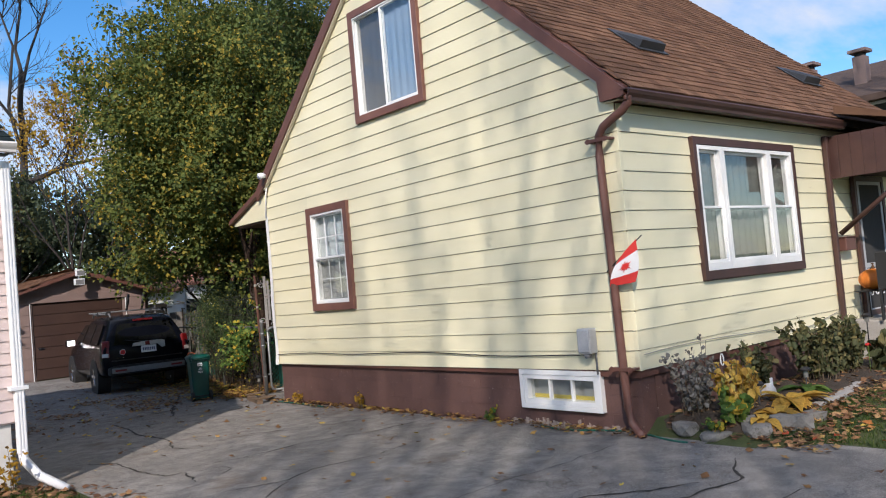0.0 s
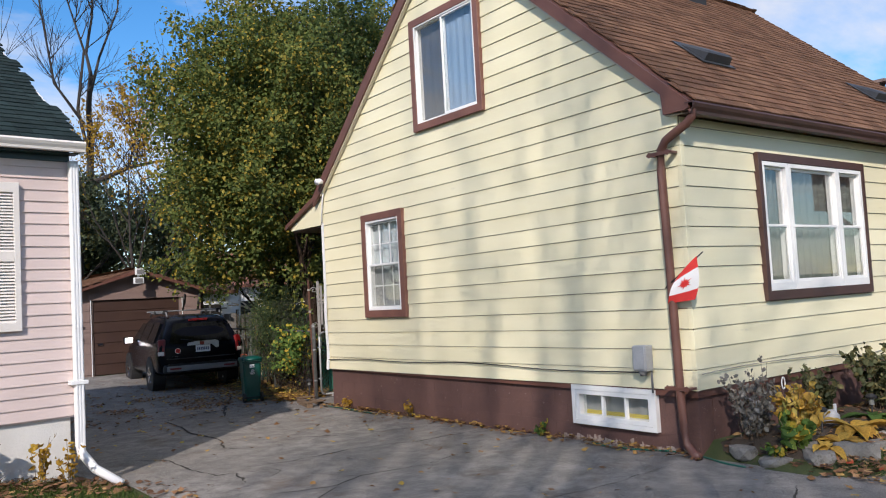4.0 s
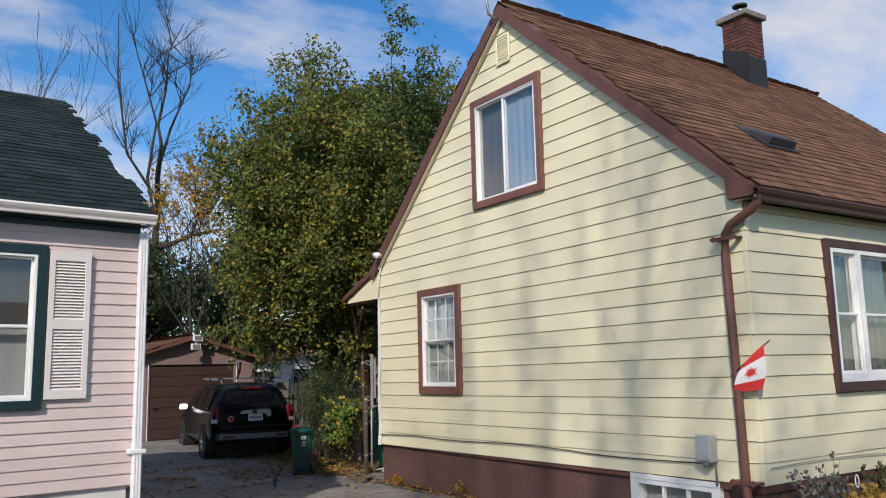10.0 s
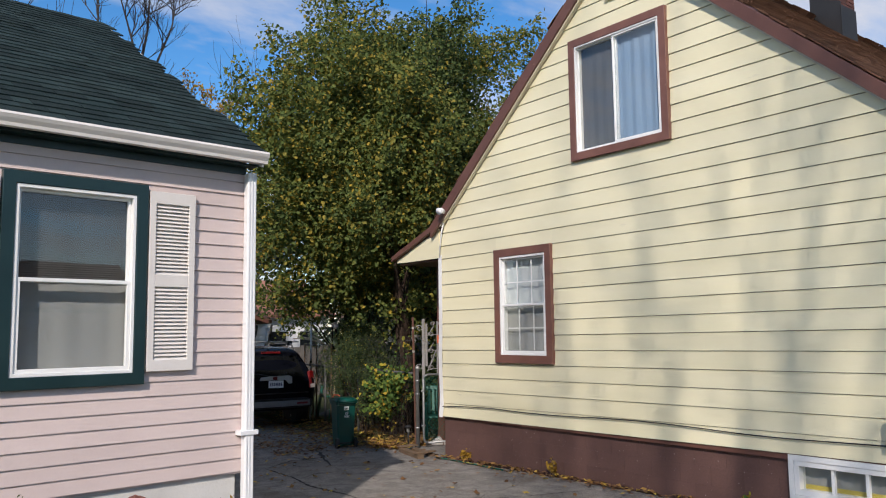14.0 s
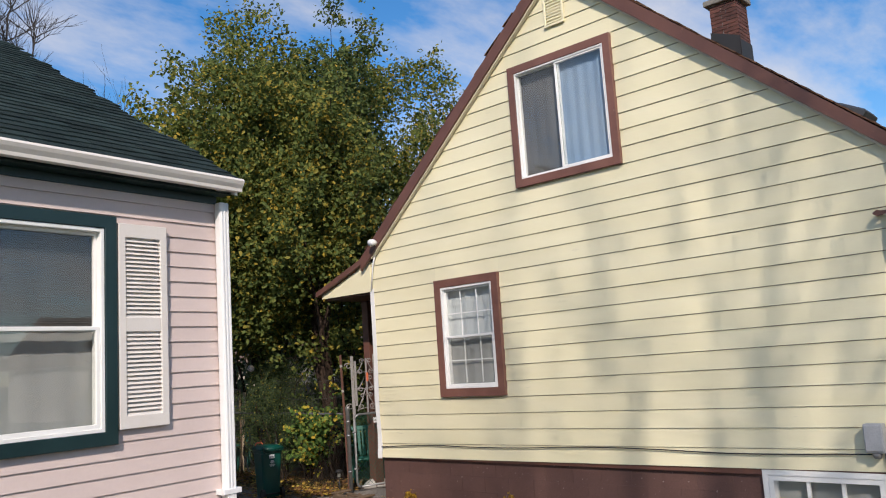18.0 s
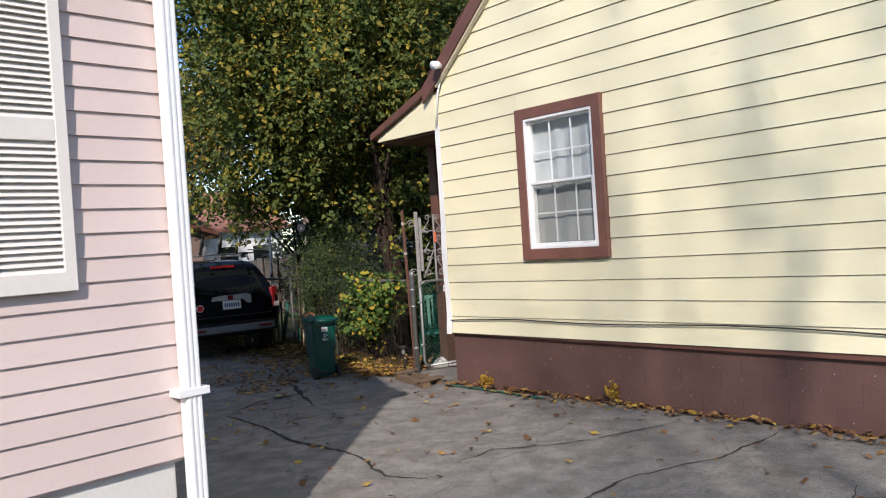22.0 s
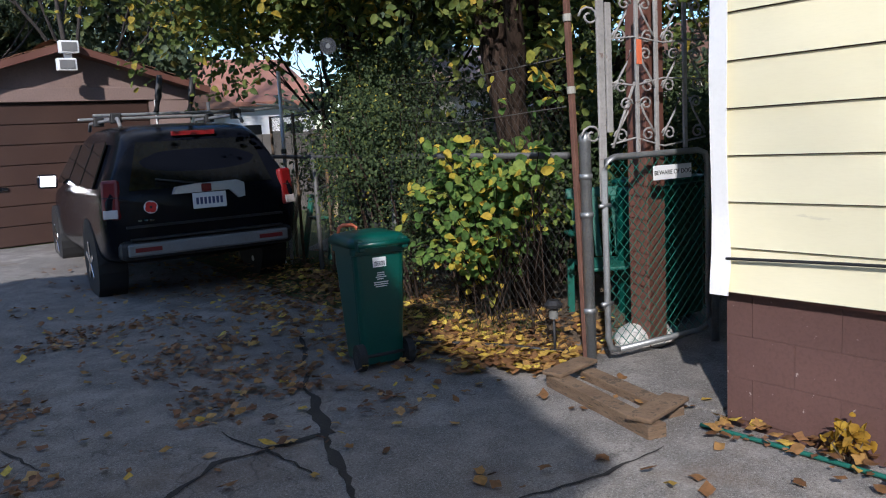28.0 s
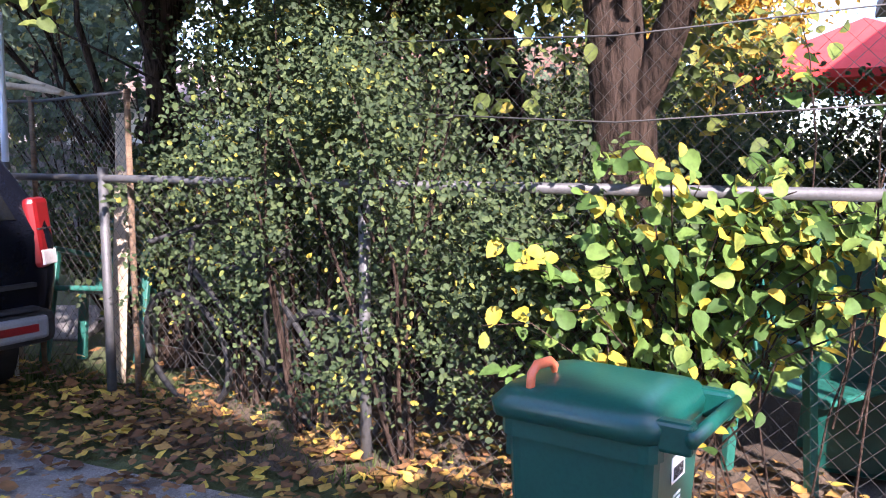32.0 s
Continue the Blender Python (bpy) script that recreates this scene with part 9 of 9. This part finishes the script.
# flower bed of the yellow house
def big_leaves(x, y, seed, n, length, leaf, label):
    """A rosette of broad arching leaves."""
    t = thing("hosta", label, "plant", Matrix.Translation((x, y, ground_z(x, y))))
    r = random.Random(seed)
    vs, fs = [], []
    for k in range(n):
        a = r.uniform(0, 6.28)
        L, w = length * r.uniform(0.6, 1.15), length * r.uniform(0.16, 0.24)
        d, s = Vector((math.cos(a), math.sin(a), 0)), Vector((-math.sin(a), math.cos(a), 0))
        rise, droop = r.uniform(0.25, 0.75), r.uniform(0.5, 1.1)
        o = len(vs)
        for i in range(6):
            f = i / 5
            c = d * (L * f) + Vector((0, 0, L * (rise * f - droop * f * f * 0.8) + 0.05))
            ww = w * math.sin(math.pi * (0.12 + 0.86 * f)) * (1 if i < 5 else 0.15)
            vs += [c + s * ww + Vector((0, 0, 0.25 * ww)), c, c - s * ww + Vector((0, 0, 0.25 * ww))]
        for i in range(5):
            q = o + 3 * i
            fs += [(q, q + 1, q + 4, q + 3), (q + 1, q + 2, q + 5, q + 4)]
    put("leaves", mesh_of("leaves", vs, fs, leaf, True), t)
dry_stalks(0.34, -0.27, 111, 30, 0.58, M["leaf_silver"], "withered_plant", "withered grey leafy plant at the house corner", 0.30, 16, 0.06)
dry_stalks(0.62, -0.18, 117, 6, 0.75, M["leaf_silver"], "withered_plant", "withered grey leafy plant at the house corner", 0.2, 7, 0.05)
dry_stalks(0.52, -0.62, 112, 30, 0.55, M["leaf_hosta"], "yellow_plant", "tall plant with hanging orange-yellow leaves", 0.27, 12, 0.085)
dry_stalks(0.30, -0.74, 118, 10, 0.34, M["leaf_bush"], "green_plant", "low plant with long green leaves", 0.2, 7, 0.14)
dry_stalks(1.60, -0.26, 113, 26, 0.55, M["leaf_sage"], "grey_green_plant", "grey-green leafy plant under the window", 0.28, 20, 0.07)
dry_stalks(2.65, -0.48, 114, 50, 0.72, M["leaf_sage"], "peony", "large dull green peony in the flower bed", 0.48, 30, 0.075)
dry_stalks(3.3, -0.55, 119, 26, 0.6, M["leaf_sage"], "peony", "dull green peony beside the stoop", 0.36, 28, 0.07)
dry_stalks(3.65, -0.85, 120, 26, 0.45, M["leaf_sage"], "iris", "clump of green sword leaves", 0.16, 4, 0.2)
big_leaves(1.25, -0.80, 115, 30, 0.36, M["leaf_hosta"], "hosta with drooping yellow leaves")
big_leaves(1.95, -0.65, 116, 12, 0.34, M["leaf_bush"], "hosta with green and yellow leaves")
big_leaves(0.72, -0.92, 123, 14, 0.30, M["leaf_hosta"], "hosta with drooping yellow leaves")
big_leaves(0.45, -0.90, 121, 10, 0.26, M["leaf_hosta"], "hosta with drooping yellow leaves")
dry_stalks(0.10, -0.62, 122, 8, 0.16, M["leaf_bush"], "weed", "small green weed at the bed's edge", 0.1, 8, 0.06)
for k, y in enumerate((2.3, 5.05, 6.85)):
    dry_stalks(-0.05, y, 130 + k, 6, 0.16 if k != 1 else 0.30, M["leaf_gold"] if k else M["leaf_bush"], "weed", "small weed at the foundation's foot", 0.06, 9, 0.055)
def stone(x, y, sx, sy, sz, seed, label="grey edging stone of the flower bed", mat="stone"):
    t = thing("edging_stone", label, "stone", Matrix.Translation((x, y, ground_z(x, y) - 0.03)) @ Matrix.Rotation(seed * 1.3, 4, "Z"), "bed stones")
    bm = bmesh.new()
    bmesh.ops.create_icosphere(bm, subdivisions=2, radius=1)
    for v in bm.verts:
        n_ = v.co.copy()
        v.co = Vector((n_.x * sx, n_.y * sy, n_.z * sz + sz * 0.5)) * (1 + 0.30 * noise.noise(n_ * 1.6 + Vector((seed, 0, 0))) + 0.10 * noise.noise(n_ * 5 + Vector((seed, 3, 0))))
        v.co.x = max(-sx * 0.8, min(sx * 0.8, v.co.x))
        v.co.z = min(sz * 1.05, v.co.z)
    part("rock", bm, M[mat], t)
for k, (x, y, sx, sy, sz) in enumerate(((0.12, -0.28, 0.17, 0.12, 0.10), (0.10, -0.62, 0.2, 0.12, 0.07), (0.28, -0.92, 0.26, 0.13, 0.10), (0.62, -1.10, 0.24, 0.13, 0.14), (0.42, -0.75, 0.14, 0.1, 0.1), (1.02, -1.12, 0.15, 0.1, 0.08))):
    stone(x, y, sx, sy, sz, k + 1)
eb = thing("edging_block", "curved concrete edging of the flower bed", "edging")
for k in range(8):
    a = 1.30 + k * 0.24
    part("block", box_bm(a, a + 0.232, -1.08 + 0.006 * k * k, -0.98 + 0.006 * k * k, -0.02, 0.20, 0.02), M["concrete_warm"], eb)
gn = thing("garden_ornament", "small white and pink garden ornament", "ornament", Matrix.Translation((1.38, -0.5, 0.15)))
vs, fs = tube([(0, 0, 0), (0, 0, 0.05), (0, 0, 0.16), (0, 0, 0.21)], [0.05, 0.085, 0.075, 0.03], 14)
put("pot", mesh_of("pot", vs, fs, M["white_stone"], True), gn)
box("tag", 0.06, 0.10, -0.01, 0.01, 0.10, 0.26, M["flag_white"], gn)
hook = thing("garden_hook", "thin stake with a small white ring", "ornament", Matrix.Translation((1.0, -0.22, 0.1)))
pipe("stake", [(0, 0, 0), (0, 0, 0.5)], 0.004, M["car_black"], hook, "", 4)
pipe("ring", [(0.03 * math.cos(a), 0, 0.56 + 0.06 * math.sin(a)) for a in np.linspace(0, 6.28, 16)], 0.007, M["flag_white"], hook, "", 5)
fr = thing("red_flower", "single red flower in the bed", "flower", Matrix.Translation((3.4, -0.75, 0.12)))
pipe("stem", [(0, 0, 0), (0.01, 0, 0.4)], 0.004, M["leaf_bush"], fr, "", 4)
leaf_cloud("petals", [(0.01 + 0.02 * math.cos(k), 0.02 * math.sin(k), 0.42) for k in range(10)], 0.04, M["flag_red"], fr, 3)
